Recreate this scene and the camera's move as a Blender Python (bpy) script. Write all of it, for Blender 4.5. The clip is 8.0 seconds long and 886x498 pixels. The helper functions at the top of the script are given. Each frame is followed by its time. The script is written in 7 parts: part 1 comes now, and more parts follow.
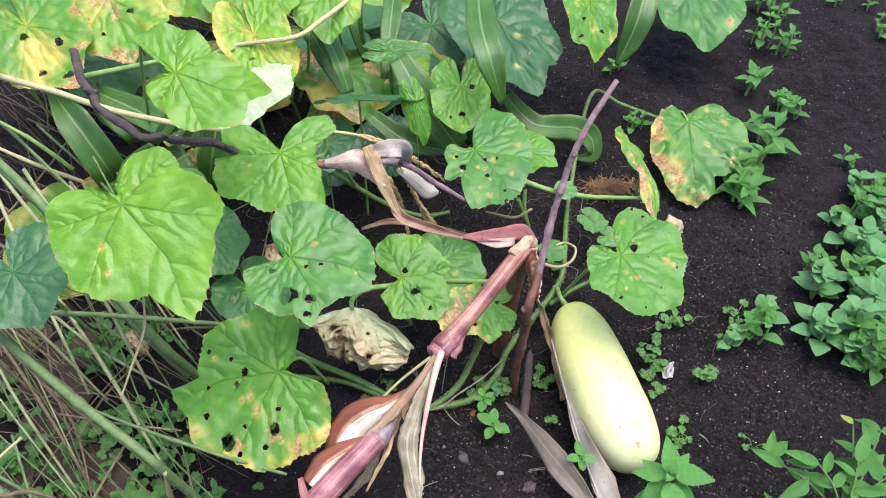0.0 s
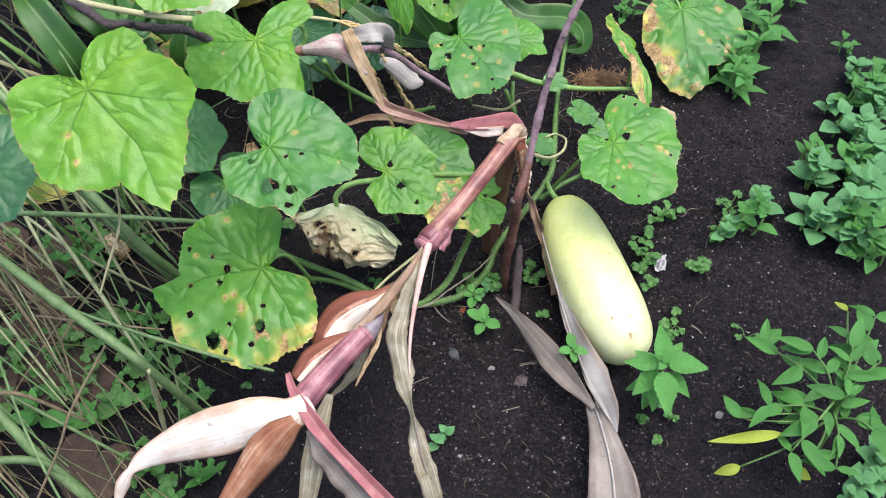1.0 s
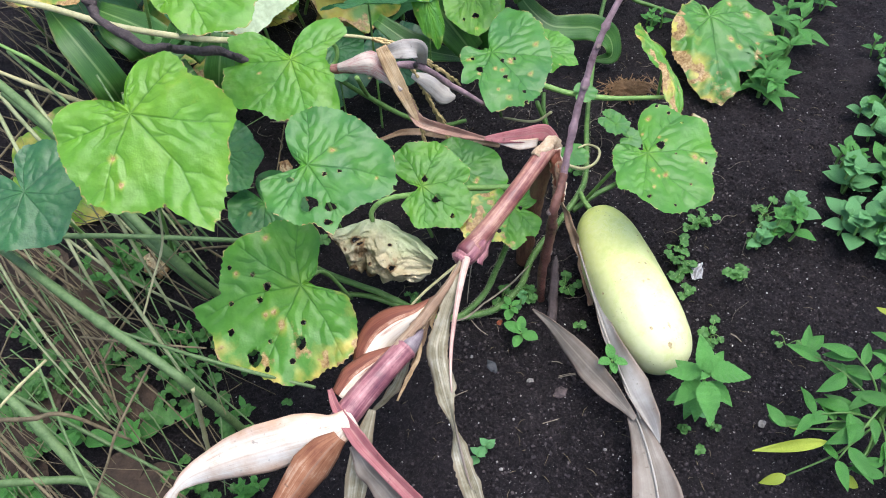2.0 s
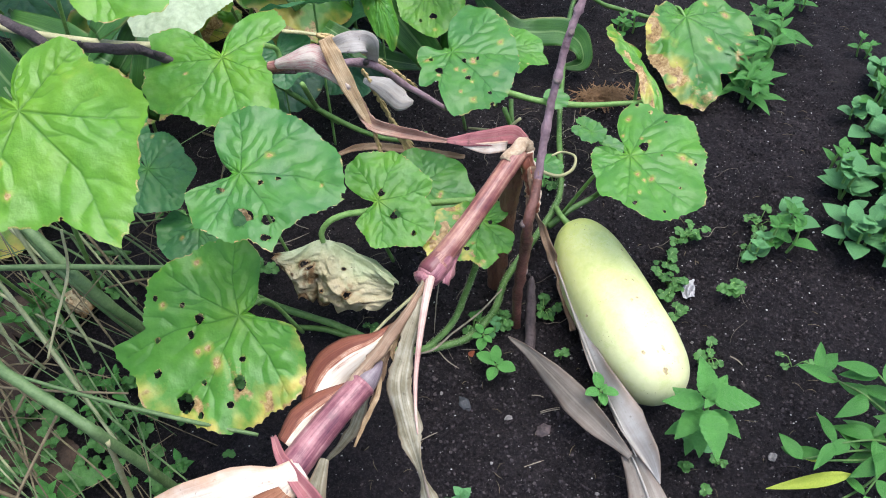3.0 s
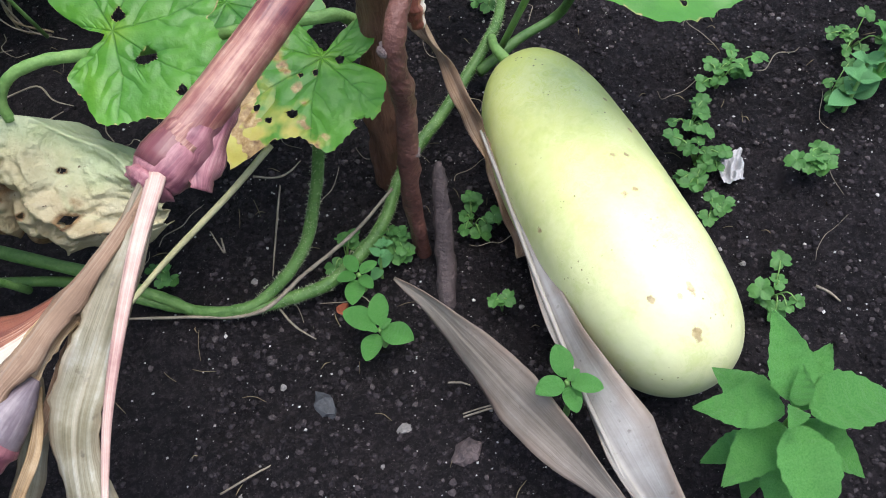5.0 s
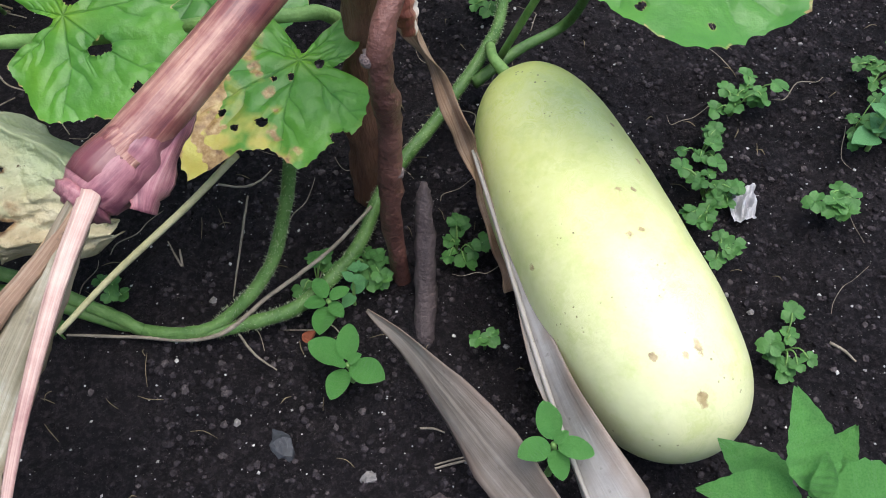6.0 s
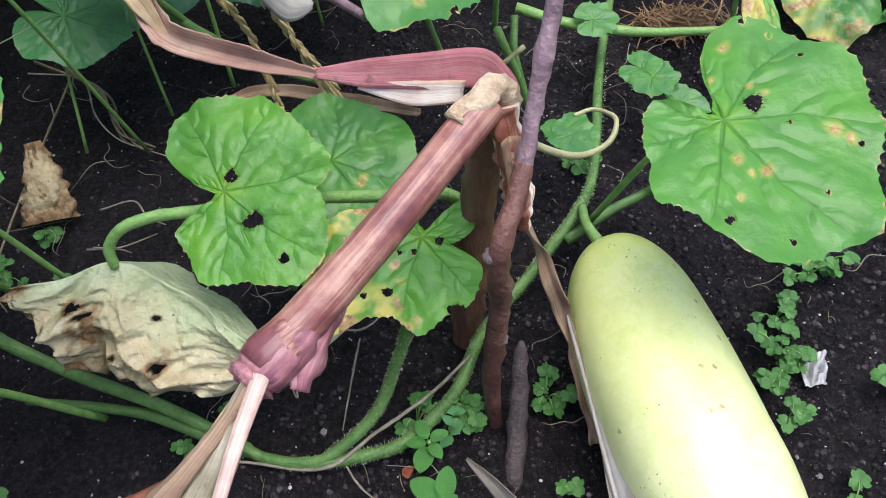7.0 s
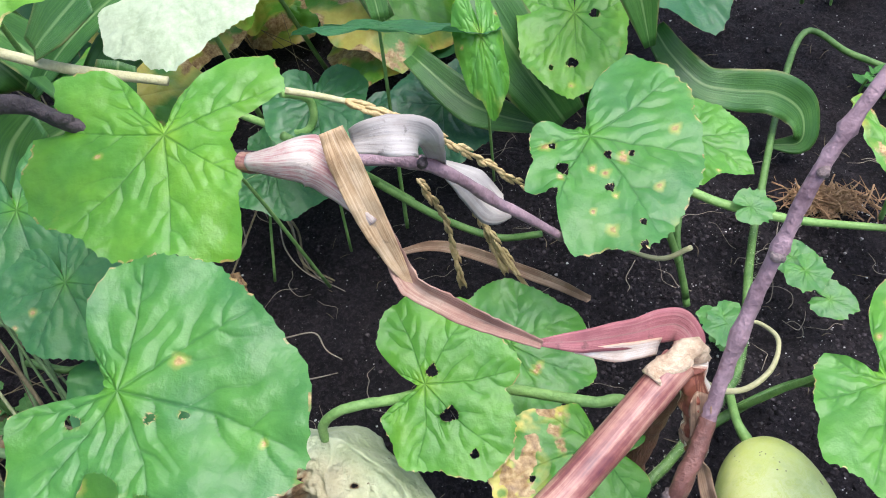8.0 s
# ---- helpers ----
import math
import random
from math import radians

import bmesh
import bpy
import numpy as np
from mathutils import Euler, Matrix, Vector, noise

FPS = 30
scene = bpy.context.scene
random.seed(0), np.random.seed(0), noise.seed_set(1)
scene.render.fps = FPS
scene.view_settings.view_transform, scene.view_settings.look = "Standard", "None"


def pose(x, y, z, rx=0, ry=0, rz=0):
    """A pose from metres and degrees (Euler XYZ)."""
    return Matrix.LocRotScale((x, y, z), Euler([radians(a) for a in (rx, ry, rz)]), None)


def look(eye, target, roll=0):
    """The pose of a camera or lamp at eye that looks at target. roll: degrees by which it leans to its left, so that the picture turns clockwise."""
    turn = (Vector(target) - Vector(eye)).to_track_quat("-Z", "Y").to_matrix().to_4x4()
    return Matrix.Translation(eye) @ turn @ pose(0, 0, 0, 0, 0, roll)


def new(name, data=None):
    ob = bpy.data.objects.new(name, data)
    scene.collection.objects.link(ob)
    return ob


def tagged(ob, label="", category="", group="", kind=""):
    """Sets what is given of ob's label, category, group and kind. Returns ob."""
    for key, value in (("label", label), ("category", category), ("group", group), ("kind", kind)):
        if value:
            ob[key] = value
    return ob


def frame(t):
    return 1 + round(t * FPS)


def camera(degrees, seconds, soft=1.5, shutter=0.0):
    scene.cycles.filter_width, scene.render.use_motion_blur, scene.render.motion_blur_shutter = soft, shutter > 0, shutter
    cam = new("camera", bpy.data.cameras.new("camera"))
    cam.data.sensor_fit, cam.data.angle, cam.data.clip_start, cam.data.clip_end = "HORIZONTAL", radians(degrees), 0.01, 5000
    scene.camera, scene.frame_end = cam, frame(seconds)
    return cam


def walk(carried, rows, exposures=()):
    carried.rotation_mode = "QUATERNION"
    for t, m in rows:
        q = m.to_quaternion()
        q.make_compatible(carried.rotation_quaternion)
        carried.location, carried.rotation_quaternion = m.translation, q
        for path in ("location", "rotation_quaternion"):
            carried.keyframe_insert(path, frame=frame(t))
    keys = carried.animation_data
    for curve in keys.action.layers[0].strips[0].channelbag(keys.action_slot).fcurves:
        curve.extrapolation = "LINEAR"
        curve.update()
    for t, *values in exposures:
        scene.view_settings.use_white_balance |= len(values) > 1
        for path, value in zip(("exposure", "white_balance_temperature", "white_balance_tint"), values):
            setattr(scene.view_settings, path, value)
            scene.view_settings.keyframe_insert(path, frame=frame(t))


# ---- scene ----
cam = camera(53.3, 8.0, soft=1.0)
PATH = [
    (0, (0.062, -0.141, 1.011), (0.028, 1.143, -0.522), 0.4),
    (0.3, (0.064, -0.146, 1.004), (0.035, 1.119, -0.545), -0.2),
    (0.5, (0.068, -0.147, 1.002), (0.023, 1.11, -0.553), -1.1),
    (0.8, (0.059, -0.147, 0.981), (0.032, 1.05, -0.621), -0.0),
    (1, (0.064, -0.145, 0.968), (0.059, 0.992, -0.677), 0.3),
    (1.5, (0.054, -0.145, 0.977), (-0.016, 0.972, -0.68), -3.6),
    (1.7, (0.048, -0.149, 0.978), (-0.019, 0.987, -0.668), -3.3),
    (2.8, (0.048, -0.104, 0.892), (0.047, 1.107, -0.699), -2.5),
    (3, (0.054, -0.092, 0.856), (0.067, 1.145, -0.715), -2.2),
    (3.2, (0.063, -0.074, 0.803), (0.049, 1.163, -0.769), -3.0),
    (3.5, (0.081, -0.05, 0.707), (-0.025, 1.174, -0.872), -7.4),
    (3.8, (0.096, -0.02, 0.651), (-0.009, 1.182, -0.944), -9.7),
    (4, (0.112, 0.012, 0.622), (-0.023, 1.23, -0.959), -10.3),
    (4.2, (0.126, 0.039, 0.595), (-0.059, 1.251, -0.985), -12.6),
    (4.5, (0.148, 0.086, 0.556), (-0.041, 1.241, -1.066), -14.3),
    (4.7, (0.165, 0.126, 0.523), (0.03, 1.222, -1.144), -13.1),
    (5.8, (0.171, 0.207, 0.443), (0.186, 1.223, -1.28), -2.9),
    (6, (0.17, 0.212, 0.449), (0.153, 1.246, -1.263), -3.8),
    (6.2, (0.17, 0.211, 0.453), (0.134, 1.266, -1.245), -4.0),
    (6.5, (0.17, 0.212, 0.475), (0.091, 1.301, -1.2), -4.5),
    (6.8, (0.155, 0.216, 0.5), (0.046, 1.356, -1.14), -4.8),
    (7, (0.147, 0.225, 0.524), (0.01, 1.387, -1.098), -5.6),
    (7.2, (0.138, 0.235, 0.561), (-0.023, 1.424, -1.039), -6.0),
    (7.5, (0.122, 0.247, 0.6), (-0.03, 1.395, -1.03), -4.6),
    (7.7, (0.111, 0.258, 0.623), (-0.092, 1.428, -0.987), -5.3),
    (8, (0.083, 0.277, 0.646), (-0.228, 1.438, -0.953), -6.8),
]
walk(cam, [(t, look(eye, target, roll)) for t, eye, target, roll in PATH],
     exposures=[(0, 1.32, 6500, 12), (1, 1.22, 6350, 10), (3, 1.16, 6150, 8), (4.7, 1.12, 6150, 8), (6, 0.94, 6200, 9), (7, 1.1, 6150, 9), (8, 1.38, 6100, 11)])


# ---- world and light: overcast garden daylight ----
world = bpy.data.worlds.new("sky")
scene.world = world
world.use_nodes = True
wn, wl = world.node_tree.nodes, world.node_tree.links
sky = wn.new("ShaderNodeTexSky")
sky.sky_type, sky.sun_disc = "NISHITA", False
sky.sun_elevation, sky.sun_rotation = radians(78), radians(100)
sky.air_density, sky.dust_density, sky.ozone_density = 1.0, 4.0, 1.0
wl.new(sky.outputs[0], wn["Background"].inputs[0])
wn["Background"].inputs[1].default_value = 0.135
sun = new("sun", bpy.data.lights.new("sun", "SUN"))
sun.data.energy, sun.data.angle, sun.data.color = 1.45, radians(50), (1.0, 0.985, 0.97)
sun.matrix_world = look((0.2, 0.04, 1.0), (0, 0, 0))
sun.location = (2, 1.5, 4)


# ---- noise and mesh helpers ----
def hash2(ix, iy, seed):
    h = (ix.astype(np.int64) * 374761393 + iy.astype(np.int64) * 668265263 + seed * 1274126177) & 0xFFFFFFFF
    h = ((h ^ (h >> 13)) * 1103515245) & 0xFFFFFFFF
    return ((h ^ (h >> 16)) & 0xFFFFFF) / float(0xFFFFFF)


def vnoise(x, y, seed=0):
    """Smooth value noise, 0 to 1."""
    x, y = np.asarray(x, float), np.asarray(y, float)
    ix, iy = np.floor(x), np.floor(y)
    fx, fy = x - ix, y - iy
    ux, uy = fx * fx * (3 - 2 * fx), fy * fy * (3 - 2 * fy)
    a, b = hash2(ix, iy, seed), hash2(ix + 1, iy, seed)
    c, d = hash2(ix, iy + 1, seed), hash2(ix + 1, iy + 1, seed)
    return (a * (1 - ux) + b * ux) * (1 - uy) + (c * (1 - ux) + d * ux) * uy


def fbm(x, y, seed=0, octaves=4):
    total, amp, norm = 0.0, 1.0, 0.0
    for o in range(octaves):
        total = total + amp * vnoise(np.asarray(x) * 2**o, np.asarray(y) * 2**o, seed + 17 * o)
        norm, amp = norm + amp, amp * 0.5
    return total / norm


def smooth_line(points, steps):
    """Catmull-Rom through the points, as an array of (steps * spans + 1) rows."""
    p = np.array(points, float)
    p = np.vstack([2 * p[0] - p[1], p, 2 * p[-1] - p[-2]])
    out = []
    for i in range(1, len(p) - 2):
        for t in np.linspace(0, 1, steps, endpoint=False):
            a, b, c, d = p[i - 1], p[i], p[i + 1], p[i + 2]
            out.append(0.5 * (2 * b + (c - a) * t + (2 * a - 5 * b + 4 * c - d) * t**2 + (3 * b - a - 3 * c + d) * t**3))
    out.append(p[-2])
    return np.array(out)


def mesh_of(name, verts, faces, colours=None, smooth=True):
    me = bpy.data.meshes.new(name)
    if isinstance(faces, np.ndarray):
        verts = np.asarray(verts, np.float32)
        me.vertices.add(len(verts))
        me.vertices.foreach_set("co", verts.ravel())
        me.loops.add(faces.size)
        me.loops.foreach_set("vertex_index", np.ascontiguousarray(faces, np.int32).ravel())
        me.polygons.add(len(faces))
        me.polygons.foreach_set("loop_start", np.arange(len(faces), dtype=np.int32) * faces.shape[1])
        me.update(calc_edges=True)
    else:
        me.from_pydata([tuple(v) for v in verts], [], [tuple(int(i) for i in f) for f in faces])
    if colours is not None:
        at = me.color_attributes.new("tint", "FLOAT_COLOR", "POINT")
        at.data.foreach_set("color", np.asarray(colours, np.float32).ravel())
    if smooth:
        me.polygons.foreach_set("use_smooth", [True] * len(me.polygons))
    me.update()
    return me


def thing(name, label, category, at=(0, 0, 0), group="", kind=""):
    ob = new(name)
    ob.empty_display_size = 0.02
    ob.location = at
    return tagged(ob, label, category, group, kind)


def part(name, me, material, parent=None, label="", local=None):
    """One mesh object; with a parent its mesh is in world metres, or placed by the pose local (world)."""
    ob = new(name, me)
    if material is not None and not me.materials:
        me.materials.append(material)
    if local is not None:
        ob.matrix_world = local
    if parent is not None:
        ob.parent = parent
        base = Matrix.Translation(parent.location)
        if parent.parent is not None:
            base = Matrix.Translation(parent.parent.location) @ parent.matrix_parent_inverse @ parent.matrix_basis
        ob.matrix_parent_inverse = base.inverted()
    if label:
        tagged(ob, label)
    return ob


def tube_data(points, radii, sides=10, steps=6, bumps=0.0, seed=0, flat=1.0, nodes=()):
    """Verts and faces of a tapered tube; bumps: uneven radius; nodes: (share of the length, extra radius, share of its spread)."""
    line = smooth_line(points, steps)
    n = len(line)
    share = np.linspace(0, 1, n)
    rad = np.interp(share, np.linspace(0, 1, len(radii)), radii)
    for where, more, spread in nodes:
        rad = rad + more * np.exp(-(((share - where) / spread) ** 2))
    tang = np.gradient(line, axis=0)
    tang /= np.linalg.norm(tang, axis=1)[:, None] + 1e-9
    side = np.cross(tang[0], (0.13, 0.31, 0.94))
    side /= np.linalg.norm(side)
    verts = []
    for i in range(n):
        side = side - tang[i] * (side @ tang[i])
        side /= np.linalg.norm(side)
        up = np.cross(tang[i], side)
        ang = np.arange(sides) * 2 * np.pi / sides
        r = rad[i] * (1 + bumps * (2 * vnoise(ang * 1.1 + seed, np.full(sides, i * 0.7), seed) - 1))
        verts.extend(line[i] + np.outer(np.cos(ang) * r, side) + np.outer(np.sin(ang) * r * flat, up))
    faces = [(i * sides + k, i * sides + (k + 1) % sides, (i + 1) * sides + (k + 1) % sides, (i + 1) * sides + k) for i in range(n - 1) for k in range(sides)]
    faces += [tuple(range(sides))[::-1], tuple((n - 1) * sides + k for k in range(sides))]
    return np.array(verts), faces


def tube(name, points, radii, material, parent, label="", **more):
    v, f = tube_data(points, radii, **more)
    return part(name, mesh_of(name, v, f), material, parent, label)


def joined(pieces):
    """One set of verts and faces out of several."""
    verts, faces, base = [], [], 0
    for v, f in pieces:
        verts.append(np.asarray(v))
        faces.extend(tuple(i + base for i in face) for face in f)
        base += len(v)
    return np.vstack(verts), faces


def blade_data(points, widths, normals, fold=0.2, wave=0.0, waves=5, cols=9, steps=8, seed=0, curl=0.0, tear=0.0, left=1.0, right_side=1.0):
    """A corn blade or husk: a strip along the points with half-widths and facing normals, folded along its rib, with wavy edges."""
    line = smooth_line(points, steps)
    n = len(line)
    s = np.linspace(0, 1, n)
    wid = np.interp(s, np.linspace(0, 1, len(widths)), widths)
    nor = np.array([np.interp(s, np.linspace(0, 1, len(normals)), [q[k] for q in normals]) for k in range(3)]).T
    tang = np.gradient(line, axis=0)
    tang /= np.linalg.norm(tang, axis=1)[:, None] + 1e-9
    right = np.cross(tang, nor)
    right /= np.linalg.norm(right, axis=1)[:, None] + 1e-9
    up = np.cross(right, tang)
    verts, tint = [], []
    for i in range(n):
        for c in range(cols):
            u = 2 * c / (cols - 1) - 1
            a = u * (1 + 1e-6)
            off = wid[i] * u * (left if u < 0 else right_side)
            ragged = 1 - tear * vnoise(np.array([i * 0.9 + seed]), np.array([np.sign(u) * 3.0]), seed)[0] * abs(u) ** 3
            lift = fold * abs(u) * wid[i] + curl * u * u * wid[i]
            lift += wave * abs(u) ** 1.5 * np.sin(s[i] * waves * 6.28 + (1.7 if u > 0 else 0.2) + seed) * wid[i]
            lift += 0.05 * wid[i] * (vnoise(np.array([i * 0.5]), np.array([u * 3 + seed]), seed)[0] - 0.5)
            verts.append(line[i] + right[i] * off * ragged * math.cos(min(1.2, fold * 0.5)) + up[i] * lift)
            tint.append((abs(u), s[i], u * 0.5 + 0.5, wid[i]))
    faces = [(i * cols + c, i * cols + c + 1, (i + 1) * cols + c + 1, (i + 1) * cols + c) for i in range(n - 1) for c in range(cols - 1)]
    return np.array(verts), faces, np.array(tint)


def blade(name, points, widths, normals, material, parent, label="", thick=0.0006, **more):
    v, f, tint = blade_data(points, widths, normals, **more)
    ob = part(name, mesh_of(name, v, f, tint), material, parent, label)
    m = ob.modifiers.new("thickness", "SOLIDIFY")
    m.thickness, m.offset = thick, 0
    return ob


# ---- materials ----
class Nodes:
    def __init__(self, name):
        self.m = bpy.data.materials.new(name)
        self.m.use_nodes = True
        self.t = self.m.node_tree
        self.b = self.t.nodes["Principled BSDF"]
        self.out = self.t.nodes["Material Output"]

    def put(self, socket, value):
        if hasattr(value, "is_output"):
            self.t.links.new(value, socket)
        else:
            socket.default_value = value

    def noise(self, scale, detail=4.0, rough=0.55, where=None, stretch=None):
        n = self.t.nodes.new("ShaderNodeTexNoise")
        n.inputs["Scale"].default_value, n.inputs["Detail"].default_value, n.inputs["Roughness"].default_value = scale, detail, rough
        src = where if where is not None else self.place()
        if stretch:
            mp = self.t.nodes.new("ShaderNodeMapping")
            mp.inputs["Scale"].default_value = stretch
            self.t.links.new(src, mp.inputs["Vector"])
            src = mp.outputs[0]
        self.t.links.new(src, n.inputs["Vector"])
        return n.outputs["Fac"]

    def place(self):
        return self.t.nodes.new("ShaderNodeTexCoord").outputs["Object"]

    def random(self):
        return self.t.nodes.new("ShaderNodeObjectInfo").outputs["Random"]

    def ramp(self, fac, stops):
        r = self.t.nodes.new("ShaderNodeValToRGB")
        e = r.color_ramp.elements
        while len(e) < len(stops):
            e.new(0.5)
        for el, (at, colour) in zip(e, stops):
            el.position = at
            el.color = (*colour, 1) if len(colour) == 3 else colour
        self.t.links.new(fac, r.inputs[0])
        return r.outputs[0]

    def grey(self, fac, lo, hi, a=0.0, b=1.0):
        """Maps lo..hi to a..b, held at the ends."""
        r = self.t.nodes.new("ShaderNodeMapRange")
        self.put(r.inputs[0], fac)
        for i, v in enumerate((lo, hi, a, b)):
            r.inputs[i + 1].default_value = v
        return r.outputs[0]

    def maths(self, op, a, b=0.0):
        n = self.t.nodes.new("ShaderNodeMath")
        n.operation = op
        self.put(n.inputs[0], a)
        self.put(n.inputs[1], b)
        return n.outputs[0]

    def mix(self, fac, a, b, how="MIX"):
        n = self.t.nodes.new("ShaderNodeMix")
        n.data_type, n.blend_type = "RGBA", how
        self.put(n.inputs[0], fac)
        self.put(n.inputs[6], a if hasattr(a, "is_output") else (*a, 1))
        self.put(n.inputs[7], b if hasattr(b, "is_output") else (*b, 1))
        return n.outputs[2]

    def tint(self, name="tint"):
        a = self.t.nodes.new("ShaderNodeAttribute")
        a.attribute_name = name
        s = self.t.nodes.new("ShaderNodeSeparateColor")
        self.t.links.new(a.outputs["Color"], s.inputs[0])
        return s.outputs[0], s.outputs[1], s.outputs[2], a.outputs["Alpha"]

    def bump(self, height, strength, distance):
        b = self.t.nodes.new("ShaderNodeBump")
        b.inputs["Strength"].default_value, b.inputs["Distance"].default_value = strength, distance
        self.t.links.new(height, b.inputs["Height"])
        self.t.links.new(b.outputs[0], self.b.inputs["Normal"])
        return b.outputs[0]

    def done(self, colour, rough=0.6, spec=0.4, thin=0.0, thin_colour=None):
        """Sets the colour and gloss; thin: how much light passes through, as in a leaf."""
        self.put(self.b.inputs["Base Color"], colour if hasattr(colour, "is_output") else (*colour, 1))
        self.put(self.b.inputs["Roughness"], rough)
        self.b.inputs["Specular IOR Level"].default_value = spec
        if thin:
            t = self.t.nodes.new("ShaderNodeBsdfTranslucent")
            self.put(t.inputs[0], thin_colour if thin_colour is not None else colour)
            m = self.t.nodes.new("ShaderNodeMixShader")
            m.inputs[0].default_value = thin
            self.t.links.new(self.b.outputs[0], m.inputs[1])
            self.t.links.new(t.outputs[0], m.inputs[2])
            self.t.links.new(m.outputs[0], self.out.inputs[0])
        return self.m


def soil_material():
    n = Nodes("soil")
    big, mid, fine, grain = n.noise(6, 6), n.noise(55, 6, 0.7), n.noise(270, 8, 0.75), n.noise(800, 3, 0.65)
    col = n.ramp(big, [(0.3, (0.01313, 0.0103, 0.01297)), (0.55, (0.02993, 0.0239, 0.02878)), (0.78, (0.06048, 0.0488, 0.05668))])
    col = n.mix(n.grey(mid, 0.5, 0.72, 0.0, 0.75), col, (0.0714, 0.0568, 0.06322))
    col = n.mix(n.grey(n.noise(11, 5, 0.65), 0.56, 0.74, 0.0, 0.6), col, (0.0924, 0.076, 0.08284))
    col = n.mix(n.grey(fine, 0.48, 0.72), n.mix(1.0, col, (0.55, 0.55, 0.55), "MULTIPLY"), n.mix(0.5, col, (0.105, 0.084, 0.09156)))
    col = n.mix(n.grey(grain, 0.66, 0.73), col, (0.2, 0.18, 0.165))
    n.bump(n.maths("ADD", n.maths("ADD", fine, n.maths("MULTIPLY", mid, 1.2)), n.maths("MULTIPLY", grain, 0.5)), 1.0, 0.011)
    return n.done(col, n.grey(mid, 0.3, 0.7, 0.7, 0.92), 0.17)


def leaf_material():
    """tint: vein, yellowing, dead brown, tone (0 blue-green, 0.5 green, 1 lime)."""
    n = Nodes("cucumber_leaf")
    vein, yellow, brown, tone = n.tint()
    mott, cell, fine = n.noise(28, 5, 0.6), n.noise(110, 4, 0.6), n.noise(300, 3, 0.6)
    col = n.ramp(tone, [(0.0, (0.032, 0.125, 0.06)), (0.35, (0.066, 0.225, 0.062)), (0.65, (0.12, 0.342, 0.028)), (1.0, (0.255, 0.465, 0.018))])
    col = n.mix(n.grey(mott, 0.3, 0.75), n.mix(0.9, col, (0.66, 0.72, 0.66), "MULTIPLY"), col)
    col = n.mix(n.grey(cell, 0.35, 0.7, 0.3, 0.0), col, n.mix(1.0, col, (0.72, 0.8, 0.75), "MULTIPLY"))
    # vein lines darkened in the colour, for the shade in their sunken grooves
    col = n.mix(n.maths("MULTIPLY", vein, 0.75), col, n.mix(1.0, col, (0.4, 0.55, 0.52), "MULTIPLY"))
    col = n.mix(n.grey(fine, 0.45, 0.75, 0.0, 0.1), col, (0.2, 0.42, 0.08))
    edge = n.grey(n.maths("ADD", yellow, n.maths("MULTIPLY", n.maths("SUBTRACT", n.noise(60, 5, 0.65), 0.5), 0.7)), 0.22, 0.9)
    col = n.mix(edge, col, n.ramp(cell, [(0.3, (0.5, 0.4, 0.07)), (0.7, (0.58, 0.54, 0.11))]))
    dead = n.grey(n.maths("ADD", brown, n.maths("MULTIPLY", n.maths("SUBTRACT", n.noise(140, 5, 0.65), 0.5), 0.7)), 0.4, 0.6)
    col = n.mix(dead, col, n.ramp(n.maths("ADD", n.maths("MULTIPLY", cell, 0.5), n.maths("MULTIPLY", fine, 0.5)), [(0.35, (0.17, 0.085, 0.03)), (0.5, (0.42, 0.26, 0.1)), (0.65, (0.66, 0.5, 0.24))]))
    h = n.maths("ADD", n.maths("MULTIPLY", cell, 0.8), n.maths("MULTIPLY", fine, 0.4))
    n.bump(n.maths("SUBTRACT", h, n.maths("MULTIPLY", vein, 0.5)), 0.32, 0.003)
    return n.done(col, n.grey(mott, 0.2, 0.8, 0.36, 0.48), 0.55, 0.32)


def plain_plant(name, dark, light, rough=0.5, thin=0.0, scale=60, stretch=None, spec=0.4, vary=0.35, relief=0.4):
    n = Nodes(name)
    a, b = n.noise(scale, 4, 0.6, stretch=stretch), n.noise(scale * 5, 3, 0.6, stretch=stretch)
    col = n.ramp(a, [(0.3, dark), (0.72, light)])
    col = n.mix(n.grey(b, 0.4, 0.8, 0.0, 0.35), col, tuple(min(1, c * 1.5) for c in light))
    col = n.mix(n.grey(n.random(), 0, 1, 0.0, vary), col, tuple(c * 0.55 for c in dark))
    n.bump(b, relief, 0.002)
    return n.done(col, rough, spec, thin)


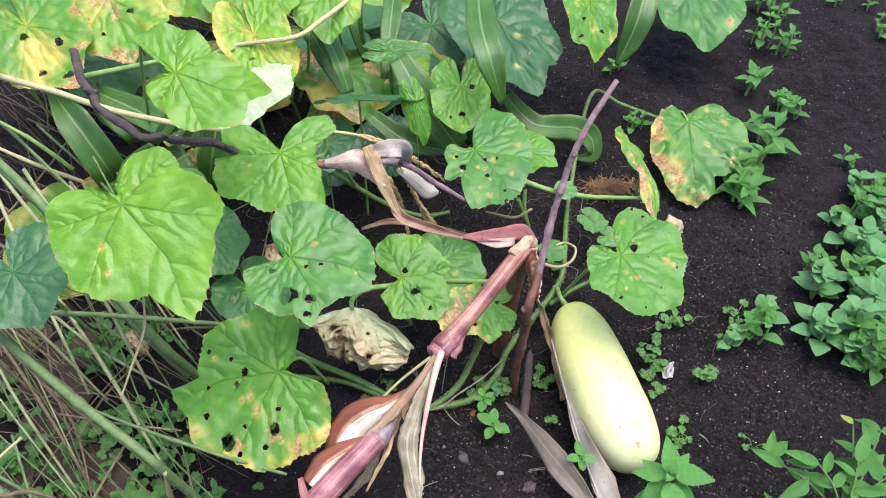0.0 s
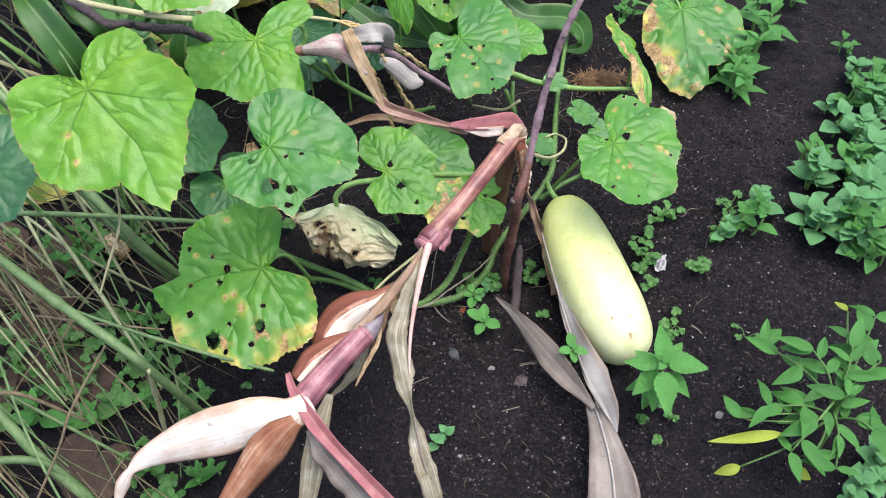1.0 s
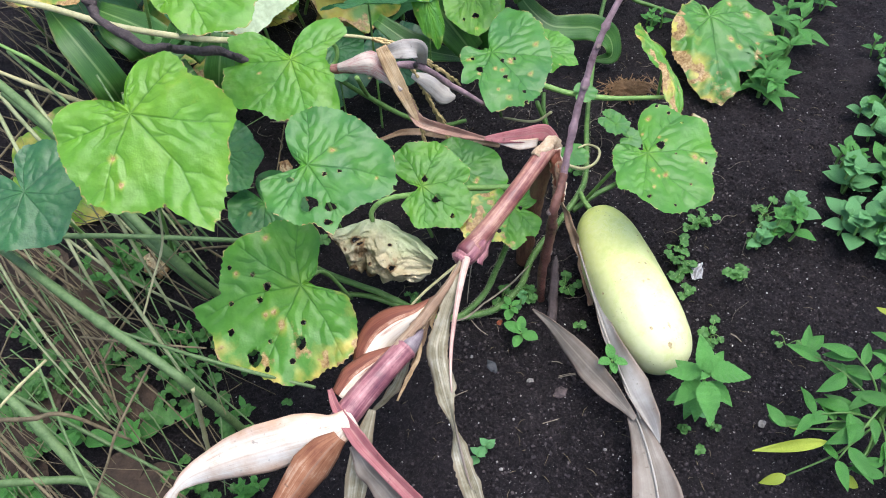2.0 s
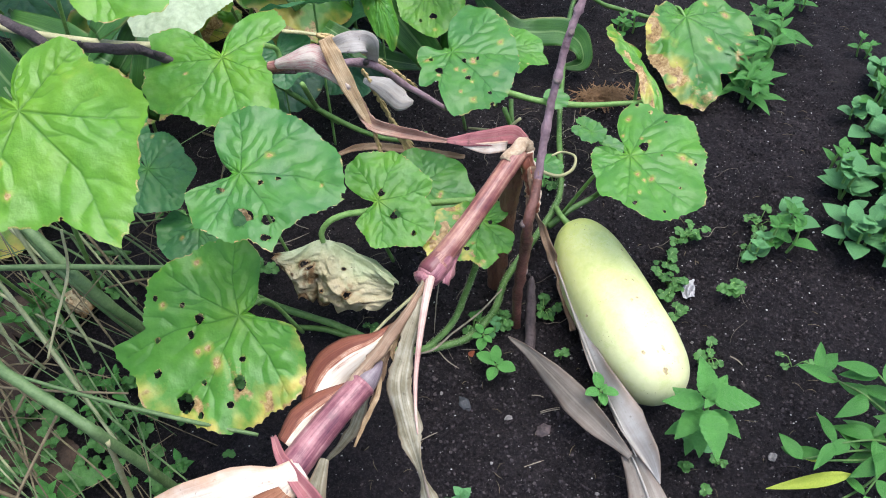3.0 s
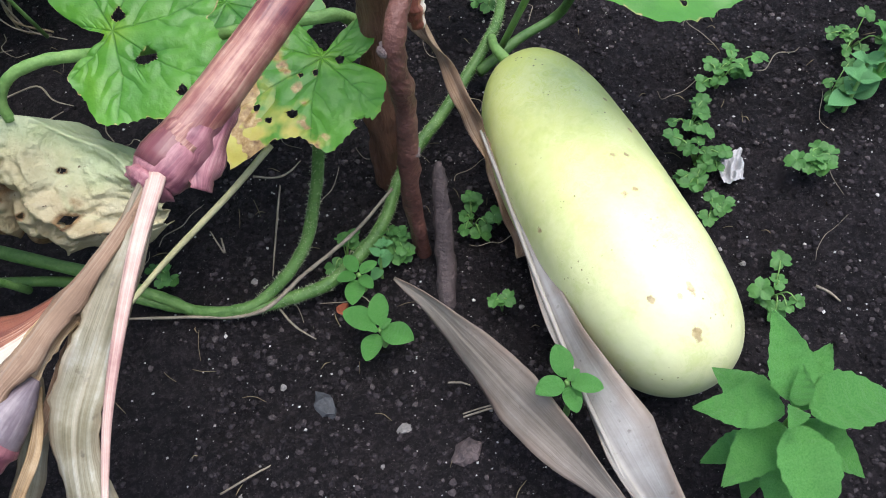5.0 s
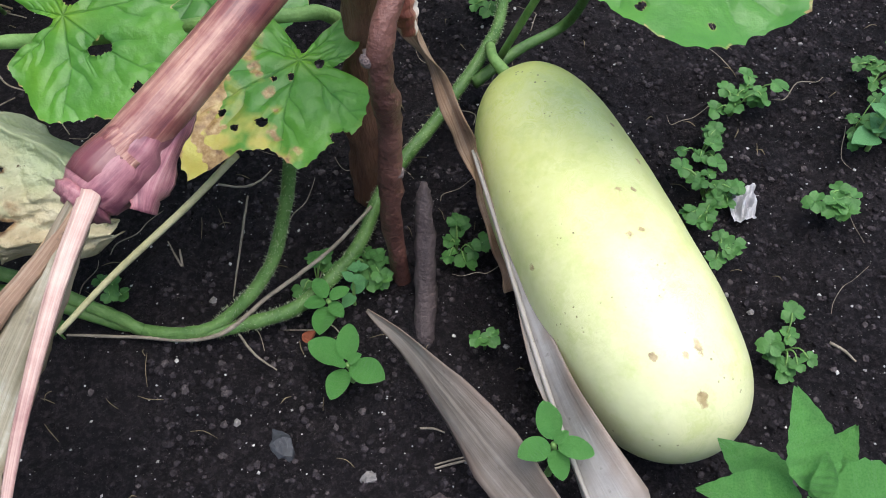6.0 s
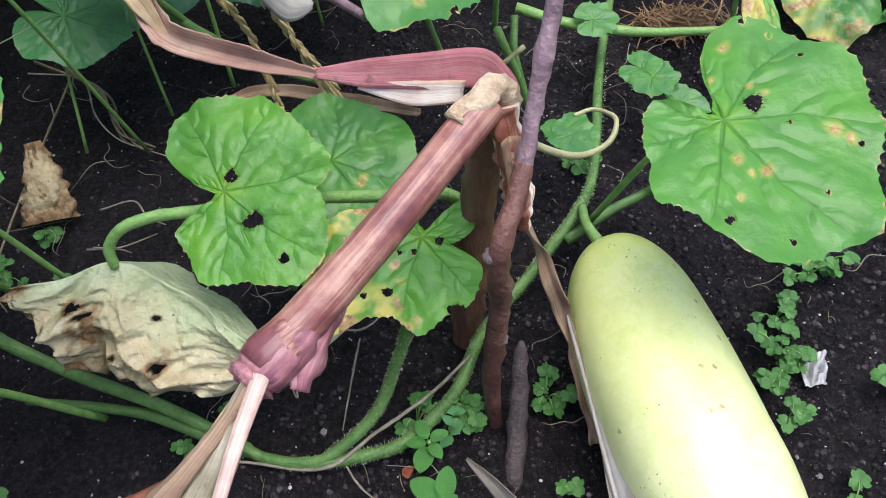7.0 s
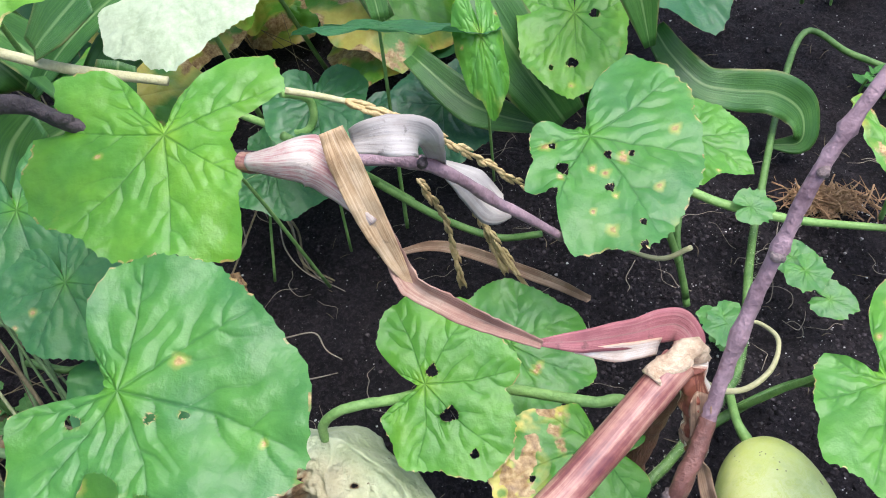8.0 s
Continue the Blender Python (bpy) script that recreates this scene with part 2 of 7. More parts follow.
def dry_blade(name, stops, thin=0.15, rough=0.6, streak=260, edge=None):
    """Dry corn leaf: streaks along its length from tint (across, along)."""
    stops = [(0.5 + (p - 0.5) * 0.62, colour) for p, colour in stops]
    n = Nodes(name)
    across, along, side, _ = n.tint()
    comb = n.t.nodes.new("ShaderNodeCombineXYZ")
    n.put(comb.inputs[0], n.maths("MULTIPLY", side, 1.0))
    n.put(comb.inputs[1], n.maths("MULTIPLY", along, 0.14))
    fibre = n.noise(streak * 0.06, 5, 0.62, where=comb.outputs[0])
    patch = n.noise(32, 6, 0.65)
    col = n.ramp(n.maths("ADD", n.maths("MULTIPLY", fibre, 0.5), n.maths("MULTIPLY", patch, 0.5)), stops)
    col = n.mix(n.grey(n.noise(170, 4), 0.64, 0.72, 0.0, 0.5), col, (0.07, 0.05, 0.04))
    col = n.mix(n.grey(across, 0.0, 0.1, 0.22, 0.0), col, (0.55, 0.48, 0.38))
    if edge:
        rim = n.maths("ADD", across, n.maths("MULTIPLY", n.maths("SUBTRACT", n.noise(45, 4), 0.5), 0.9))
        col = n.mix(n.grey(rim, 0.55, 1.0, 0.0, 0.85), col, edge)
    n.bump(n.maths("ADD", fibre, n.maths("MULTIPLY", n.noise(120, 4), 0.5)), 0.4, 0.0025)
    return n.done(col, rough, 0.35, thin)


SOIL = soil_material()
LEAF = leaf_material()
PETIOLE = plain_plant("petiole_green", (0.13, 0.27, 0.06), (0.26, 0.42, 0.13), 0.5, 0.12, 90)
VINE = plain_plant("vine_green", (0.05, 0.125, 0.024), (0.14, 0.25, 0.07), 0.5, 0.08, 70)
TENDRIL = plain_plant("tendril_tan", (0.35, 0.33, 0.16), (0.5, 0.47, 0.28), 0.6, 0.0, 90)
BARK = plain_plant("branch_bark", (0.125, 0.073, 0.085), (0.33, 0.225, 0.25), 0.65, 0.0, 45, relief=0.9)
BARK_RED = plain_plant("branch_bark_red", (0.05, 0.018, 0.014), (0.18, 0.08, 0.062), 0.55, 0.0, 55, relief=0.9)
DARK_BARK = plain_plant("dark_bark", (0.03, 0.022, 0.024), (0.1, 0.075, 0.075), 0.75, 0.0, 60, relief=1.0)
KNOT = plain_plant("knot_grey", (0.12, 0.085, 0.08), (0.27, 0.21, 0.2), 0.7, 0.0, 200, relief=0.9)
STUMP_MAT = plain_plant("stalk_brown", (0.08, 0.032, 0.02), (0.24, 0.115, 0.07), 0.6, 0.0, 50, (3, 3, 0.5), relief=0.8)
WEED = plain_plant("weed_leaf", (0.04, 0.16, 0.025), (0.1, 0.3, 0.06), 0.45, 0.25, 60)
BLUE_WEED = plain_plant("weed_leaf_cool", (0.075, 0.225, 0.07), (0.155, 0.37, 0.145), 0.5, 0.25, 60)
GRASS = plain_plant("grass_green", (0.075, 0.14, 0.045), (0.17, 0.255, 0.105), 0.55, 0.1, 60)
STRAW = plain_plant("straw", (0.08, 0.062, 0.034), (0.25, 0.2, 0.115), 0.65, 0.0, 60, vary=0.45)
PERLITE = plain_plant("perlite", (0.3, 0.28, 0.27), (0.62, 0.6, 0.58), 0.8, 0.0, 200)
STONE = plain_plant("stone", (0.09, 0.085, 0.085), (0.24, 0.22, 0.21), 0.8, 0.0, 90, vary=0.6)
HUSK = dry_blade("husk_pale", [(0.2, (0.52, 0.34, 0.25)), (0.4, (0.75, 0.62, 0.51)), (0.6, (0.86, 0.79, 0.71)), (0.85, (0.9, 0.86, 0.8))], 0.2, edge=(0.55, 0.34, 0.22))
HUSK_BROWN = dry_blade("husk_brown", [(0.25, (0.17, 0.055, 0.03)), (0.55, (0.36, 0.16, 0.085)), (0.85, (0.68, 0.5, 0.36))], 0.15)
GREY_BLADE = dry_blade("dry_blade_grey", [(0.2, (0.14, 0.112, 0.088)), (0.5, (0.225, 0.192, 0.16)), (0.8, (0.32, 0.29, 0.255))], 0.15, 0.42, 110, edge=(0.17, 0.125, 0.1))
OLIVE_BLADE = dry_blade("dry_blade_olive", [(0.3, (0.1, 0.083, 0.048)), (0.44, (0.2, 0.175, 0.108)), (0.56, (0.3, 0.275, 0.195)), (0.7, (0.5, 0.475, 0.4))], 0.15, 0.34, 110, edge=(0.2, 0.155, 0.1))
PINK_BLADE = dry_blade("dry_blade_pink", [(0.2, (0.2, 0.065, 0.07)), (0.5, (0.36, 0.13, 0.14)), (0.8, (0.5, 0.29, 0.26))], 0.12, 0.5)
CORN_GREEN = plain_plant("corn_stem_green", (0.03, 0.13, 0.02), (0.085, 0.26, 0.035), 0.42, 0.25, 40, (1, 1, 0.4))


def corn_blade():
    """Green corn leaf: fine lengthwise lines, pale midrib, browning rim."""
    n = Nodes("corn_leaf_green")
    across, along, side, _ = n.tint()
    comb = n.t.nodes.new("ShaderNodeCombineXYZ")
    n.put(comb.inputs[0], side)
    n.put(comb.inputs[1], n.maths("MULTIPLY", along, 0.05))
    fibre, patch = n.noise(34, 4, 0.6, where=comb.outputs[0]), n.noise(24, 5, 0.6)
    col = n.ramp(n.maths("ADD", n.maths("MULTIPLY", fibre, 0.5), n.maths("MULTIPLY", patch, 0.5)), [(0.3, (0.024, 0.09, 0.02)), (0.5, (0.052, 0.155, 0.028)), (0.7, (0.1, 0.235, 0.048))])
    col = n.mix(n.grey(across, 0.03, 0.09, 0.5, 0.0), col, (0.28, 0.42, 0.16))
    rim = n.maths("ADD", across, n.maths("MULTIPLY", n.maths("SUBTRACT", patch, 0.5), 0.6))
    col = n.mix(n.grey(rim, 0.93, 1.1, 0.0, 0.7), col, (0.34, 0.28, 0.12))
    n.bump(fibre, 0.4, 0.002)
    return n.done(col, 0.33, 0.55, 0.28)


CORN_BLADE = corn_blade()
BROWN_BLADE = dry_blade("dry_blade_brown", [(0.2, (0.13, 0.075, 0.045)), (0.5, (0.27, 0.17, 0.11)), (0.8, (0.48, 0.36, 0.25))], 0.12, 0.6)

LAVENDER_BLADE = dry_blade("dry_blade_lavender", [(0.2, (0.22, 0.19, 0.165)), (0.5, (0.32, 0.3, 0.28)), (0.8, (0.45, 0.435, 0.42))], 0.2, 0.38, 90, edge=(0.24, 0.18, 0.14))
TAN_BLADE = dry_blade("dry_blade_tan", [(0.3, (0.22, 0.13, 0.06)), (0.5, (0.45, 0.31, 0.17)), (0.7, (0.66, 0.52, 0.34))], 0.15, 0.55)


def stalk_material(name, stops, stain=None):
    """Corn stem, streaked along its length."""
    stops = [(0.5 + (p - 0.5) * 0.62, colour) for p, colour in stops]
    n = Nodes(name)
    across, along, side, _ = n.tint()
    comb = n.t.nodes.new("ShaderNodeCombineXYZ")
    n.put(comb.inputs[0], side)
    n.put(comb.inputs[1], n.maths("MULTIPLY", along, 0.12))
    fibre = n.noise(10, 5, 0.65, where=comb.outputs[0])
    patch = n.noise(40, 6, 0.65)
    col = n.ramp(n.maths("ADD", n.maths("MULTIPLY", fibre, 0.55), n.maths("MULTIPLY", patch, 0.45)), stops)
    if stain:
        f = n.maths("ADD", along, n.maths("MULTIPLY", n.maths("SUBTRACT", n.noise(30, 5, 0.65), 0.5), 0.9))
        col = n.mix(n.grey(f, 0.72, 1.0, 0.0, 0.8), col, stain)
    n.bump(fibre, 0.35, 0.002)
    return n.done(col, n.grey(patch, 0.3, 0.7, 0.28, 0.45), 0.45)


LEAF_UNDER = plain_plant("leaf_underside", (0.36, 0.44, 0.27), (0.52, 0.6, 0.42), 0.6, 0.3, 40, vary=0.1, relief=0.5)
STALK_RED = stalk_material("corn_stalk_red", [(0.28, (0.085, 0.022, 0.03)), (0.44, (0.2, 0.068, 0.06)), (0.6, (0.37, 0.195, 0.145)), (0.8, (0.54, 0.39, 0.295))], (0.13, 0.035, 0.05))
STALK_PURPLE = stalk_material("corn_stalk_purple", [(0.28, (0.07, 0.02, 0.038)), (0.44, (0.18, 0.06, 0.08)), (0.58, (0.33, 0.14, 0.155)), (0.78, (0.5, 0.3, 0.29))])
STALK_GREY = stalk_material("corn_stem_grey", [(0.28, (0.07, 0.05, 0.062)), (0.5, (0.15, 0.115, 0.13)), (0.75, (0.27, 0.225, 0.235))])
STALK_PINK = stalk_material("corn_rib_pink", [(0.28, (0.27, 0.13, 0.12)), (0.5, (0.47, 0.31, 0.26)), (0.7, (0.6, 0.47, 0.39)), (0.85, (0.7, 0.6, 0.52))])


def striped_husk():
    """A loose sheath: cream in the middle, red-brown outside."""
    n = Nodes("husk_striped")
    across, along, side, _ = n.tint()
    comb = n.t.nodes.new("ShaderNodeCombineXYZ")
    n.put(comb.inputs[0], side)
    n.put(comb.inputs[1], n.maths("MULTIPLY", along, 0.1))
    fibre = n.noise(15, 6, 0.68, where=comb.outputs[0])
    patch = n.noise(40, 5)
    f = n.maths("ADD", side, n.maths("ADD", n.maths("MULTIPLY", n.maths("SUBTRACT", fibre, 0.5), 0.85), n.maths("MULTIPLY", n.maths("SUBTRACT", patch, 0.5), 0.3)))
    col = n.ramp(f, [(0.0, (0.42, 0.24, 0.14)), (0.12, (0.7, 0.56, 0.42)), (0.28, (0.86, 0.79, 0.68)), (0.46, (0.8, 0.68, 0.55)), (0.56, (0.4, 0.18, 0.11)), (0.66, (0.15, 0.042, 0.027)), (0.84, (0.25, 0.085, 0.05)), (1.0, (0.12, 0.036, 0.022))])
    n.bump(fibre, 0.5, 0.002)
    return n.done(col, 0.5, 0.4, 0.12)


HUSK_STRIPED = striped_husk()


def fruit_material():
    n = Nodes("cucumber_skin")
    ob = n.t.nodes.new("ShaderNodeTexCoord").outputs["Object"]
    sep = n.t.nodes.new("ShaderNodeSeparateXYZ")
    n.t.links.new(ob, sep.inputs[0])
    big, fine = n.noise(22, 4), n.noise(150, 4, 0.6)
    along = n.grey(n.maths("ADD", sep.outputs[1], n.maths("MULTIPLY", n.maths("SUBTRACT", big, 0.5), 0.08)), -0.1, 0.13)
    col = n.ramp(along, [(0.0, (0.6, 0.62, 0.34)), (0.45, (0.59, 0.62, 0.26)), (0.85, (0.62, 0.66, 0.18)), (1.0, (0.6, 0.64, 0.125))])
    col = n.mix(n.grey(fine, 0.4, 0.75, 0.0, 0.3), col, (0.72, 0.74, 0.45))
    web = n.t.nodes.new("ShaderNodeTexVoronoi")
    web.feature = "DISTANCE_TO_EDGE"
    web.inputs["Scale"].default_value = 75
    n.t.links.new(n.mix(0.25, ob, n.noise(60, 3)), web.inputs["Vector"])
    col = n.mix(n.maths("MULTIPLY", n.grey(web.outputs["Distance"], 0.02, 0.3, 0.4, 0.0), n.grey(big, 0.4, 0.65)), col, (0.78, 0.78, 0.46))
    col = n.mix(n.grey(n.noise(60, 5, 0.7), 0.5, 0.66, 0.0, 0.4), col, (0.45, 0.52, 0.15))
    dots = n.t.nodes.new("ShaderNodeTexVoronoi")
    dots.inputs["Scale"].default_value = 330
    n.t.links.new(ob, dots.inputs["Vector"])
    speck = n.maths("MULTIPLY", n.grey(dots.outputs["Distance"], 0.14, 0.24, 1.0, 0.0), n.grey(n.noise(38, 5, 0.75), 0.57, 0.64))
    col = n.mix(speck, col, (0.16, 0.14, 0.05))
    scar = n.maths("ADD", n.tint()[0], n.maths("MULTIPLY", n.maths("SUBTRACT", n.noise(260, 5, 0.7), 0.5), 1.3))
    col = n.mix(n.grey(scar, 0.5, 0.7, 0.0, 0.85), col, n.ramp(fine, [(0.35, (0.16, 0.085, 0.03)), (0.65, (0.5, 0.37, 0.19))]))
    n.bump(n.maths("ADD", n.noise(60, 3), n.maths("MULTIPLY", fine, 0.3)), 0.16, 0.003)
    n.b.inputs["Subsurface Weight"].default_value = 0.15
    n.b.inputs["Subsurface Radius"].default_value = (0.01, 0.01, 0.004)
    n.b.inputs["Subsurface Scale"].default_value = 0.3
    return n.done(col, n.grey(fine, 0.2, 0.8, 0.26, 0.38), 0.55)


FRUIT = fruit_material()


# ---- ground: one sheet of dark garden soil to the horizon ----
def relief(x, y):
    """Height of the soil."""
    near = np.clip(1.6 - np.hypot(x - 0.15, y - 0.5) / 1.6, 0, 1)
    h = 0.018 * (fbm(x * 7, y * 7, 3, 3) - 0.5) + 0.016 * near * (fbm(x * 38, y * 38, 9, 3) - 0.5)
    lump = np.clip(fbm(x * 110, y * 110, 21, 2) - 0.5, 0, 1)
    return h * np.clip(near + 0.3, 0, 1) + 0.007 * near * lump


def ground_height(x, y):
    return float(relief(np.array([x]), np.array([y]))[0])


def axis(lo, hi, step, far):
    inner = np.arange(lo, hi, step)
    grow, x = [], step
    while x < far:
        grow.append(x)
        x *= 1.35
    grow = np.array(grow)
    return np.concatenate([lo - grow[::-1], inner, hi + grow])


gx, gy = axis(-0.55, 0.85, 0.0042, 60), axis(0.05, 1.25, 0.0042, 60)
GX, GY = np.meshgrid(gx, gy)
GZ = relief(GX, GY)
nx = len(gx)
gid = np.arange(len(gx) * len(gy)).reshape(len(gy), nx)
gfaces = np.stack([gid[:-1, :-1], gid[:-1, 1:], gid[1:, 1:], gid[1:, :-1]], -1).reshape(-1, 4)
ground = part("ground", mesh_of("ground", np.stack([GX, GY, GZ], -1).reshape(-1, 3), gfaces), SOIL)
tagged(ground, "dark moist crumbly garden soil with small clods", "soil", kind="structure")


# ---- big pale cucumber ----
def cucumber_fruit():
    a, b = np.array((0.2086, 0.5646, 0.0553)), np.array((0.2819, 0.336, 0.0429))
    mid, axis_dir = (a + b) / 2, (a - b)
    length = np.linalg.norm(axis_dir)
    y = axis_dir / length
    x = np.cross(y, (0, 0, 1))
    x /= np.linalg.norm(x)
    z = np.cross(x, y)
    m = Matrix(((x[0], y[0], z[0], mid[0]), (x[1], y[1], z[1], mid[1]), (x[2], y[2], z[2], mid[2]), (0, 0, 0, 1)))
    fruit = thing("cucumber", "large pale yellow-green ripe cucumber lying on the soil", "cucumber", mid)
    rings, sides = 150, 150
    verts, tint = [], []
    scars = [(-0.05, -0.845, 0.11, 0.04), (0.14, -0.675, 0.06, 0.045), (-0.03, -0.69, 0.055, 0.022), (0.19, 0.039, 0.055, 0.022), (0.36, 0.023, 0.055, 0.022), (0.19, -0.168, 0.055, 0.022), (0.04, -0.173, 0.055, 0.022), (0.7, 0.62, 0.055, 0.022), (0.66, 0.39, 0.055, 0.022), (0.72, 0.18, 0.055, 0.022), (-1.09, -0.08, 0.055, 0.022), (-0.35, -0.65, 0.055, 0.022)]
    for i in range(rings + 1):
        s = -math.cos(math.pi * i / rings)
        r = 0.0444 * max(0.0, 1 - abs(s) ** 4.4) ** 0.5 * (1.0 - 0.072 * s + 0.035 * math.cos(3 * s))
        for k in range(sides):
            w = 2 * math.pi * k / sides
            rib = 1 + 0.012 * math.cos(5 * w + 0.6) + 0.018 * (vnoise(np.array([s * 5 + 9]), np.array([math.cos(w) * 2 + 7]), 4)[0] - 0.5)
            verts.append((r * rib * math.cos(w) + 0.004 * s * s, s * length / 2, r * rib * math.sin(w)))
            mark = max(math.exp(-(((w - math.pi / 2 + u) / du) ** 2) - ((s - v_) / dv) ** 2) for u, v_, du, dv in scars)
            tint.append((mark, 0, 0, 1))
    faces = [(i * sides + k, i * sides + (k + 1) % sides, (i + 1) * sides + (k + 1) % sides, (i + 1) * sides + k) for i in range(rings) for k in range(sides)]
    part("skin", mesh_of("skin", verts, faces, tint), FRUIT, fruit, local=m)
    tube("stem", [m @ Vector((0, length / 2 - 0.004, 0.004)), m @ Vector((-0.004, length / 2 + 0.012, 0.006)), (0.202, 0.612, 0.033)], [0.0042, 0.0032, 0.0034], PETIOLE, fruit, "short green stem", sides=10)
    return fruit, m


fruit, FRUIT_POSE = cucumber_fruit()


# ---- cucumber vine ----
CORNERS = [(0, 1.0), (24, 0.84), (52, 0.93), (76, 0.83), (104, 0.9), (132, 0.8), (152, 0.72), (166, 0.56), (176, 0.2), (180, 0.06)]


def segment_distance(px, py, a, b):
    ax, ay, bx, by = *a, *b
    dx, dy = bx - ax, by - ay
    t = np.clip(((px - ax) * dx + (py - ay) * dy) / (dx * dx + dy * dy + 1e-9), 0, 1)
    return np.hypot(px - ax - t * dx, py - ay - t * dy), t


def leaf_mesh(length, width, seed, tone=0.5, droop=0.04, cup=0.05, crumple=0.075, yellow=0.1, brown=0.0, holes=(), spots=3, sinus=1.0, rings=34, cols=200, teeth=0.008, lobes=None, sick=None):
    """A cucumber leaf: base at the origin, tip along +y, facing +z. holes: (x, y, radius) in shares of the length."""
    rnd = random.Random(seed)
    ang = np.linspace(-180, 180, cols + 1)
    cor = [(a, r * (1 + rnd.uniform(-0.05, 0.05))) for a, r in CORNERS]
    cor2 = [(a, r * (1 + rnd.uniform(-0.05, 0.05))) for a, r in CORNERS[1:]]
    ctl = sorted([(-a, r) for a, r in cor2] + cor)
    if lobes:
        ctl = [(-180, 0.08), *lobes, (180, 0.08)]
    rad = np.interp(ang, [a for a, _ in ctl], [r for _, r in ctl])
    soft = np.convolve(np.pad(rad, 1, mode="edge"), np.ones(3) / 3, "valid")
    rad = np.where(np.abs(ang) < 150, soft, rad)
    if sinus < 1:
        rad = np.where(np.abs(ang) > 140, rad * sinus + 0.62 * (1 - sinus), rad)
    saw = np.abs(((ang * 0.19 + 0.8 * np.sin(ang * 0.05 + seed) + 0.5) % 1) - 0.5) * 2
    rad = rad * (1 + teeth * (2.4 * saw**2.4 - 0.7) * (0.3 + 1.3 * vnoise(ang * 0.09 + 5, ang * 0 + seed, seed + 1)) + 0.045 * (vnoise(ang * 0.12 + seed, ang * 0, seed) - 0.5))
    th = np.radians(ang)
    rho = np.linspace(0, 1, rings + 1) ** 0.85
    R, TH = np.meshgrid(rho, th, indexing="ij")
    u = R * rad[None, :] * np.sin(TH)
    v = R * rad[None, :] * np.cos(TH)
    x, y = u * width / 0.88, v * length
    # veins
    vein, broad = np.zeros_like(u), np.zeros_like(u)
    mains = (0, 50, -50, 104, -104, 148, -148)
    for main in mains:
        far = np.interp(main, ang, rad) * 0.93
        bow = rnd.uniform(-9, 9)
        bent = (math.sin(radians(main + bow)) * far * 0.55, math.cos(radians(main + bow)) * far * 0.55)
        end = (math.sin(radians(main)) * far, math.cos(radians(main)) * far)
        for p, q, t0 in (((0, 0), bent, 0.0), (bent, end, 0.55)):
            dist, t = segment_distance(u, v, p, q)
            t = t0 + t * (1 - t0)
            vein = np.maximum(vein, (1 - 0.3 * t) * np.exp(-((dist / (0.011 - 0.006 * t)) ** 2)))
            broad = np.maximum(broad, (0.3 + 0.4 * t) * np.exp(-((dist / 0.05) ** 2)))
        side = rnd.choice((1, -1))
        for at in (0.22, 0.4, 0.55, 0.7, 0.83):
            side, at = -side, at + rnd.uniform(-0.05, 0.05)
            whole = np.array(bent) * at / 0.55 if at < 0.55 else np.array(bent) + (np.array(end) - np.array(bent)) * (at - 0.55) / 0.45
            reach = 0.4 * (1 - 0.55 * at) * rnd.uniform(0.8, 1.15) * min(1.0, far)
            e0 = radians(main + side * rnd.uniform(46, 60))
            e1 = radians(main + side * rnd.uniform(18, 32))
            knee = whole + 0.5 * reach * np.array((math.sin(e0), math.cos(e0)))
            tip = knee + 0.6 * reach * np.array((math.sin(e1), math.cos(e1)))
            for p, q, t0 in ((whole, knee, 0.0), (knee, tip, 0.5)):
                dist, t = segment_distance(u, v, p, q)
                t = t0 + 0.5 * t
                vein = np.maximum(vein, 0.8 * np.exp(-((dist / 0.0068) ** 2)) * (1 - 0.7 * t))
                broad = np.maximum(broad, 0.85 * np.exp(-((dist / 0.04) ** 2)) * (1 - 0.5 * t))
    # shape
    z = -droop * length * (u * u + v * v) + cup * length * np.abs(u) * 0.8
    z = z - 0.004 * length * vein - 0.022 * length * broad * np.clip(R * 4, 0, 1) + 0.014 * length * (fbm(u * 9 + seed, v * 9, seed + 11, 2) - 0.5)
    z = z + length * 0.85 * crumple * (fbm(u * 2.3 + seed, v * 2.3, seed, 3) - 0.5) * 2 * R
    z = z + length * 0.025 * np.sin(TH * 9 + seed) * R**4
    # yellow rims, dead spots
    patch = np.clip(2.6 * (fbm(u * 5 + 3, v * 5 + seed, seed + 5, 3) - 0.36), 0, 1.2)
    yel = yellow * (0.12 + 1.15 * R**7 * patch) + 0.8 * yellow * np.clip((fbm(u * 2.4 + seed, v * 2.4, seed + 15, 3) - 0.46) * 3, 0, 1)
    bro = np.clip(brown * (R**4 * 1.5 * patch + 2.6 * (fbm(u * 2.2 + seed, v * 2.2, seed + 8, 4) - 0.52)), 0, 1)
    bro = np.maximum(bro, (R > 0.985) * 0.5 * (vnoise(ang * 0.2, ang * 0 + seed, 7)[None, :] > 0.6))
    if sick:
        w = np.clip((u * math.sin(radians(sick[0])) + v * math.cos(radians(sick[0]))) / 0.75 + 0.7 * (fbm(u * 3.5 + 9, v * 3.5 + seed, seed + 2, 3) - 0.5), 0, 1)
        yel = yel + sick[1] * w * (0.2 + 1.1 * R**3) * np.clip((fbm(u * 6 + 1, v * 6 + seed, seed + 6, 3) - 0.3) * 3, 0.15, 1.3)
        bro = np.maximum(bro, np.clip(sick[1] * w**1.2 * (0.1 + 4.2 * (fbm(u * 6 + seed, v * 6, seed + 3, 3) - 0.47)) * (0.4 + 0.9 * R), 0, 1))
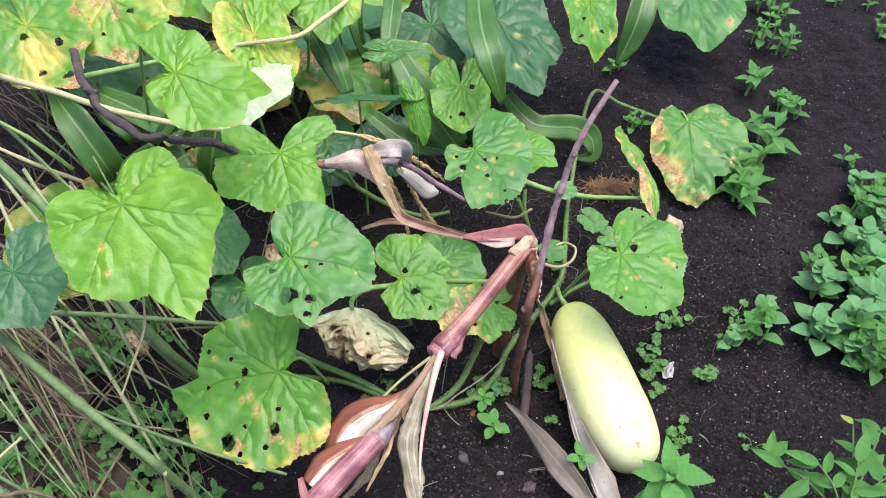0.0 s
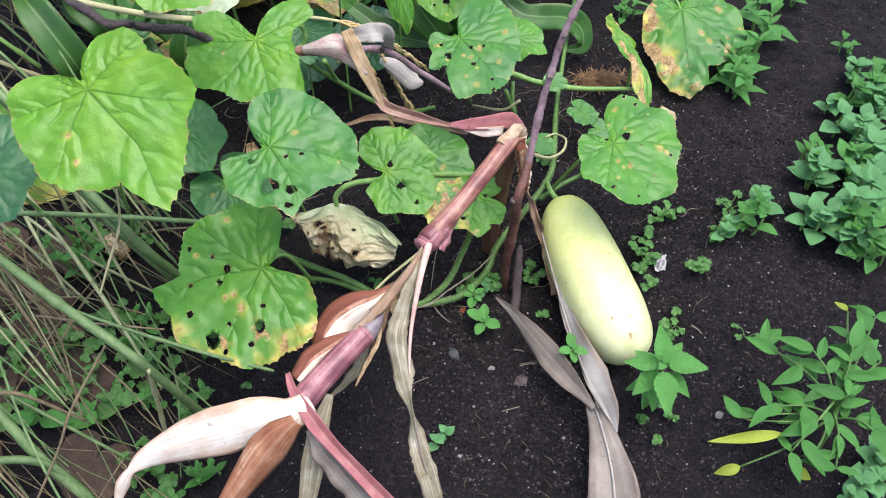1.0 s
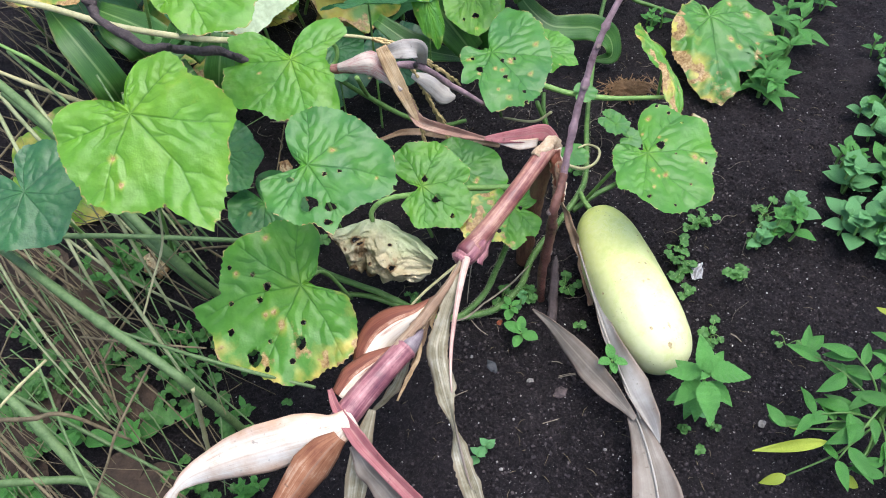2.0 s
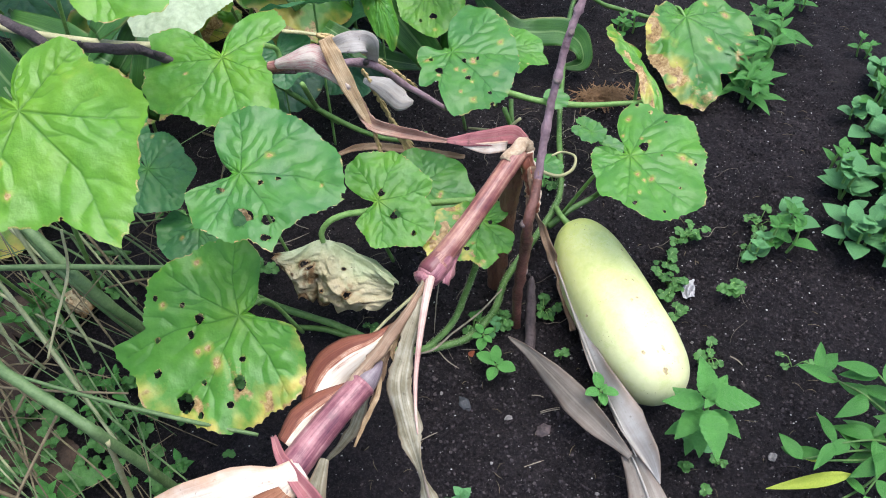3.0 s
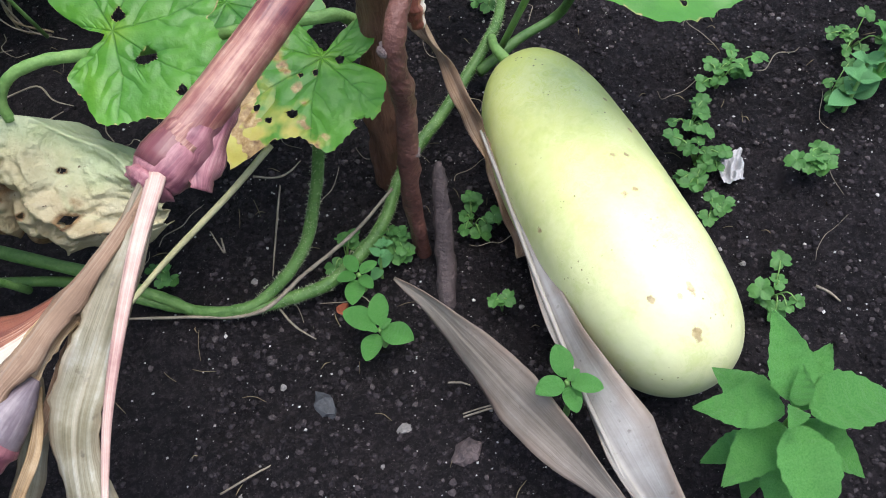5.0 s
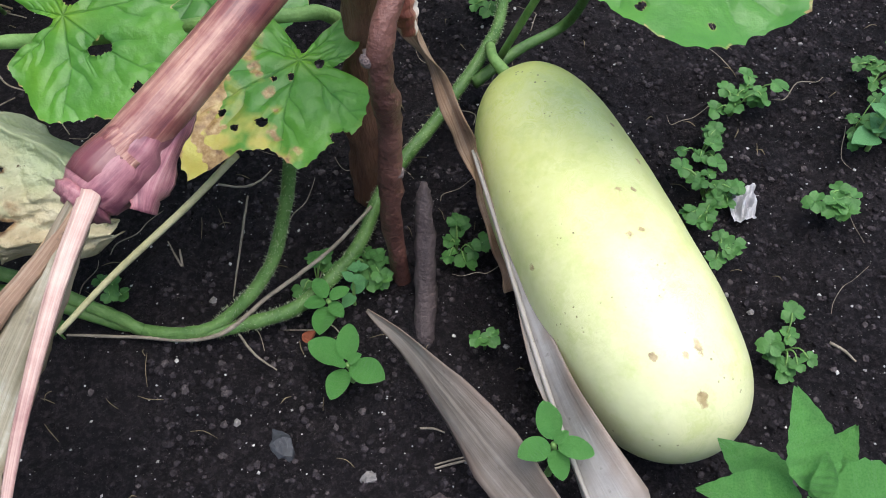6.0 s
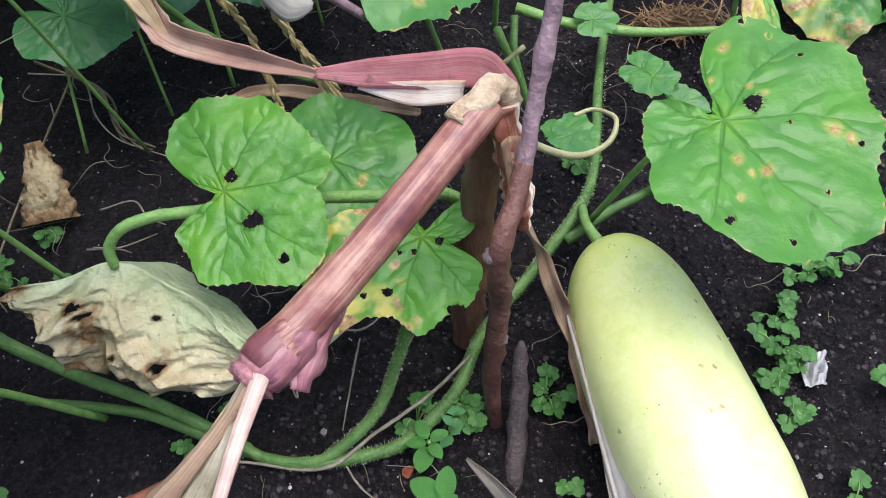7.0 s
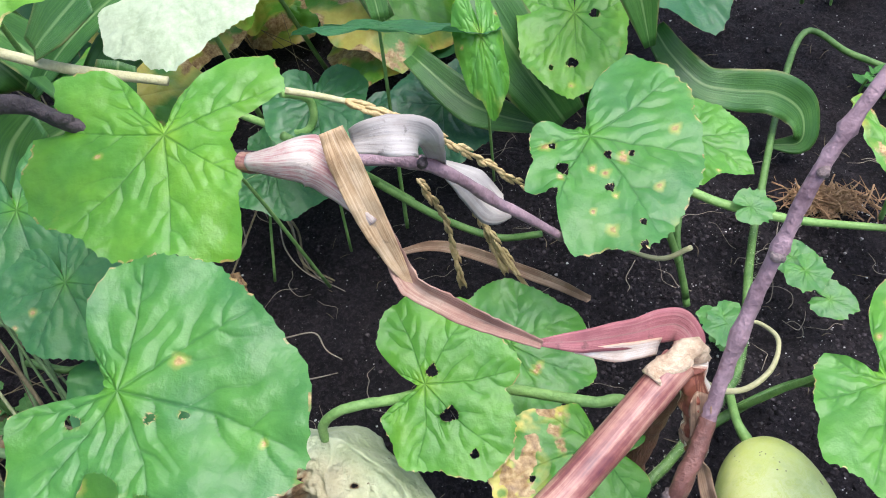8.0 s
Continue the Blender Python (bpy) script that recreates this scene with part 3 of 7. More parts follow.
    marks = [(h[0], h[1], abs(h[2]), 1 if h[2] > 0 else 0) for h in holes]
    for _ in range(spots):
        a, r = rnd.uniform(0, 6.28), rnd.uniform(0.25, 0.8)
        marks.append((r * math.sin(a), r * math.cos(a), rnd.uniform(0.014, 0.042), 0))
    gone = np.zeros_like(u)
    un, vn = u * width / 0.88 / length, v
    for hx, hy, hr, hole in marks:
        d = np.hypot((un - hx) * (0.75 + (hx * 37) % 0.5), vn - hy) * (1 + 0.5 * (vnoise(np.arctan2(un - hx, vn - hy) * 1.6 + seed, un * 0, seed) - 0.5))
        yel = np.maximum(yel, (0.42 if hole else 0.62) * np.exp(-((d / (hr * (1.3 if hole else 1.6) + 0.008)) ** 2)))
        bro = np.maximum(bro, (0.7 if hole else 0.62) * np.exp(-((d / (hr * (1.08 if hole else 1.0) + 0.004)) ** 4)))
        if hole:
            gone = np.maximum(gone, (d < hr) * 1.0)
            near = (d < hr * 1.35) & (d > 1e-5)
            push = np.where(near & (d >= hr), hr / np.maximum(d, 1e-6), 1.0)
            un, vn = hx + (un - hx) * push, hy + (vn - hy) * push
            x, y = un * length, vn * length
    tint = np.stack([vein, np.clip(yel, 0, 1), bro, np.full_like(u, tone) + 0.26 * (fbm(u * 3, v * 3 + seed, seed, 3) - 0.5) + 0.22 * np.exp(-(u * u + v * v) / 0.02)], -1)
    n = cols + 1
    idx = np.arange((rings + 1) * n).reshape(rings + 1, n)
    faces = np.stack([idx[:-1, :-1], idx[1:, :-1], idx[1:, 1:], idx[:-1, 1:]], -1).reshape(-1, 4)
    g = gone.ravel()
    faces = faces[g[faces].sum(1) < 2.5]
    return mesh_of("leaf", np.stack([x, y, z], -1).reshape(-1, 3), faces[:, ::-1], tint.reshape(-1, 4))


def leaf_pose(base, ahead, normal):
    y = Vector(ahead).normalized()
    z = Vector(normal)
    z = (z - y * z.dot(y)).normalized()
    x = y.cross(z)
    return Matrix(((x[0], y[0], z[0], base[0]), (x[1], y[1], z[1], base[1]), (x[2], y[2], z[2], base[2]), (0, 0, 0, 1)))


vine = thing("cucumber_vine", "sprawling cucumber vine with large spotted, nibbled and yellowing leaves", "cucumber plant", (0.1, 0.6, 0))


def leaf(base, ahead, normal, length, width=None, seed=0, foot=None, via=None, label="", thick=0.0021, parent=None, material=None, **more):
    """A leaf with its petiole, which runs from the leaf's base by way of via to foot."""
    owner = parent or vine
    ob = part("leaf", leaf_mesh(length, width or length * 0.88, seed, **more), material or LEAF, owner, label, leaf_pose(base, ahead, normal))
    if foot is not None:
        b = np.array(base) - np.array(Vector(normal).normalized()) * 0.002
        mid = np.array(via) if via is not None else (b * 0.6 + np.array(foot) * 0.4 + np.array((0, 0, 0.02)))
        tube("petiole", [b, mid, foot], [thick * 0.8, thick, thick * 1.2], PETIOLE, ob, sides=8, steps=7, bumps=0.1, seed=seed)
    return ob


UP = (0, -0.34, 0.94)
# base, direction of the tip, normal, length; lobes: (degrees from the tip, share of the length)
leaf((-0.243, 0.392, 0.425), (0.582, -0.737, -0.344), (0, -0.423, 0.906), 0.125, lobes=[(-160, 0.14), (-140, 0.41), (-108, 0.52), (-90, 0.48), (-58, 0.75), (-36, 0.72), (0, 1.01), (13, 0.72), (59, 0.69), (68, 0.6), (116, 0.55), (139, 0.44), (160, 0.14)], holes=[(0.16, 0.69, 0.016), (0.27, 0.2, -0.024), (0.32, 0.4, -0.024)], seed=1, rings=64, cols=480, foot=(-0.34, 0.52, 0.02), via=(-0.28, 0.46, 0.36), tone=0.75, yellow=0.2, droop=0.05, spots=0, label="large bright lime-green leaf")
leaf((-0.006, 0.527, 0.157), (0.962, 0.255, 0.093), (0, -0.342, 0.94), 0.059, lobes=[(-160, 0.14), (-145, 0.35), (-133, 0.67), (-113, 0.91), (-95, 1), (-44, 1), (-32, 0.93), (-3, 1.03), (7, 0.97), (12, 0.85), (41, 1.13), (65, 1.21), (87, 0.89), (115, 0.9), (127, 0.69), (151, 0.59), (160, 0.14)], holes=[(-0.13, 0.1, 0.065), (0.35, 0.22, 0.098), (0.79, 0.42, 0.051)], seed=3, rings=64, cols=480, foot=(0.0, 0.56, 0.01), via=(-0.01, 0.54, 0.09), tone=0.62, yellow=0.12, spots=0, label="small lime-green leaf with chewed holes")
leaf((-0.109, 0.426, 0.315), (0.984, -0.171, -0.046), (0, -0.259, 0.966), 0.092, lobes=[(-160, 0.14), (-120, 0.62), (-66, 0.76), (-41, 0.78), (-28, 0.88), (4, 1), (30, 0.76), (45, 0.72), (59, 0.87), (71, 0.71), (113, 0.66), (149, 0.52), (160, 0.14)], holes=[(0.45, 0.12, 0.09), (0.44, 0.35, 0.058), (0.62, 0.37, 0.047), (0.2, -0.15, 0.043), (0.01, 0.35, 0.027), (0.07, 0.2, 0.027), (0.09, 0.98, 0.037)], seed=4, rings=64, cols=480, foot=(-0.1, 0.52, 0.02), thick=0.0016, via=(-0.115, 0.47, 0.24), tone=0.45, yellow=0.06, spots=3)
leaf((-0.131, 0.368, 0.187), (-0.955, -0.272, -0.121), (0, -0.407, 0.914), 0.115, lobes=[(-160, 0.14), (-150, 0.45), (-110, 0.81), (-89, 0.83), (-69, 0.93), (-42, 0.91), (-25, 1.01), (-12, 0.93), (6, 1.03), (11, 0.74), (42, 0.81), (68, 0.67), (113, 0.64), (127, 0.51), (141, 0.29), (160, 0.14)], holes=[(0.37, 0.59, 0.023), (0.24, 0.4, 0.026), (0.09, 0.3, 0.041), (-0.01, 0.4, 0.03), (0.04, 0.67, 0.03), (-0.22, 0.73, 0.037), (-0.41, 0.41, 0.026), (-0.51, 0.59, 0.066), (-0.65, 0.26, 0.033), (-0.51, 0.14, 0.051), (-0.34, 0.07, 0.029), (-0.65, 0.5, 0.033)], seed=5, rings=64, cols=480, foot=(-0.1, 0.45, 0.03), via=(-0.115, 0.41, 0.15), tone=0.62, yellow=0.16, brown=0.0, spots=9, sick=(-95, 0.75), label="nibbled green leaf yellowing at its rim")
leaf((0.081, 0.695, 0.214), (0.56, -0.825, -0.072), (0, -0.087, 0.996), 0.093, lobes=[(-160, 0.14), (-130, 0.88), (-94, 0.87), (-77, 0.76), (-29, 0.84), (-10, 0.9), (0, 1), (12, 1.01), (22, 0.94), (37, 0.99), (53, 0.57), (74, 0.67), (86, 0.47), (126, 0.42), (160, 0.14)], holes=[(0.31, 0.16, 0.055), (-0.03, 0.2, 0.035), (0.1, 0.45, 0.035), (0.28, -0.05, 0.032), (0.48, 0.32, 0.043), (-0.18, 0.27, 0.027), (0.05, 0.8, 0.03), (0.14, 0.96, 0.029)], seed=6, rings=64, cols=480, foot=(0.1, 0.78, 0.01), via=(0.085, 0.72, 0.15), tone=0.45, yellow=0.16, spots=18, label="green leaf with many pale blight spots")
leaf((-0.14, 0.571, 0.32), (0.284, -0.912, -0.296), (0, -0.309, 0.951), 0.069, lobes=[(-160, 0.14), (-136, 0.77), (-120, 1.04), (-103, 1.01), (-93, 0.61), (-73, 0.55), (-41, 0.82), (-25, 1.22), (-3, 0.99), (23, 1.04), (43, 1), (70, 1.17), (100, 1.06), (103, 0.81), (128, 1.12), (149, 0.74), (160, 0.14)], seed=7, rings=64, cols=480, foot=(-0.13, 0.68, 0.02), thick=0.0013, via=(-0.14, 0.62, 0.24), tone=0.68, yellow=0.15, spots=2)
leaf((-0.224, 0.549, 0.449), (0.983, -0.17, -0.062), (0, -0.342, 0.94), 0.1, lobes=[(-160, 0.14), (-153, 0.61), (-131, 0.61), (-48, 0.42), (-23, 0.62), (0, 1), (10, 0.82), (27, 0.89), (45, 0.73), (72, 0.6), (88, 0.41), (141, 0.32), (160, 0.14)], seed=8, rings=64, cols=480, foot=(-0.4, 0.8, 0.05), via=(-0.3, 0.66, 0.4), tone=0.74, yellow=0.15, spots=0)
leaf((0.26, 0.548, 0.187), (0.608, -0.793, -0.042), (0, -0.052, 0.999), 0.096, lobes=[(-160, 0.14), (-149, 0.5), (-141, 0.68), (-129, 0.82), (-102, 0.82), (-81, 0.92), (-63, 0.82), (-30, 0.82), (-4, 0.98), (10, 0.92), (32, 0.94), (43, 0.77), (56, 0.64), (73, 0.69), (93, 0.5), (147, 0.39), (160, 0.14)], holes=[(-0.2, 0.02, 0.049), (-0.66, -0.3, 0.024), (-0.62, -0.47, 0.021), (0.45, 0.49, 0.024), (-0.07, 0.66, 0.018), (0.29, 0.76, 0.018), (-0.25, 0.23, 0.016), (-0.65, -0.07, 0.02), (-0.44, 0.55, 0.019)], seed=9, rings=64, cols=480, foot=(0.205, 0.6, 0.03), via=(0.24, 0.575, 0.14), tone=0.56, yellow=0.12, spots=13, label="green leaf with tan spots and holes")
leaf((0.423, 0.931, 0.065), (0.026, -0.984, -0.174), (0, -0.174, 0.985), 0.143, lobes=[(-160, 0.14), (-119, 0.49), (-69, 0.74), (-15, 0.75), (-12, 0.93), (0, 1.02), (12, 0.93), (26, 0.73), (66, 0.49), (96, 0.33), (149, 0.28), (160, 0.14)], seed=10, rings=64, cols=480, foot=(0.4, 0.985, 0.02), tone=0.5, yellow=0.2, brown=0.42, droop=0.2, crumple=0.17, spots=12, sick=(85, 4.6), label="half dead yellow and brown curled leaf")
leaf((0.102, 0.512, 0.135), (-0.182, -0.968, -0.171), (0, -0.174, 0.985), 0.056, lobes=[(-160, 0.14), (-147, 0.61), (-109, 0.52), (-87, 0.29), (-73, 0.67), (-48, 0.86), (-27, 0.87), (-11, 1.02), (6, 0.86), (20, 0.98), (30, 1.39), (50, 1.25), (70, 1.3), (90, 0.95), (112, 0.6), (140, 0.45), (160, 0.14)], holes=[(0.04, 0.17, 0.036), (0.18, 0.21, 0.031), (0.19, 0.64, 0.046), (0.41, 0.71, 0.035), (0.55, 0.58, 0.041), (-0.5, 0.7, 0.07), (-0.18, 0.01, 0.047)], seed=12, rings=64, cols=480, foot=(0.128, 0.535, 0.03), via=(0.12, 0.525, 0.09), tone=0.6, yellow=0.12, brown=0.0, spots=5, sick=(70, 1.5), label="small leaf turning yellow and brown on one side")

# vine stems
tube("stem", [(0.401, 0.969, 0.03), (0.33, 1.009, 0.03), (0.28, 1.029, 0.03), (0.229, 0.79, 0.03), (0.213, 0.654, 0.03), (0.198, 0.611, 0.03), (0.165, 0.565, 0.02), (0.133, 0.52, 0.017), (0.116, 0.477, 0.016), (0.087, 0.445, 0.014), (0.055, 0.434, 0.012), (0.022, 0.429, 0.012), (-0.004, 0.434, 0.012)], [0.003, 0.0035, 0.0042, 0.0042, 0.0036], VINE, vine, steps=8, bumps=0.15)
tube("stem", [(0.098, 0.475, 0.12), (0.082, 0.469, 0.06), (0.067, 0.453, 0.03), (0.039, 0.433, 0.015), (0.015, 0.43, 0.0135), (-0.004, 0.434, 0.012)], [0.0034, 0.0038, 0.0038, 0.0036, 0.0034, 0.0032], VINE, vine, steps=8, bumps=0.15)
tube("petiole", [(-0.065, 0.491, 0.137), (-0.065, 0.495, 0.149), (-0.056, 0.5, 0.159), (-0.042, 0.506, 0.161), (-0.027, 0.514, 0.155), (0.0, 0.535, 0.134), (0.045, 0.544, 0.13), (0.096, 0.537, 0.14), (0.115, 0.546, 0.13), (0.123, 0.552, 0.1), (0.13, 0.54, 0.02)], [0.003, 0.0035, 0.004], PETIOLE, vine, steps=8, bumps=0.1)
tube("stem", [(-0.185, 0.492, 0.08), (-0.132, 0.476, 0.05), (-0.067, 0.459, 0.03), (-0.03, 0.446, 0.018), (-0.002, 0.433, 0.013)], [0.0045, 0.004, 0.0042, 0.0038, 0.0036], VINE, vine, steps=8, bumps=0.15)
tube("stem", [(-0.165, 0.468, 0.012), (-0.141, 0.462, 0.026), (-0.077, 0.455, 0.026), (-0.03, 0.442, 0.014), (-0.003, 0.434, 0.011)], [0.0008, 0.003, 0.0036, 0.0036, 0.0034], VINE, vine, steps=8, bumps=0.15)

def bristles(points, radius, count, seed):
    """Fine stiff hairs standing on a stem."""
    rnd = random.Random(seed)
    line = smooth_line(points, 20)
    verts, faces = [], []
    for _ in range(count):
        i = rnd.randrange(len(line) - 1)
        t = line[i + 1] - line[i]
        t /= np.linalg.norm(t)
        d = np.array([rnd.gauss(0, 1) for _ in range(3)])
        d -= t * (d @ t)
        d /= np.linalg.norm(d)
        p = line[i] + (line[i + 1] - line[i]) * rnd.random() + d * radius * 0.9
        w = np.cross(t, d) * 0.00016
        k = len(verts)
        verts += [p + w, p - w * 0.5 + t * 0.00014, p - w * 0.5 - t * 0.00014, p + d * rnd.uniform(0.0012, 0.0022) + t * rnd.uniform(-0.0003, 0.0003)]
        faces += [(k, k + 1, k + 3), (k + 1, k + 2, k + 3), (k + 2, k, k + 3)]
    return mesh_of("bristles", verts, faces, smooth=False)


HAIR = plain_plant("stem_hair", (0.4, 0.46, 0.28), (0.6, 0.65, 0.45), 0.5, 0.3, 90)
part("bristles", bristles([(0.165, 0.565, 0.02), (0.133, 0.52, 0.017), (0.116, 0.477, 0.016), (0.087, 0.445, 0.014), (0.055, 0.434, 0.012), (0.022, 0.429, 0.012)], 0.0044, 1100, 2), HAIR, vine, "fine pale stem hairs")
part("bristles", bristles([(0.098, 0.475, 0.12), (0.082, 0.469, 0.06), (0.067, 0.453, 0.03), (0.039, 0.433, 0.015)], 0.0037, 900, 3), HAIR, vine, "fine pale stem hairs")
part("bristles", bristles([(0.229, 0.79, 0.03), (0.213, 0.654, 0.03), (0.198, 0.611, 0.03), (0.165, 0.565, 0.02)], 0.004, 900, 4), HAIR, vine, "fine pale stem hairs")

# ---- broken corn stalk ----
corn = thing("corn_stalk", "broken reddish corn stalk folded over with dry leaves", "corn plant", (0.12, 0.53, 0))


def round_stalk(name, points, radii, material, label="", nodes=(), sides=18, steps=12, bumps=0.025, seed=0, flat=1.0, parent=None):
    v, f = tube_data(points, radii, sides, steps, bumps, seed, flat, nodes)
    n = len(v) // sides
    tint = np.stack([np.ones(n * sides), np.repeat(np.linspace(0, 1, n), sides), np.tile(np.abs(np.linspace(-1, 1, sides)) * 0.8, n), np.ones(n * sides)], -1)
    return part(name, mesh_of(name, v, f, tint), material, parent or corn, label)


round_stalk("stump", [(0.122, 0.531, -0.01), (0.127, 0.531, 0.07), (0.134, 0.53, 0.15), (0.14, 0.527, 0.215)], [0.0108, 0.0105, 0.01, 0.0085], STUMP_MAT, "brown dried standing stump", [(0.3, 0.002, 0.03)], bumps=0.2)
round_stalk("stem", [(0.139, 0.522, 0.226), (0.087, 0.450, 0.210), (0.044, 0.398, 0.196)], [0.0098, 0.0098, 0.0108], STALK_RED, "pinkish-red fallen stem", [(0.95, 0.0018, 0.05)])
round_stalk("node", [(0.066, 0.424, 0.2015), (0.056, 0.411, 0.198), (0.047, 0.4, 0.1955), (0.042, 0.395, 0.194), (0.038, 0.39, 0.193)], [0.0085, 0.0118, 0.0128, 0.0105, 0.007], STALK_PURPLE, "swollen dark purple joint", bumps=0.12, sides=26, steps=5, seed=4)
for pts, wid, nor, mat_ in [
    ([(0.072, 0.428, 0.208), (0.064, 0.413, 0.209), (0.054, 0.402, 0.208), (0.046, 0.396, 0.204)], [0.004, 0.008, 0.009, 0.006], [(0.2, -0.5, 0.85)], STALK_RED),
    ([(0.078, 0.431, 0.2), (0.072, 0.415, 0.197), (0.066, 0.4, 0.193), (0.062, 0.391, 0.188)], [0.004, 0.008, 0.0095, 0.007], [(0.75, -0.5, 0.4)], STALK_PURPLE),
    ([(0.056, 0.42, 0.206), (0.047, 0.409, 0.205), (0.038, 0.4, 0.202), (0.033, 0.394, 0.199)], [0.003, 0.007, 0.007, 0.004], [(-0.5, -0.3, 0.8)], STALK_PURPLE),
]:
    blade("sheath", pts, wid, nor, mat_, corn, "flared torn sheath at the joint", fold=-0.2, curl=-0.3, wave=0.25, waves=2, tear=0.3, steps=8, cols=11)
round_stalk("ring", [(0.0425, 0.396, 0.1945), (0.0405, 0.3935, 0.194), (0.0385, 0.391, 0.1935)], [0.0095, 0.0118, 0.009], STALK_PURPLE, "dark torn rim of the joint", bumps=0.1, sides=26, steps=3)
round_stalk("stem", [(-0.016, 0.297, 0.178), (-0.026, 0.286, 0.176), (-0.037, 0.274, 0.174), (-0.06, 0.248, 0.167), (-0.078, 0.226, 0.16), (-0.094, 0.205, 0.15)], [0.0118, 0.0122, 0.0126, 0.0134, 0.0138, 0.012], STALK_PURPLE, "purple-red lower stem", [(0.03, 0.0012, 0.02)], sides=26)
round_stalk("stem_tip", [(0, 0.315, 0.183), (-0.005, 0.308, 0.182), (-0.011, 0.301, 0.18), (-0.016, 0.296, 0.178)], [0.002, 0.0066, 0.0098, 0.0112], STALK_GREY, "grey-purple pointed inner stem", sides=20)
F = (0.1, -0.6, 0.8)
for pts, wid, nor, mat_, label, kw in [
    ([(0.046, 0.398, 0.2), (0.026, 0.362, 0.197), (0.01, 0.339, 0.196), (-0.006, 0.315, 0.194), (-0.024, 0.295, 0.188), (-0.041, 0.275, 0.18)], [0.003, 0.0045, 0.007, 0.0075, 0.006, 0.002], [(-0.4, -0.5, 0.7)], BROWN_BLADE, "torn brown fibrous sheath strip", {"fold": -0.3, "curl": -0.4, "tear": 0.35, "wave": 0.2}),
    ([(0.044, 0.396, 0.198), (0.023, 0.359, 0.19), (0.013, 0.341, 0.187), (0.003, 0.323, 0.185), (-0.004, 0.307, 0.18)], [0.0025, 0.004, 0.005, 0.0035, 0.001], [(0.1, -0.6, 0.7)], TAN_BLADE, "frayed tan sheath strip", {"fold": 0.3, "tear": 0.5, "wave": 0.3}),
    ([(0.043, 0.395, 0.195), (0.026, 0.366, 0.184), (0.016, 0.35, 0.178), (0.005, 0.33, 0.172), (-0.002, 0.307, 0.166), (-0.012, 0.285, 0.16)], [0.002, 0.003, 0.004, 0.0035, 0.003, 0.001], [(0.3, -0.6, 0.6)], BROWN_BLADE, "thin brown sheath strip", {"fold": 0.5, "tear": 0.4, "wave": 0.3, "seed": 3}),
    ([(0.021, 0.358, 0.192), (0.004, 0.335, 0.192), (-0.005, 0.32, 0.191), (-0.014, 0.303, 0.189)], [0.001, 0.002, 0.0022, 0.0004], [(-0.2, -0.6, 0.7)], TAN_BLADE, "pale torn fibre", {"fold": 0.2, "wave": 0.3, "seed": 5}),
    ([(0.021, 0.359, 0.188), (0.013, 0.337, 0.182), (0.009, 0.327, 0.176), (0.01, 0.322, 0.17)], [0.001, 0.0024, 0.002, 0.0004], [(0.2, -0.6, 0.7)], TAN_BLADE, "pale torn fibre", {"fold": 0.3, "wave": 0.4, "seed": 6}),
    ([(-0.002, 0.315, 0.176), (-0.004, 0.293, 0.168), (-0.016, 0.273, 0.155), (-0.027, 0.255, 0.14)], [0.001, 0.0025, 0.0025, 0.001], [(0.4, -0.6, 0.6)], TAN_BLADE, "pale dry strip along the stem", {"fold": 0.3, "wave": 0.3, "seed": 7}),
]:
    blade("sheath", pts, wid, nor, mat_, corn, label, steps=10, **kw)
blade("sheath", [(-0.008, 0.322, 0.17), (-0.02, 0.302, 0.14), (-0.034, 0.279, 0.12), (-0.061, 0.257, 0.1)], [0.003, 0.006, 0.007, 0.001], [(0.6, -0.5, 0.5)], OLIVE_BLADE, corn, "olive dry sheath edge", fold=0.3, wave=0.2)
blade("dry_leaf", [(0.15, 0.535, 0.204), (0.148, 0.545, 0.212), (0.136, 0.545, 0.227), (0.112, 0.526, 0.244), (0.088, 0.51, 0.258), (0.067, 0.501, 0.267)], [0.006, 0.008, 0.0098, 0.0085, 0.0065, 0.002], [(0.6, -0.3, 0.6), (0.3, -0.6, 0.7), (0, -0.75, 0.6), (0, -0.7, 0.7)], PINK_BLADE, corn, "pink dried leaf base", fold=0.2, curl=-0.15, wave=0.1, steps=10)
blade("dry_leaf", [(0.128, 0.531, 0.226), (0.106, 0.516, 0.24), (0.084, 0.506, 0.255)], [0.0055, 0.006, 0.002], [(0, -0.8, 0.5)], HUSK, corn, "cream inner side of the dried leaf", fold=0.1)
blade("dry_leaf", [(0.15, 0.512, 0.215), (0.155, 0.498, 0.19), (0.156, 0.519, 0.16), (0.168, 0.513, 0.12), (0.18, 0.502, 0.08), (0.189, 0.488, 0.05), (0.198, 0.462, 0.03), (0.203, 0.443, 0.018)], [0.006, 0.005, 0.0055, 0.004, 0.0055, 0.0045, 0.0045, 0.003], [F, (-0.6, -0.3, 0.7), (0.3, -0.5, 0.7), (-0.5, -0.4, 0.7)], BROWN_BLADE, corn, "dry brown twisted hanging leaf", fold=0.7, wave=0.9, waves=6, steps=10)
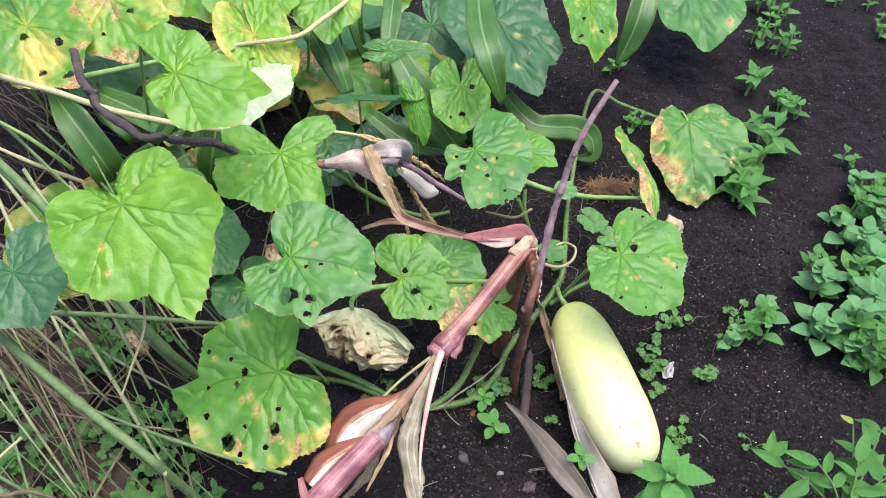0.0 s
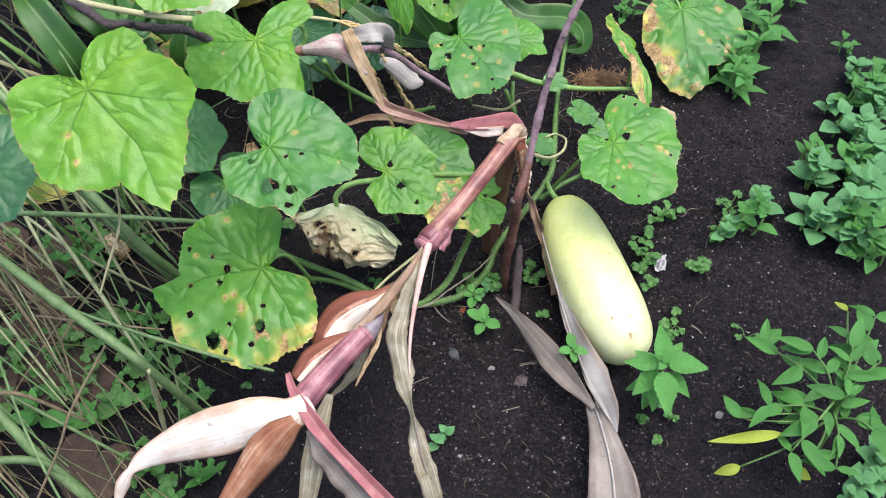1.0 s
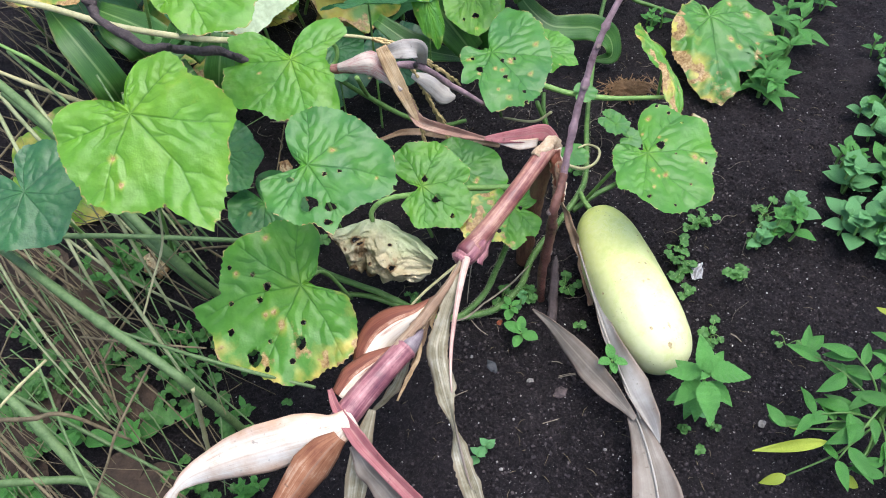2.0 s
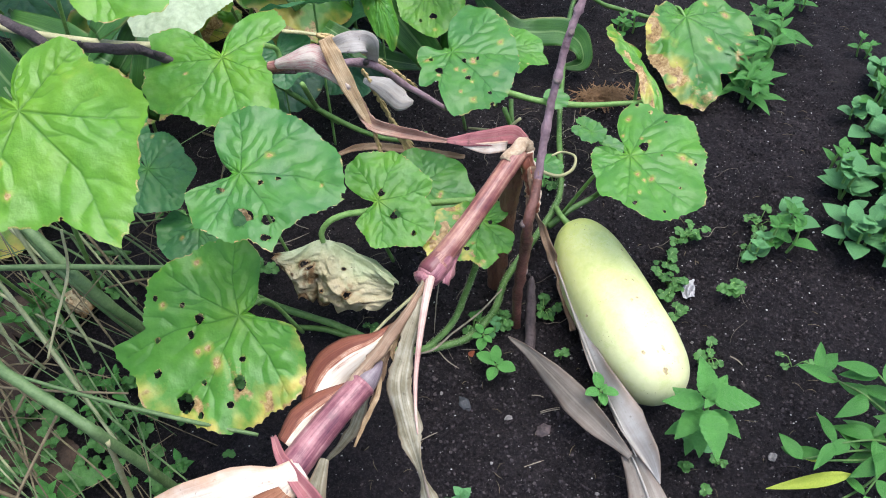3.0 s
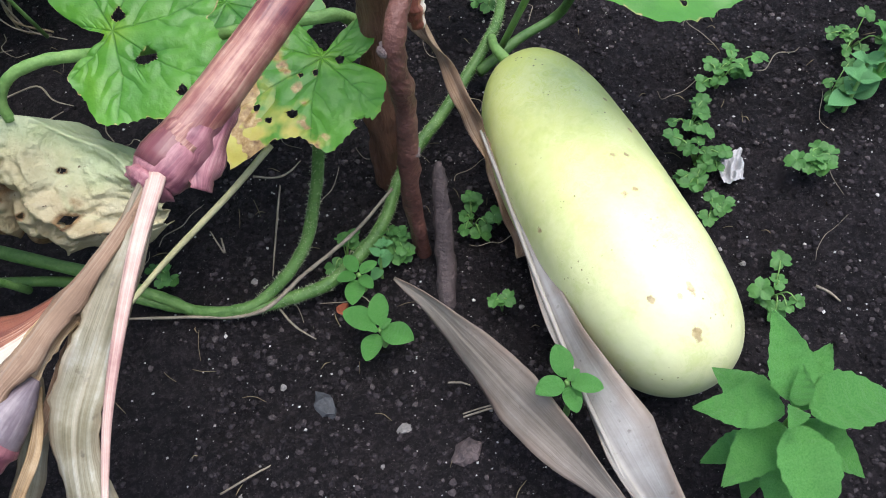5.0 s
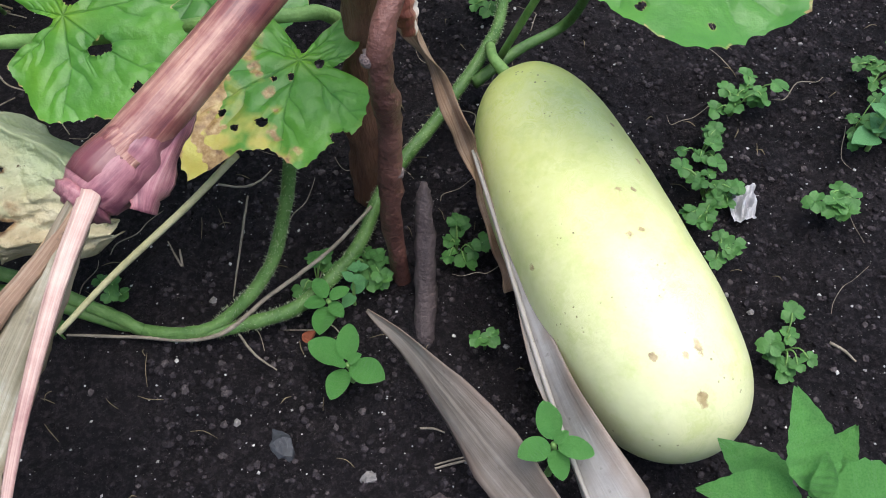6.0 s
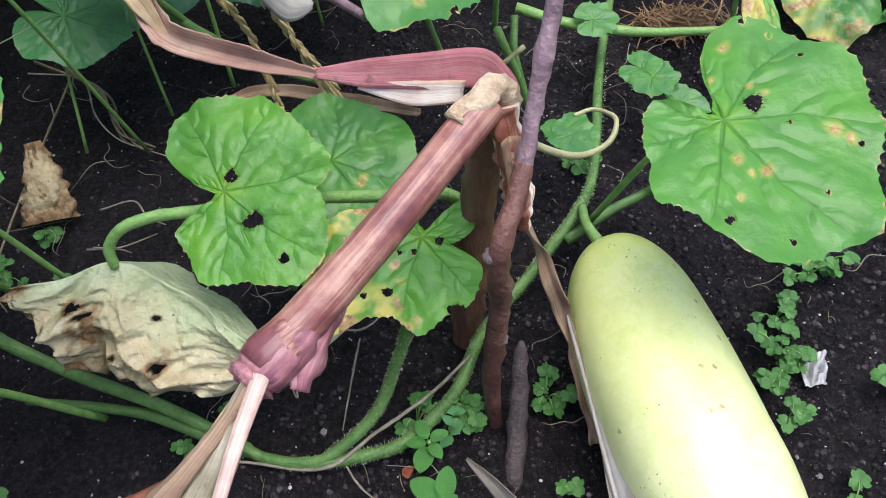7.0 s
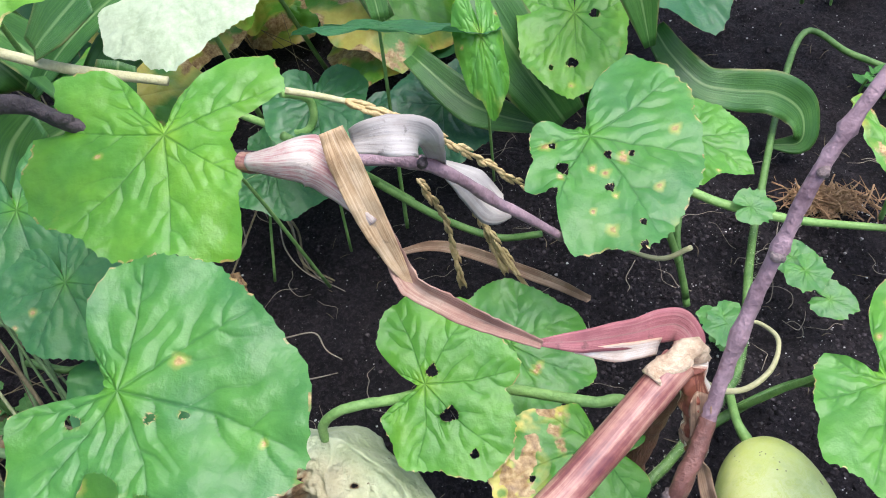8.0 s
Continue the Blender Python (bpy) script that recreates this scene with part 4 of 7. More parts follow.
blade("dry_leaf", [(0.186, 0.5, 0.07), (0.195, 0.46, 0.056), (0.206, 0.404, 0.05), (0.217, 0.35, 0.05), (0.227, 0.31, 0.053), (0.244, 0.268, 0.055), (0.256, 0.245, 0.05)], [0.001, 0.003, 0.011, 0.021, 0.026, 0.018, 0.001], [(-0.75, -0.25, 0.65), (-0.6, -0.3, 0.75), (-0.35, -0.3, 0.9), (-0.3, -0.35, 0.9)], LAVENDER_BLADE, corn, "pale lavender-grey dry leaf folded along its rib", fold=0.1, wave=0.3, waves=2.6, steps=12, right_side=0.08, cols=15)
tube("rib", [(0.18, 0.515, 0.08), (0.188, 0.487, 0.067), (0.195, 0.46, 0.058), (0.206, 0.404, 0.0525), (0.217, 0.35, 0.053), (0.227, 0.309, 0.0555), (0.2365, 0.27, 0.059)], [0.0006, 0.0012, 0.0014, 0.0012, 0.0006], LAVENDER_BLADE, corn, "pale dry midrib", sides=8)
blade("dry_leaf", [(0.126, 0.419, 0.05), (0.145, 0.4, 0.05), (0.165, 0.371, 0.05), (0.186, 0.34, 0.051), (0.209, 0.308, 0.052), (0.222, 0.288, 0.053), (0.232, 0.272, 0.054)], [0.001, 0.0062, 0.013, 0.0155, 0.0125, 0.007, 0.003], [(-0.5, -0.6, 0.6), (-0.45, -0.65, 0.6), (-0.3, -0.5, 0.8)], GREY_BLADE, corn, "dry grey-brown leaf bent above the soil", fold=0.1, wave=0.3, waves=1.6, cols=15, steps=10)
blade("dry_leaf", [(0.232, 0.28, 0.046), (0.237, 0.262, 0.046), (0.243, 0.23, 0.044), (0.247, 0.192, 0.04), (0.246, 0.155, 0.034), (0.243, 0.11, 0.02)], [0.007, 0.012, 0.018, 0.026, 0.03, 0.02], [(-0.4, -0.3, 0.85), (-0.2, -0.3, 0.9), (0.1, -0.3, 0.9)], GREY_BLADE, corn, "broad dry grey leaf reaching down to the soil", fold=0.16, wave=0.25, waves=2, cols=15, steps=10)
tube("rib", [(0.233, 0.276, 0.052), (0.2375, 0.262, 0.049), (0.2435, 0.23, 0.047), (0.2475, 0.192, 0.043), (0.2465, 0.155, 0.037)], [0.0006, 0.0012, 0.0013, 0.0013], LAVENDER_BLADE, corn, "pale dry midrib", sides=8)
blade("dry_leaf", [(0.043, 0.394, 0.198), (0.033, 0.358, 0.192), (0.021, 0.322, 0.183), (0.015, 0.292, 0.176), (0.022, 0.255, 0.167), (0.031, 0.224, 0.156), (0.035, 0.203, 0.146), (0.046, 0.172, 0.13), (0.058, 0.138, 0.112), (0.066, 0.108, 0.09)], [0.005, 0.008, 0.0105, 0.0125, 0.0115, 0.0042, 0.0085, 0.0115, 0.01, 0.002], [(0.5, -0.5, 0.7), (0.4, -0.5, 0.75), (-0.2, -0.6, 0.75), (-0.7, -0.4, 0.6), (0.2, -0.5, 0.8), (0.6, -0.4, 0.7)], OLIVE_BLADE, corn, "dry olive-grey wrinkled hanging leaf", fold=0.15, wave=0.5, waves=4, curl=-0.25, steps=12, cols=15, tear=0.2)
round_stalk("rib", [(0.047, 0.392, 0.202), (0.04, 0.36, 0.198), (0.034, 0.326, 0.191), (0.03, 0.296, 0.183), (0.029, 0.27, 0.175), (0.03, 0.25, 0.169)], [0.0042, 0.0034, 0.0026, 0.002, 0.0014, 0.0006], STALK_PINK, "pale pink midrib", sides=14, flat=0.6)
round_stalk("rib", [(0.033, 0.222, 0.158), (0.038, 0.2, 0.148), (0.044, 0.178, 0.136), (0.049, 0.165, 0.129)], [0.0008, 0.0014, 0.0012, 0.0005], LAVENDER_BLADE, "pale dry midrib", sides=10)
blade("husk", [(-0.066, 0.222, 0.172), (-0.088, 0.206, 0.171), (-0.12, 0.201, 0.165), (-0.158, 0.196, 0.152), (-0.197, 0.192, 0.134), (-0.237, 0.186, 0.112), (-0.256, 0.178, 0.096), (-0.267, 0.168, 0.08), (-0.276, 0.155, 0.058)], [0.011, 0.018, 0.025, 0.026, 0.021, 0.011, 0.0042, 0.0075, 0.003], [(0, -0.6, 0.8), (0.05, -0.7, 0.7), (-0.1, -0.6, 0.8), (0.2, -0.7, 0.6)], HUSK, corn, "pale dry papery husk", fold=-0.18, curl=-0.2, wave=0.12, waves=3, cols=15, steps=10)
blade("husk", [(-0.078, 0.2, 0.173), (-0.092, 0.189, 0.165), (-0.108, 0.175, 0.151), (-0.127, 0.158, 0.131), (-0.148, 0.139, 0.108), (-0.168, 0.122, 0.085)], [0.008, 0.016, 0.02, 0.016, 0.011, 0.006], [(0.2, -0.7, 0.7)], HUSK_BROWN, corn, "brown dry husk", fold=-0.25, curl=-0.3)
blade("husk", [(0.014, 0.349, 0.19), (-0.005, 0.333, 0.187), (-0.027, 0.323, 0.182), (-0.046, 0.314, 0.172), (-0.059, 0.299, 0.162), (-0.062, 0.285, 0.155)], [0.003, 0.01, 0.0185, 0.022, 0.02, 0.015], [(-0.25, -0.6, 0.75)], HUSK_STRIPED, corn, "red-brown and cream striped loose sheath", fold=-0.15, curl=-0.55, cols=19, steps=10)
blade("husk", [(-0.03, 0.3, 0.165), (-0.052, 0.285, 0.163), (-0.072, 0.272, 0.156), (-0.086, 0.256, 0.15)], [0.006, 0.014, 0.016, 0.01], [(-0.2, -0.6, 0.7)], HUSK_STRIPED, corn, "cream and brown inner husk", fold=-0.2, curl=-0.35, cols=15)
blade("spike", [(-0.092, 0.252, 0.173), (-0.083, 0.231, 0.172), (-0.061, 0.203, 0.164), (-0.044, 0.187, 0.15), (-0.016, 0.166, 0.124), (0.012, 0.146, 0.094)], [0.0025, 0.005, 0.0085, 0.007, 0.0075, 0.009], [(0.2, -0.6, 0.7)], PINK_BLADE, corn, "pink folded leaf stub", fold=0.7)
blade("dry_leaf", [(-0.066, 0.203, 0.152), (-0.055, 0.185, 0.136), (-0.036, 0.17, 0.116), (-0.012, 0.148, 0.092)], [0.006, 0.011, 0.013, 0.015], [(0.1, -0.7, 0.7), (-0.3, -0.6, 0.7)], GREY_BLADE, corn, "dry tan leaf under the pink stub", fold=0.3, wave=0.25, waves=3)
blade("dry_leaf", [(-0.05, 0.236, 0.16), (-0.06, 0.21, 0.142), (-0.067, 0.183, 0.115), (-0.076, 0.147, 0.075)], [0.004, 0.01, 0.0125, 0.008], [(0.2, -0.7, 0.6)], OLIVE_BLADE, corn, "green-grey drying leaf", fold=0.3)

# ---- sticks ----
stake = thing("stick", "purplish-grey bare branch pushed into the soil", "branch", (0.142, 0.47, 0))
tube("wood", [(0.142, 0.464, -0.02), (0.14, 0.467, 0.06), (0.145, 0.47, 0.13), (0.1455, 0.468, 0.182), (0.157, 0.5, 0.208)], [0.0052, 0.0056, 0.006, 0.0056, 0.0048], BARK_RED, stake, "reddish-brown wet lower wood", steps=12, sides=14, bumps=0.2, nodes=[(0.62, 0.0018, 0.02), (0.34, 0.001, 0.02)])
tube("wood", [(0.155, 0.495, 0.204), (0.158, 0.505, 0.213), (0.167, 0.532, 0.26), (0.176, 0.55, 0.297), (0.187, 0.569, 0.335), (0.203, 0.588, 0.366), (0.229, 0.618, 0.397)], [0.0044, 0.0042, 0.004, 0.0038, 0.0036, 0.0034, 0.0028], BARK, stake, "purplish-grey upper wood", steps=12, sides=14, bumps=0.18, nodes=[(0.3, 0.0015, 0.015), (0.5, 0.0018, 0.015), (0.75, 0.0012, 0.012)])
for at, r in [((0.1405, 0.4655, 0.181), 0.0035), ((0.175, 0.545, 0.296), 0.0034), ((0.187, 0.565, 0.335), 0.0026), ((0.146, 0.467, 0.1), 0.0028)]:
    tube("knot", [np.array(at) + (0.001, 0.003, 0), np.array(at), np.array(at) + (-0.0008, -0.0026, 0.0012)], [r, r * 1.1, r * 0.5], KNOT, stake, "pale healed knot", sides=10, steps=3, bumps=0.3)
twig = thing("branch", "dark grey dry branch lying through the leaves", "branch", (-0.2, 0.57, 0.3))
tube("wood", [(-0.398, 0.692, 0.36), (-0.372, 0.641, 0.361), (-0.352, 0.614, 0.362), (-0.34, 0.596, 0.357), (-0.306, 0.571, 0.358), (-0.284, 0.556, 0.354), (-0.262, 0.563, 0.347), (-0.234, 0.563, 0.342), (-0.216, 0.573, 0.333), (-0.196, 0.572, 0.322), (-0.165, 0.585, 0.303), (-0.14, 0.587, 0.288), (-0.077, 0.592, 0.285)], [0.0051, 0.0049, 0.0054, 0.0044, 0.0049, 0.0046, 0.0049, 0.0043, 0.0048, 0.0041, 0.0046, 0.0041, 0.0039], DARK_BARK, twig, steps=5, sides=14, bumps=0.35)
tube("wood", [(-0.077, 0.592, 0.285), (-0.008, 0.596, 0.285), (0.03, 0.608, 0.243), (0.07, 0.62, 0.198)], [0.0035, 0.0039, 0.0033, 0.0030], BARK, twig, "purplish thinner end", steps=9, sides=14, bumps=0.2, nodes=[(0.3, 0.0012, 0.03), (0.62, 0.001, 0.03)])
for p, d, r in [((-0.352, 0.614, 0.366), (-0.006, -0.004, 0.007), 0.0035), ((-0.262, 0.562, 0.35), (0.004, -0.006, 0.007), 0.003), ((-0.196, 0.571, 0.326), (-0.003, -0.004, 0.008), 0.0032), ((-0.008, 0.594, 0.288), (0.002, -0.006, 0.006), 0.003)]:
    tube("knot", [np.array(p) - np.array(d) * 0.5, np.array(p) + np.array(d) * 0.4, np.array(p) + d], [r * 1.3, r, r * 0.5], DARK_BARK, twig, "stub of a broken side twig", sides=8, steps=3, bumps=0.3)
rod = thing("stick", "short dark rotten stick lying half buried", "branch", (0.154, 0.45, 0))
tube("wood", [(0.153, 0.425, -0.004), (0.1545, 0.45, 0.014), (0.156, 0.468, 0.034), (0.157, 0.482, 0.056), (0.1575, 0.487, 0.064)], [0.006, 0.0062, 0.0058, 0.0045, 0.0015], DARK_BARK, rod, bumps=0.2)

ROOT = plain_plant("pale_root", (0.15, 0.12, 0.09), (0.3, 0.26, 0.2), 0.7, 0.0, 90)
# leaves further back on the vine
leaf((-0.374, 0.384, 0.33), (0.62, -0.74, -0.24), UP, 0.062, 0.062, 2, (-0.4, 0.5, 0.02), tone=0.12, yellow=0.03, spots=0)
leaf((0.04, 0.586, 0.115), (0.972, -0.232, -0.04), (0, -0.2, 0.98), 0.064, 0.048, 13, (0.05, 0.62, 0.01), tone=0.5, yellow=0.05)
leaf((0.06, 0.838, 0.2), (0.06, -0.96, -0.26), (0, -0.26, 0.97), 0.08, 0.045, 14, (0.05, 0.9, 0.01), thick=0.0011, tone=0.68, yellow=0.25, spots=4, holes=[(-0.2, 0.0, 0.05), (0.0, 0.55, 0.05), (0.2, 0.6, 0.03)])
leaf((0.149, 0.715, 0.2), (0.838, -0.544, -0.05), (0, -0.1, 1), 0.046, 0.034, 15, (0.14, 0.78, 0.05), tone=0.6, yellow=0.2, spots=2)
leaf((0.114, 1.02, 0.185), (0.4, -0.91, -0.13), (0, -0.14, 0.99), 0.16, 0.085, 11, (0.1, 1.1, 0.01), tone=0.12, yellow=0.05, spots=3, holes=[(0.35, 0.3, 0.04), (-0.1, 0.5, 0.02)], label="large blue-green leaf")
leaf((0.465, 1.217, 0.13), (0.045, -0.984, -0.173), (0, -0.17, 0.98), 0.155, 0.088, 16, (0.47, 1.3, 0.01), tone=0.4, yellow=0.2, brown=0.3, spots=6, label="green leaf with brown scorched rim")
leaf((0.255, 1.03, 0.215), (0.02, -0.99, -0.1), (0.1, -0.1, 0.99), 0.125, 0.042, 17, (0.29, 1.1, 0.02), tone=0.6, yellow=0.5, brown=0.2, spots=9, holes=[(0.1, 0.3, 0.03), (-0.1, 0.5, 0.04), (0.15, 0.6, 0.03)])
leaf((-0.222, 0.84, 0.28), (0.467, -0.831, -0.303), UP, 0.115, 0.05, 18, (-0.2, 0.95, 0.02), tone=0.82, yellow=0.75, spots=12, brown=0.25, holes=[(0.15, 0.3, 0.035), (-0.12, 0.5, 0.03), (0.22, 0.62, 0.04), (0.05, 0.75, 0.03), (0.3, 0.1, 0.03)])
leaf((-0.518, 0.82, 0.3), (0.695, -0.675, -0.246), UP, 0.12, 0.075, 19, (-0.5, 0.95, 0.02), tone=0.6, yellow=1.1, brown=0.95, spots=7, holes=[(0.1, 0.1, 0.05), (0.2, 0.6, 0.05), (-0.15, 0.4, 0.06), (0.0, 0.8, 0.05)], label="yellow leaf with brown dead patches")
leaf((-0.43, 0.89, 0.3), (0.45, -0.85, -0.29), UP, 0.11, 0.075, 20, (-0.42, 0.98, 0.02), tone=0.72, yellow=0.8, brown=0.85, spots=10, holes=[(0.2, 0.5, 0.04), (-0.2, 0.3, 0.05)])
leaf((-0.62, 0.86, 0.3), (0.8, -0.5, -0.2), UP, 0.12, 0.09, 21, (-0.62, 0.95, 0.02), tone=0.5, yellow=0.2, brown=0.1)
leaf((-0.238, 0.935, 0.3), (0.082, -0.903, -0.421), (0, -0.42, 0.9), 0.08, 0.075, 22, (-0.24, 1.05, 0.02), tone=0.75, yellow=0.3)
leaf((-0.136, 0.95, 0.28), (0.13, -0.93, -0.34), UP, 0.085, 0.055, 23, (-0.13, 1.05, 0.02), tone=0.75, yellow=0.55, spots=8, brown=0.2)
leaf((0.03, 1.1, 0.085), (0.1, -0.85, -0.5), (0, -0.5, 0.85), 0.055, 0.045, 36, (0.03, 1.14, 0.0), tone=0.4, yellow=1.2, brown=3.5, crumple=0.2, droop=0.25, spots=0, label="small round brown dead leaf")
leaf((-0.32, 1.0, 0.28), (0.3, -0.9, -0.3), UP, 0.1, 0.08, 24, (-0.3, 1.1, 0.02), tone=0.78, yellow=0.5, brown=0.3, spots=6)
leaf((-0.5, 1.02, 0.28), (0.3, -0.9, -0.3), UP, 0.11, 0.08, 25, (-0.5, 1.15, 0.02), tone=0.7, yellow=0.3)
leaf((-0.046, 0.917, 0.2), (1, 0, 0), (0, -0.17, 0.98), 0.065, 0.022, 26, (-0.05, 0.97, 0.01), tone=0.4, yellow=0.05, spots=0)
leaf((-0.075, 0.765, 0.238), (0.9, -0.1, 0.15), (0.1, 0.55, 0.85), 0.09, 0.055, 27, (-0.075, 0.752, 0.02), (-0.075, 0.757, 0.12), thick=0.0015, tone=0.15, yellow=0.02, spots=0, label="blue-green leaf seen edge-on")
leaf((-0.05, 0.83, 0.1), (0.3, -0.93, -0.2), UP, 0.07, 0.05, 28, (-0.05, 0.87, 0.02), thick=0.0011, tone=0.0, yellow=0.0, spots=1)
leaf((-0.13, 0.8, 0.1), (-0.3, -0.9, -0.2), UP, 0.07, 0.05, 29, (-0.13, 0.86, 0.02), thick=0.0011, tone=0.0, yellow=0.0, spots=1)
leaf((0.002, 0.745, 0.25), (0.295, -0.732, -0.614), (0.3, -0.64, 0.7), 0.056, 0.018, 30, (0.0, 0.79, 0.05), thick=0.0011, tone=0.6, yellow=0.3, brown=0.15, droop=0.3)
leaf((-0.3, 0.6, 0.2), (0.5, -0.8, -0.2), UP, 0.07, 0.055, 31, (-0.32, 0.66, 0.02), tone=0.4, yellow=0.1)
leaf((-0.19, 0.5, 0.16), (0.6, -0.7, -0.2), UP, 0.06, 0.045, 32, (-0.2, 0.55, 0.02), tone=0.35, yellow=0.05)
leaf((-0.232, 0.782, 0.258), (0.2, -0.9, -0.12), (-0.1, -0.4, 0.9), 0.078, 0.07, 33, (-0.23, 0.84, 0.05), tone=0.9, yellow=0.15, spots=0, droop=0.2, material=LEAF_UNDER, label="pale underside of a turned leaf")
leaf((-0.119, 0.723, 0.2), (0.2, -0.95, -0.2), UP, 0.05, 0.04, 37, (-0.12, 0.72, 0.02), thick=0.0011, tone=0.2, yellow=0.0, spots=0)
leaf((-0.17, 0.723, 0.12), (0.9, -0.3, -0.1), UP, 0.055, 0.04, 38, (-0.18, 0.68, 0.02), thick=0.0011, tone=0.25, yellow=0.0, spots=0)
leaf((-0.24, 0.547, 0.2), (0.6, -0.75, -0.2), UP, 0.06, 0.045, 39, (-0.22, 0.55, 0.02), tone=0.35, yellow=0.05)
# small toothed young leaves by the stick
for i, (p, a) in enumerate([((0.216, 0.767, 0.07), (1, 0.2, 0)), ((0.257, 0.714, 0.06), (0.6, -0.8, 0)), ((0.277, 0.696, 0.05), (0.9, -0.3, 0)), ((0.197, 0.658, 0.06), (-0.3, -0.9, 0)), ((0.251, 0.734, 0.05), (0.8, -0.5, 0)), ((0.192, 0.663, 0.06), (0.4, -0.9, 0))]):
    leaf(p, a, (0, -0.2, 1), 0.022, 0.017, 60 + i, None, tone=0.45, yellow=0.03, spots=0, rings=8, cols=60, teeth=0.06)
# curled yellow strip of a leaf
leaf((0.333, 0.812, 0.09), (0.3, -0.94, -0.17), (0.75, -0.3, 0.55), 0.115, 0.021, 40, (0.332, 0.799, 0.03), tone=0.7, yellow=1.2, brown=0.9, crumple=0.2, droop=0.2, label="narrow curled yellow leaf")

# more stems, tendrils and dry runners
tube("stem", [(0.157, 0.783, 0.07), (0.202, 0.774, 0.06), (0.258, 0.769, 0.055), (0.334, 0.764, 0.06)], [0.004, 0.0042, 0.003], PETIOLE, vine, bumps=0.15)
tube("stem", [(0.19, 0.589, 0.025), (0.219, 0.61, 0.03), (0.254, 0.625, 0.04), (0.256, 0.56, 0.15)], [0.004, 0.0035, 0.003], VINE, vine, bumps=0.1)
tube("tendril", [(0.151, 0.524, 0.21), (0.165, 0.528, 0.19), (0.188, 0.548, 0.16), (0.208, 0.576, 0.14), (0.215, 0.604, 0.13), (0.204, 0.622, 0.12), (0.191, 0.617, 0.12)], [0.0022, 0.0018, 0.0013], TENDRIL, vine, steps=10, sides=6)
tube("tendril", [(-0.126, 0.689, 0.24), (-0.116, 0.705, 0.22), (-0.116, 0.703, 0.2), (-0.13, 0.7, 0.19), (-0.181, 0.723, 0.18)], [0.003, 0.003, 0.003], PETIOLE, vine, steps=10, sides=8)
tube("stem", [(-0.134, 0.687, 0.2), (-0.097, 0.725, 0.12), (-0.038, 0.735, 0.06), (0.01, 0.735, 0.04), (0.048, 0.735, 0.05)], [0.0032, 0.0035, 0.003], VINE, vine, bumps=0.1)
tube("stem", [(0.155, 0.737, 0.1), (0.156, 0.714, 0.08), (0.17, 0.698, 0.03)], [0.003, 0.003, 0.003], VINE, vine, bumps=0.1)
tube("stem", [(0.143, 0.699, 0.12), (0.163, 0.71, 0.05), (0.172, 0.697, 0.02)], [0.003, 0.003, 0.003], PETIOLE, vine, bumps=0.1)
tube("stem", [(-0.534, 0.741, 0.28), (-0.46, 0.716, 0.28), (-0.383, 0.704, 0.26), (-0.288, 0.69, 0.25), (-0.21, 0.693, 0.24)], [0.004, 0.0042, 0.0035], TENDRIL, vine, bumps=0.1)
tube("stem", [(-0.425, 0.745, 0.28), (-0.332, 0.767, 0.29)], [0.004, 0.003], PETIOLE, vine)
tube("stem", [(-0.316, 0.811, 0.24), (-0.255, 0.825, 0.27), (-0.164, 0.824, 0.29), (-0.134, 0.878, 0.28), (-0.099, 0.948, 0.27)], [0.0028, 0.003, 0.0036, 0.0036], TENDRIL, vine, bumps=0.1)
tube("stem", [(-0.152, 0.859, 0.27), (-0.176, 0.936, 0.15), (-0.206, 0.973, 0.05)], [0.002, 0.0025, 0.0025], PETIOLE, vine)
tube("stem", [(-0.088, 0.668, 0.2), (-0.086, 0.735, 0.1), (-0.066, 0.751, 0.06)], [0.003, 0.003, 0.003], PETIOLE, vine)
tube("tendril", [(0.161, 0.681, 0.12), (0.139, 0.683, 0.1), (0.1, 0.71, 0.08)], [0.002, 0.002, 0.0015], TENDRIL, vine, sides=6)
tube("runner", [(0.126, 0.496, 0.03), (0.1, 0.473, 0.02), (0.068, 0.448, 0.018), (0.037, 0.426, 0.014), (-0.011, 0.43, 0.012), (-0.045, 0.433, 0.012)], [0.001, 0.0014, 0.0008], ROOT, vine, steps=10, sides=6, bumps=0.3)
tube("runner", [(-0.031, 0.415, 0.05), (-0.004, 0.441, 0.06), (0.037, 0.468, 0.08), (0.066, 0.484, 0.1)], [0.0016, 0.002, 0.002], TENDRIL, vine, sides=6)
tube("runner", [(-0.229, 0.779, 0.02), (-0.186, 0.746, 0.02), (-0.16, 0.702, 0.02), (-0.129, 0.69, 0.015)], [0.0015, 0.0013, 0.0008], STRAW, vine, sides=5, bumps=0.3)
tube("runner", [(-0.257, 0.786, 0.02), (-0.182, 0.746, 0.02), (-0.159, 0.7, 0.015), (-0.132, 0.69, 0.012)], [0.0014, 0.0012, 0.0008], STRAW, vine, sides=5, bumps=0.3)
tube("bud", [(-0.167, 0.458, 0.12), (-0.145, 0.44, 0.125), (-0.127, 0.425, 0.125)], [0.005, 0.0065, 0.003], PETIOLE, vine, "small young green fruit")
tube("stem", [(-0.309, 0.568, 0.04), (-0.309, 0.555, 0.055), (-0.346, 0.56, 0.05)], [0.0008, 0.003, 0.0035], VINE, vine)


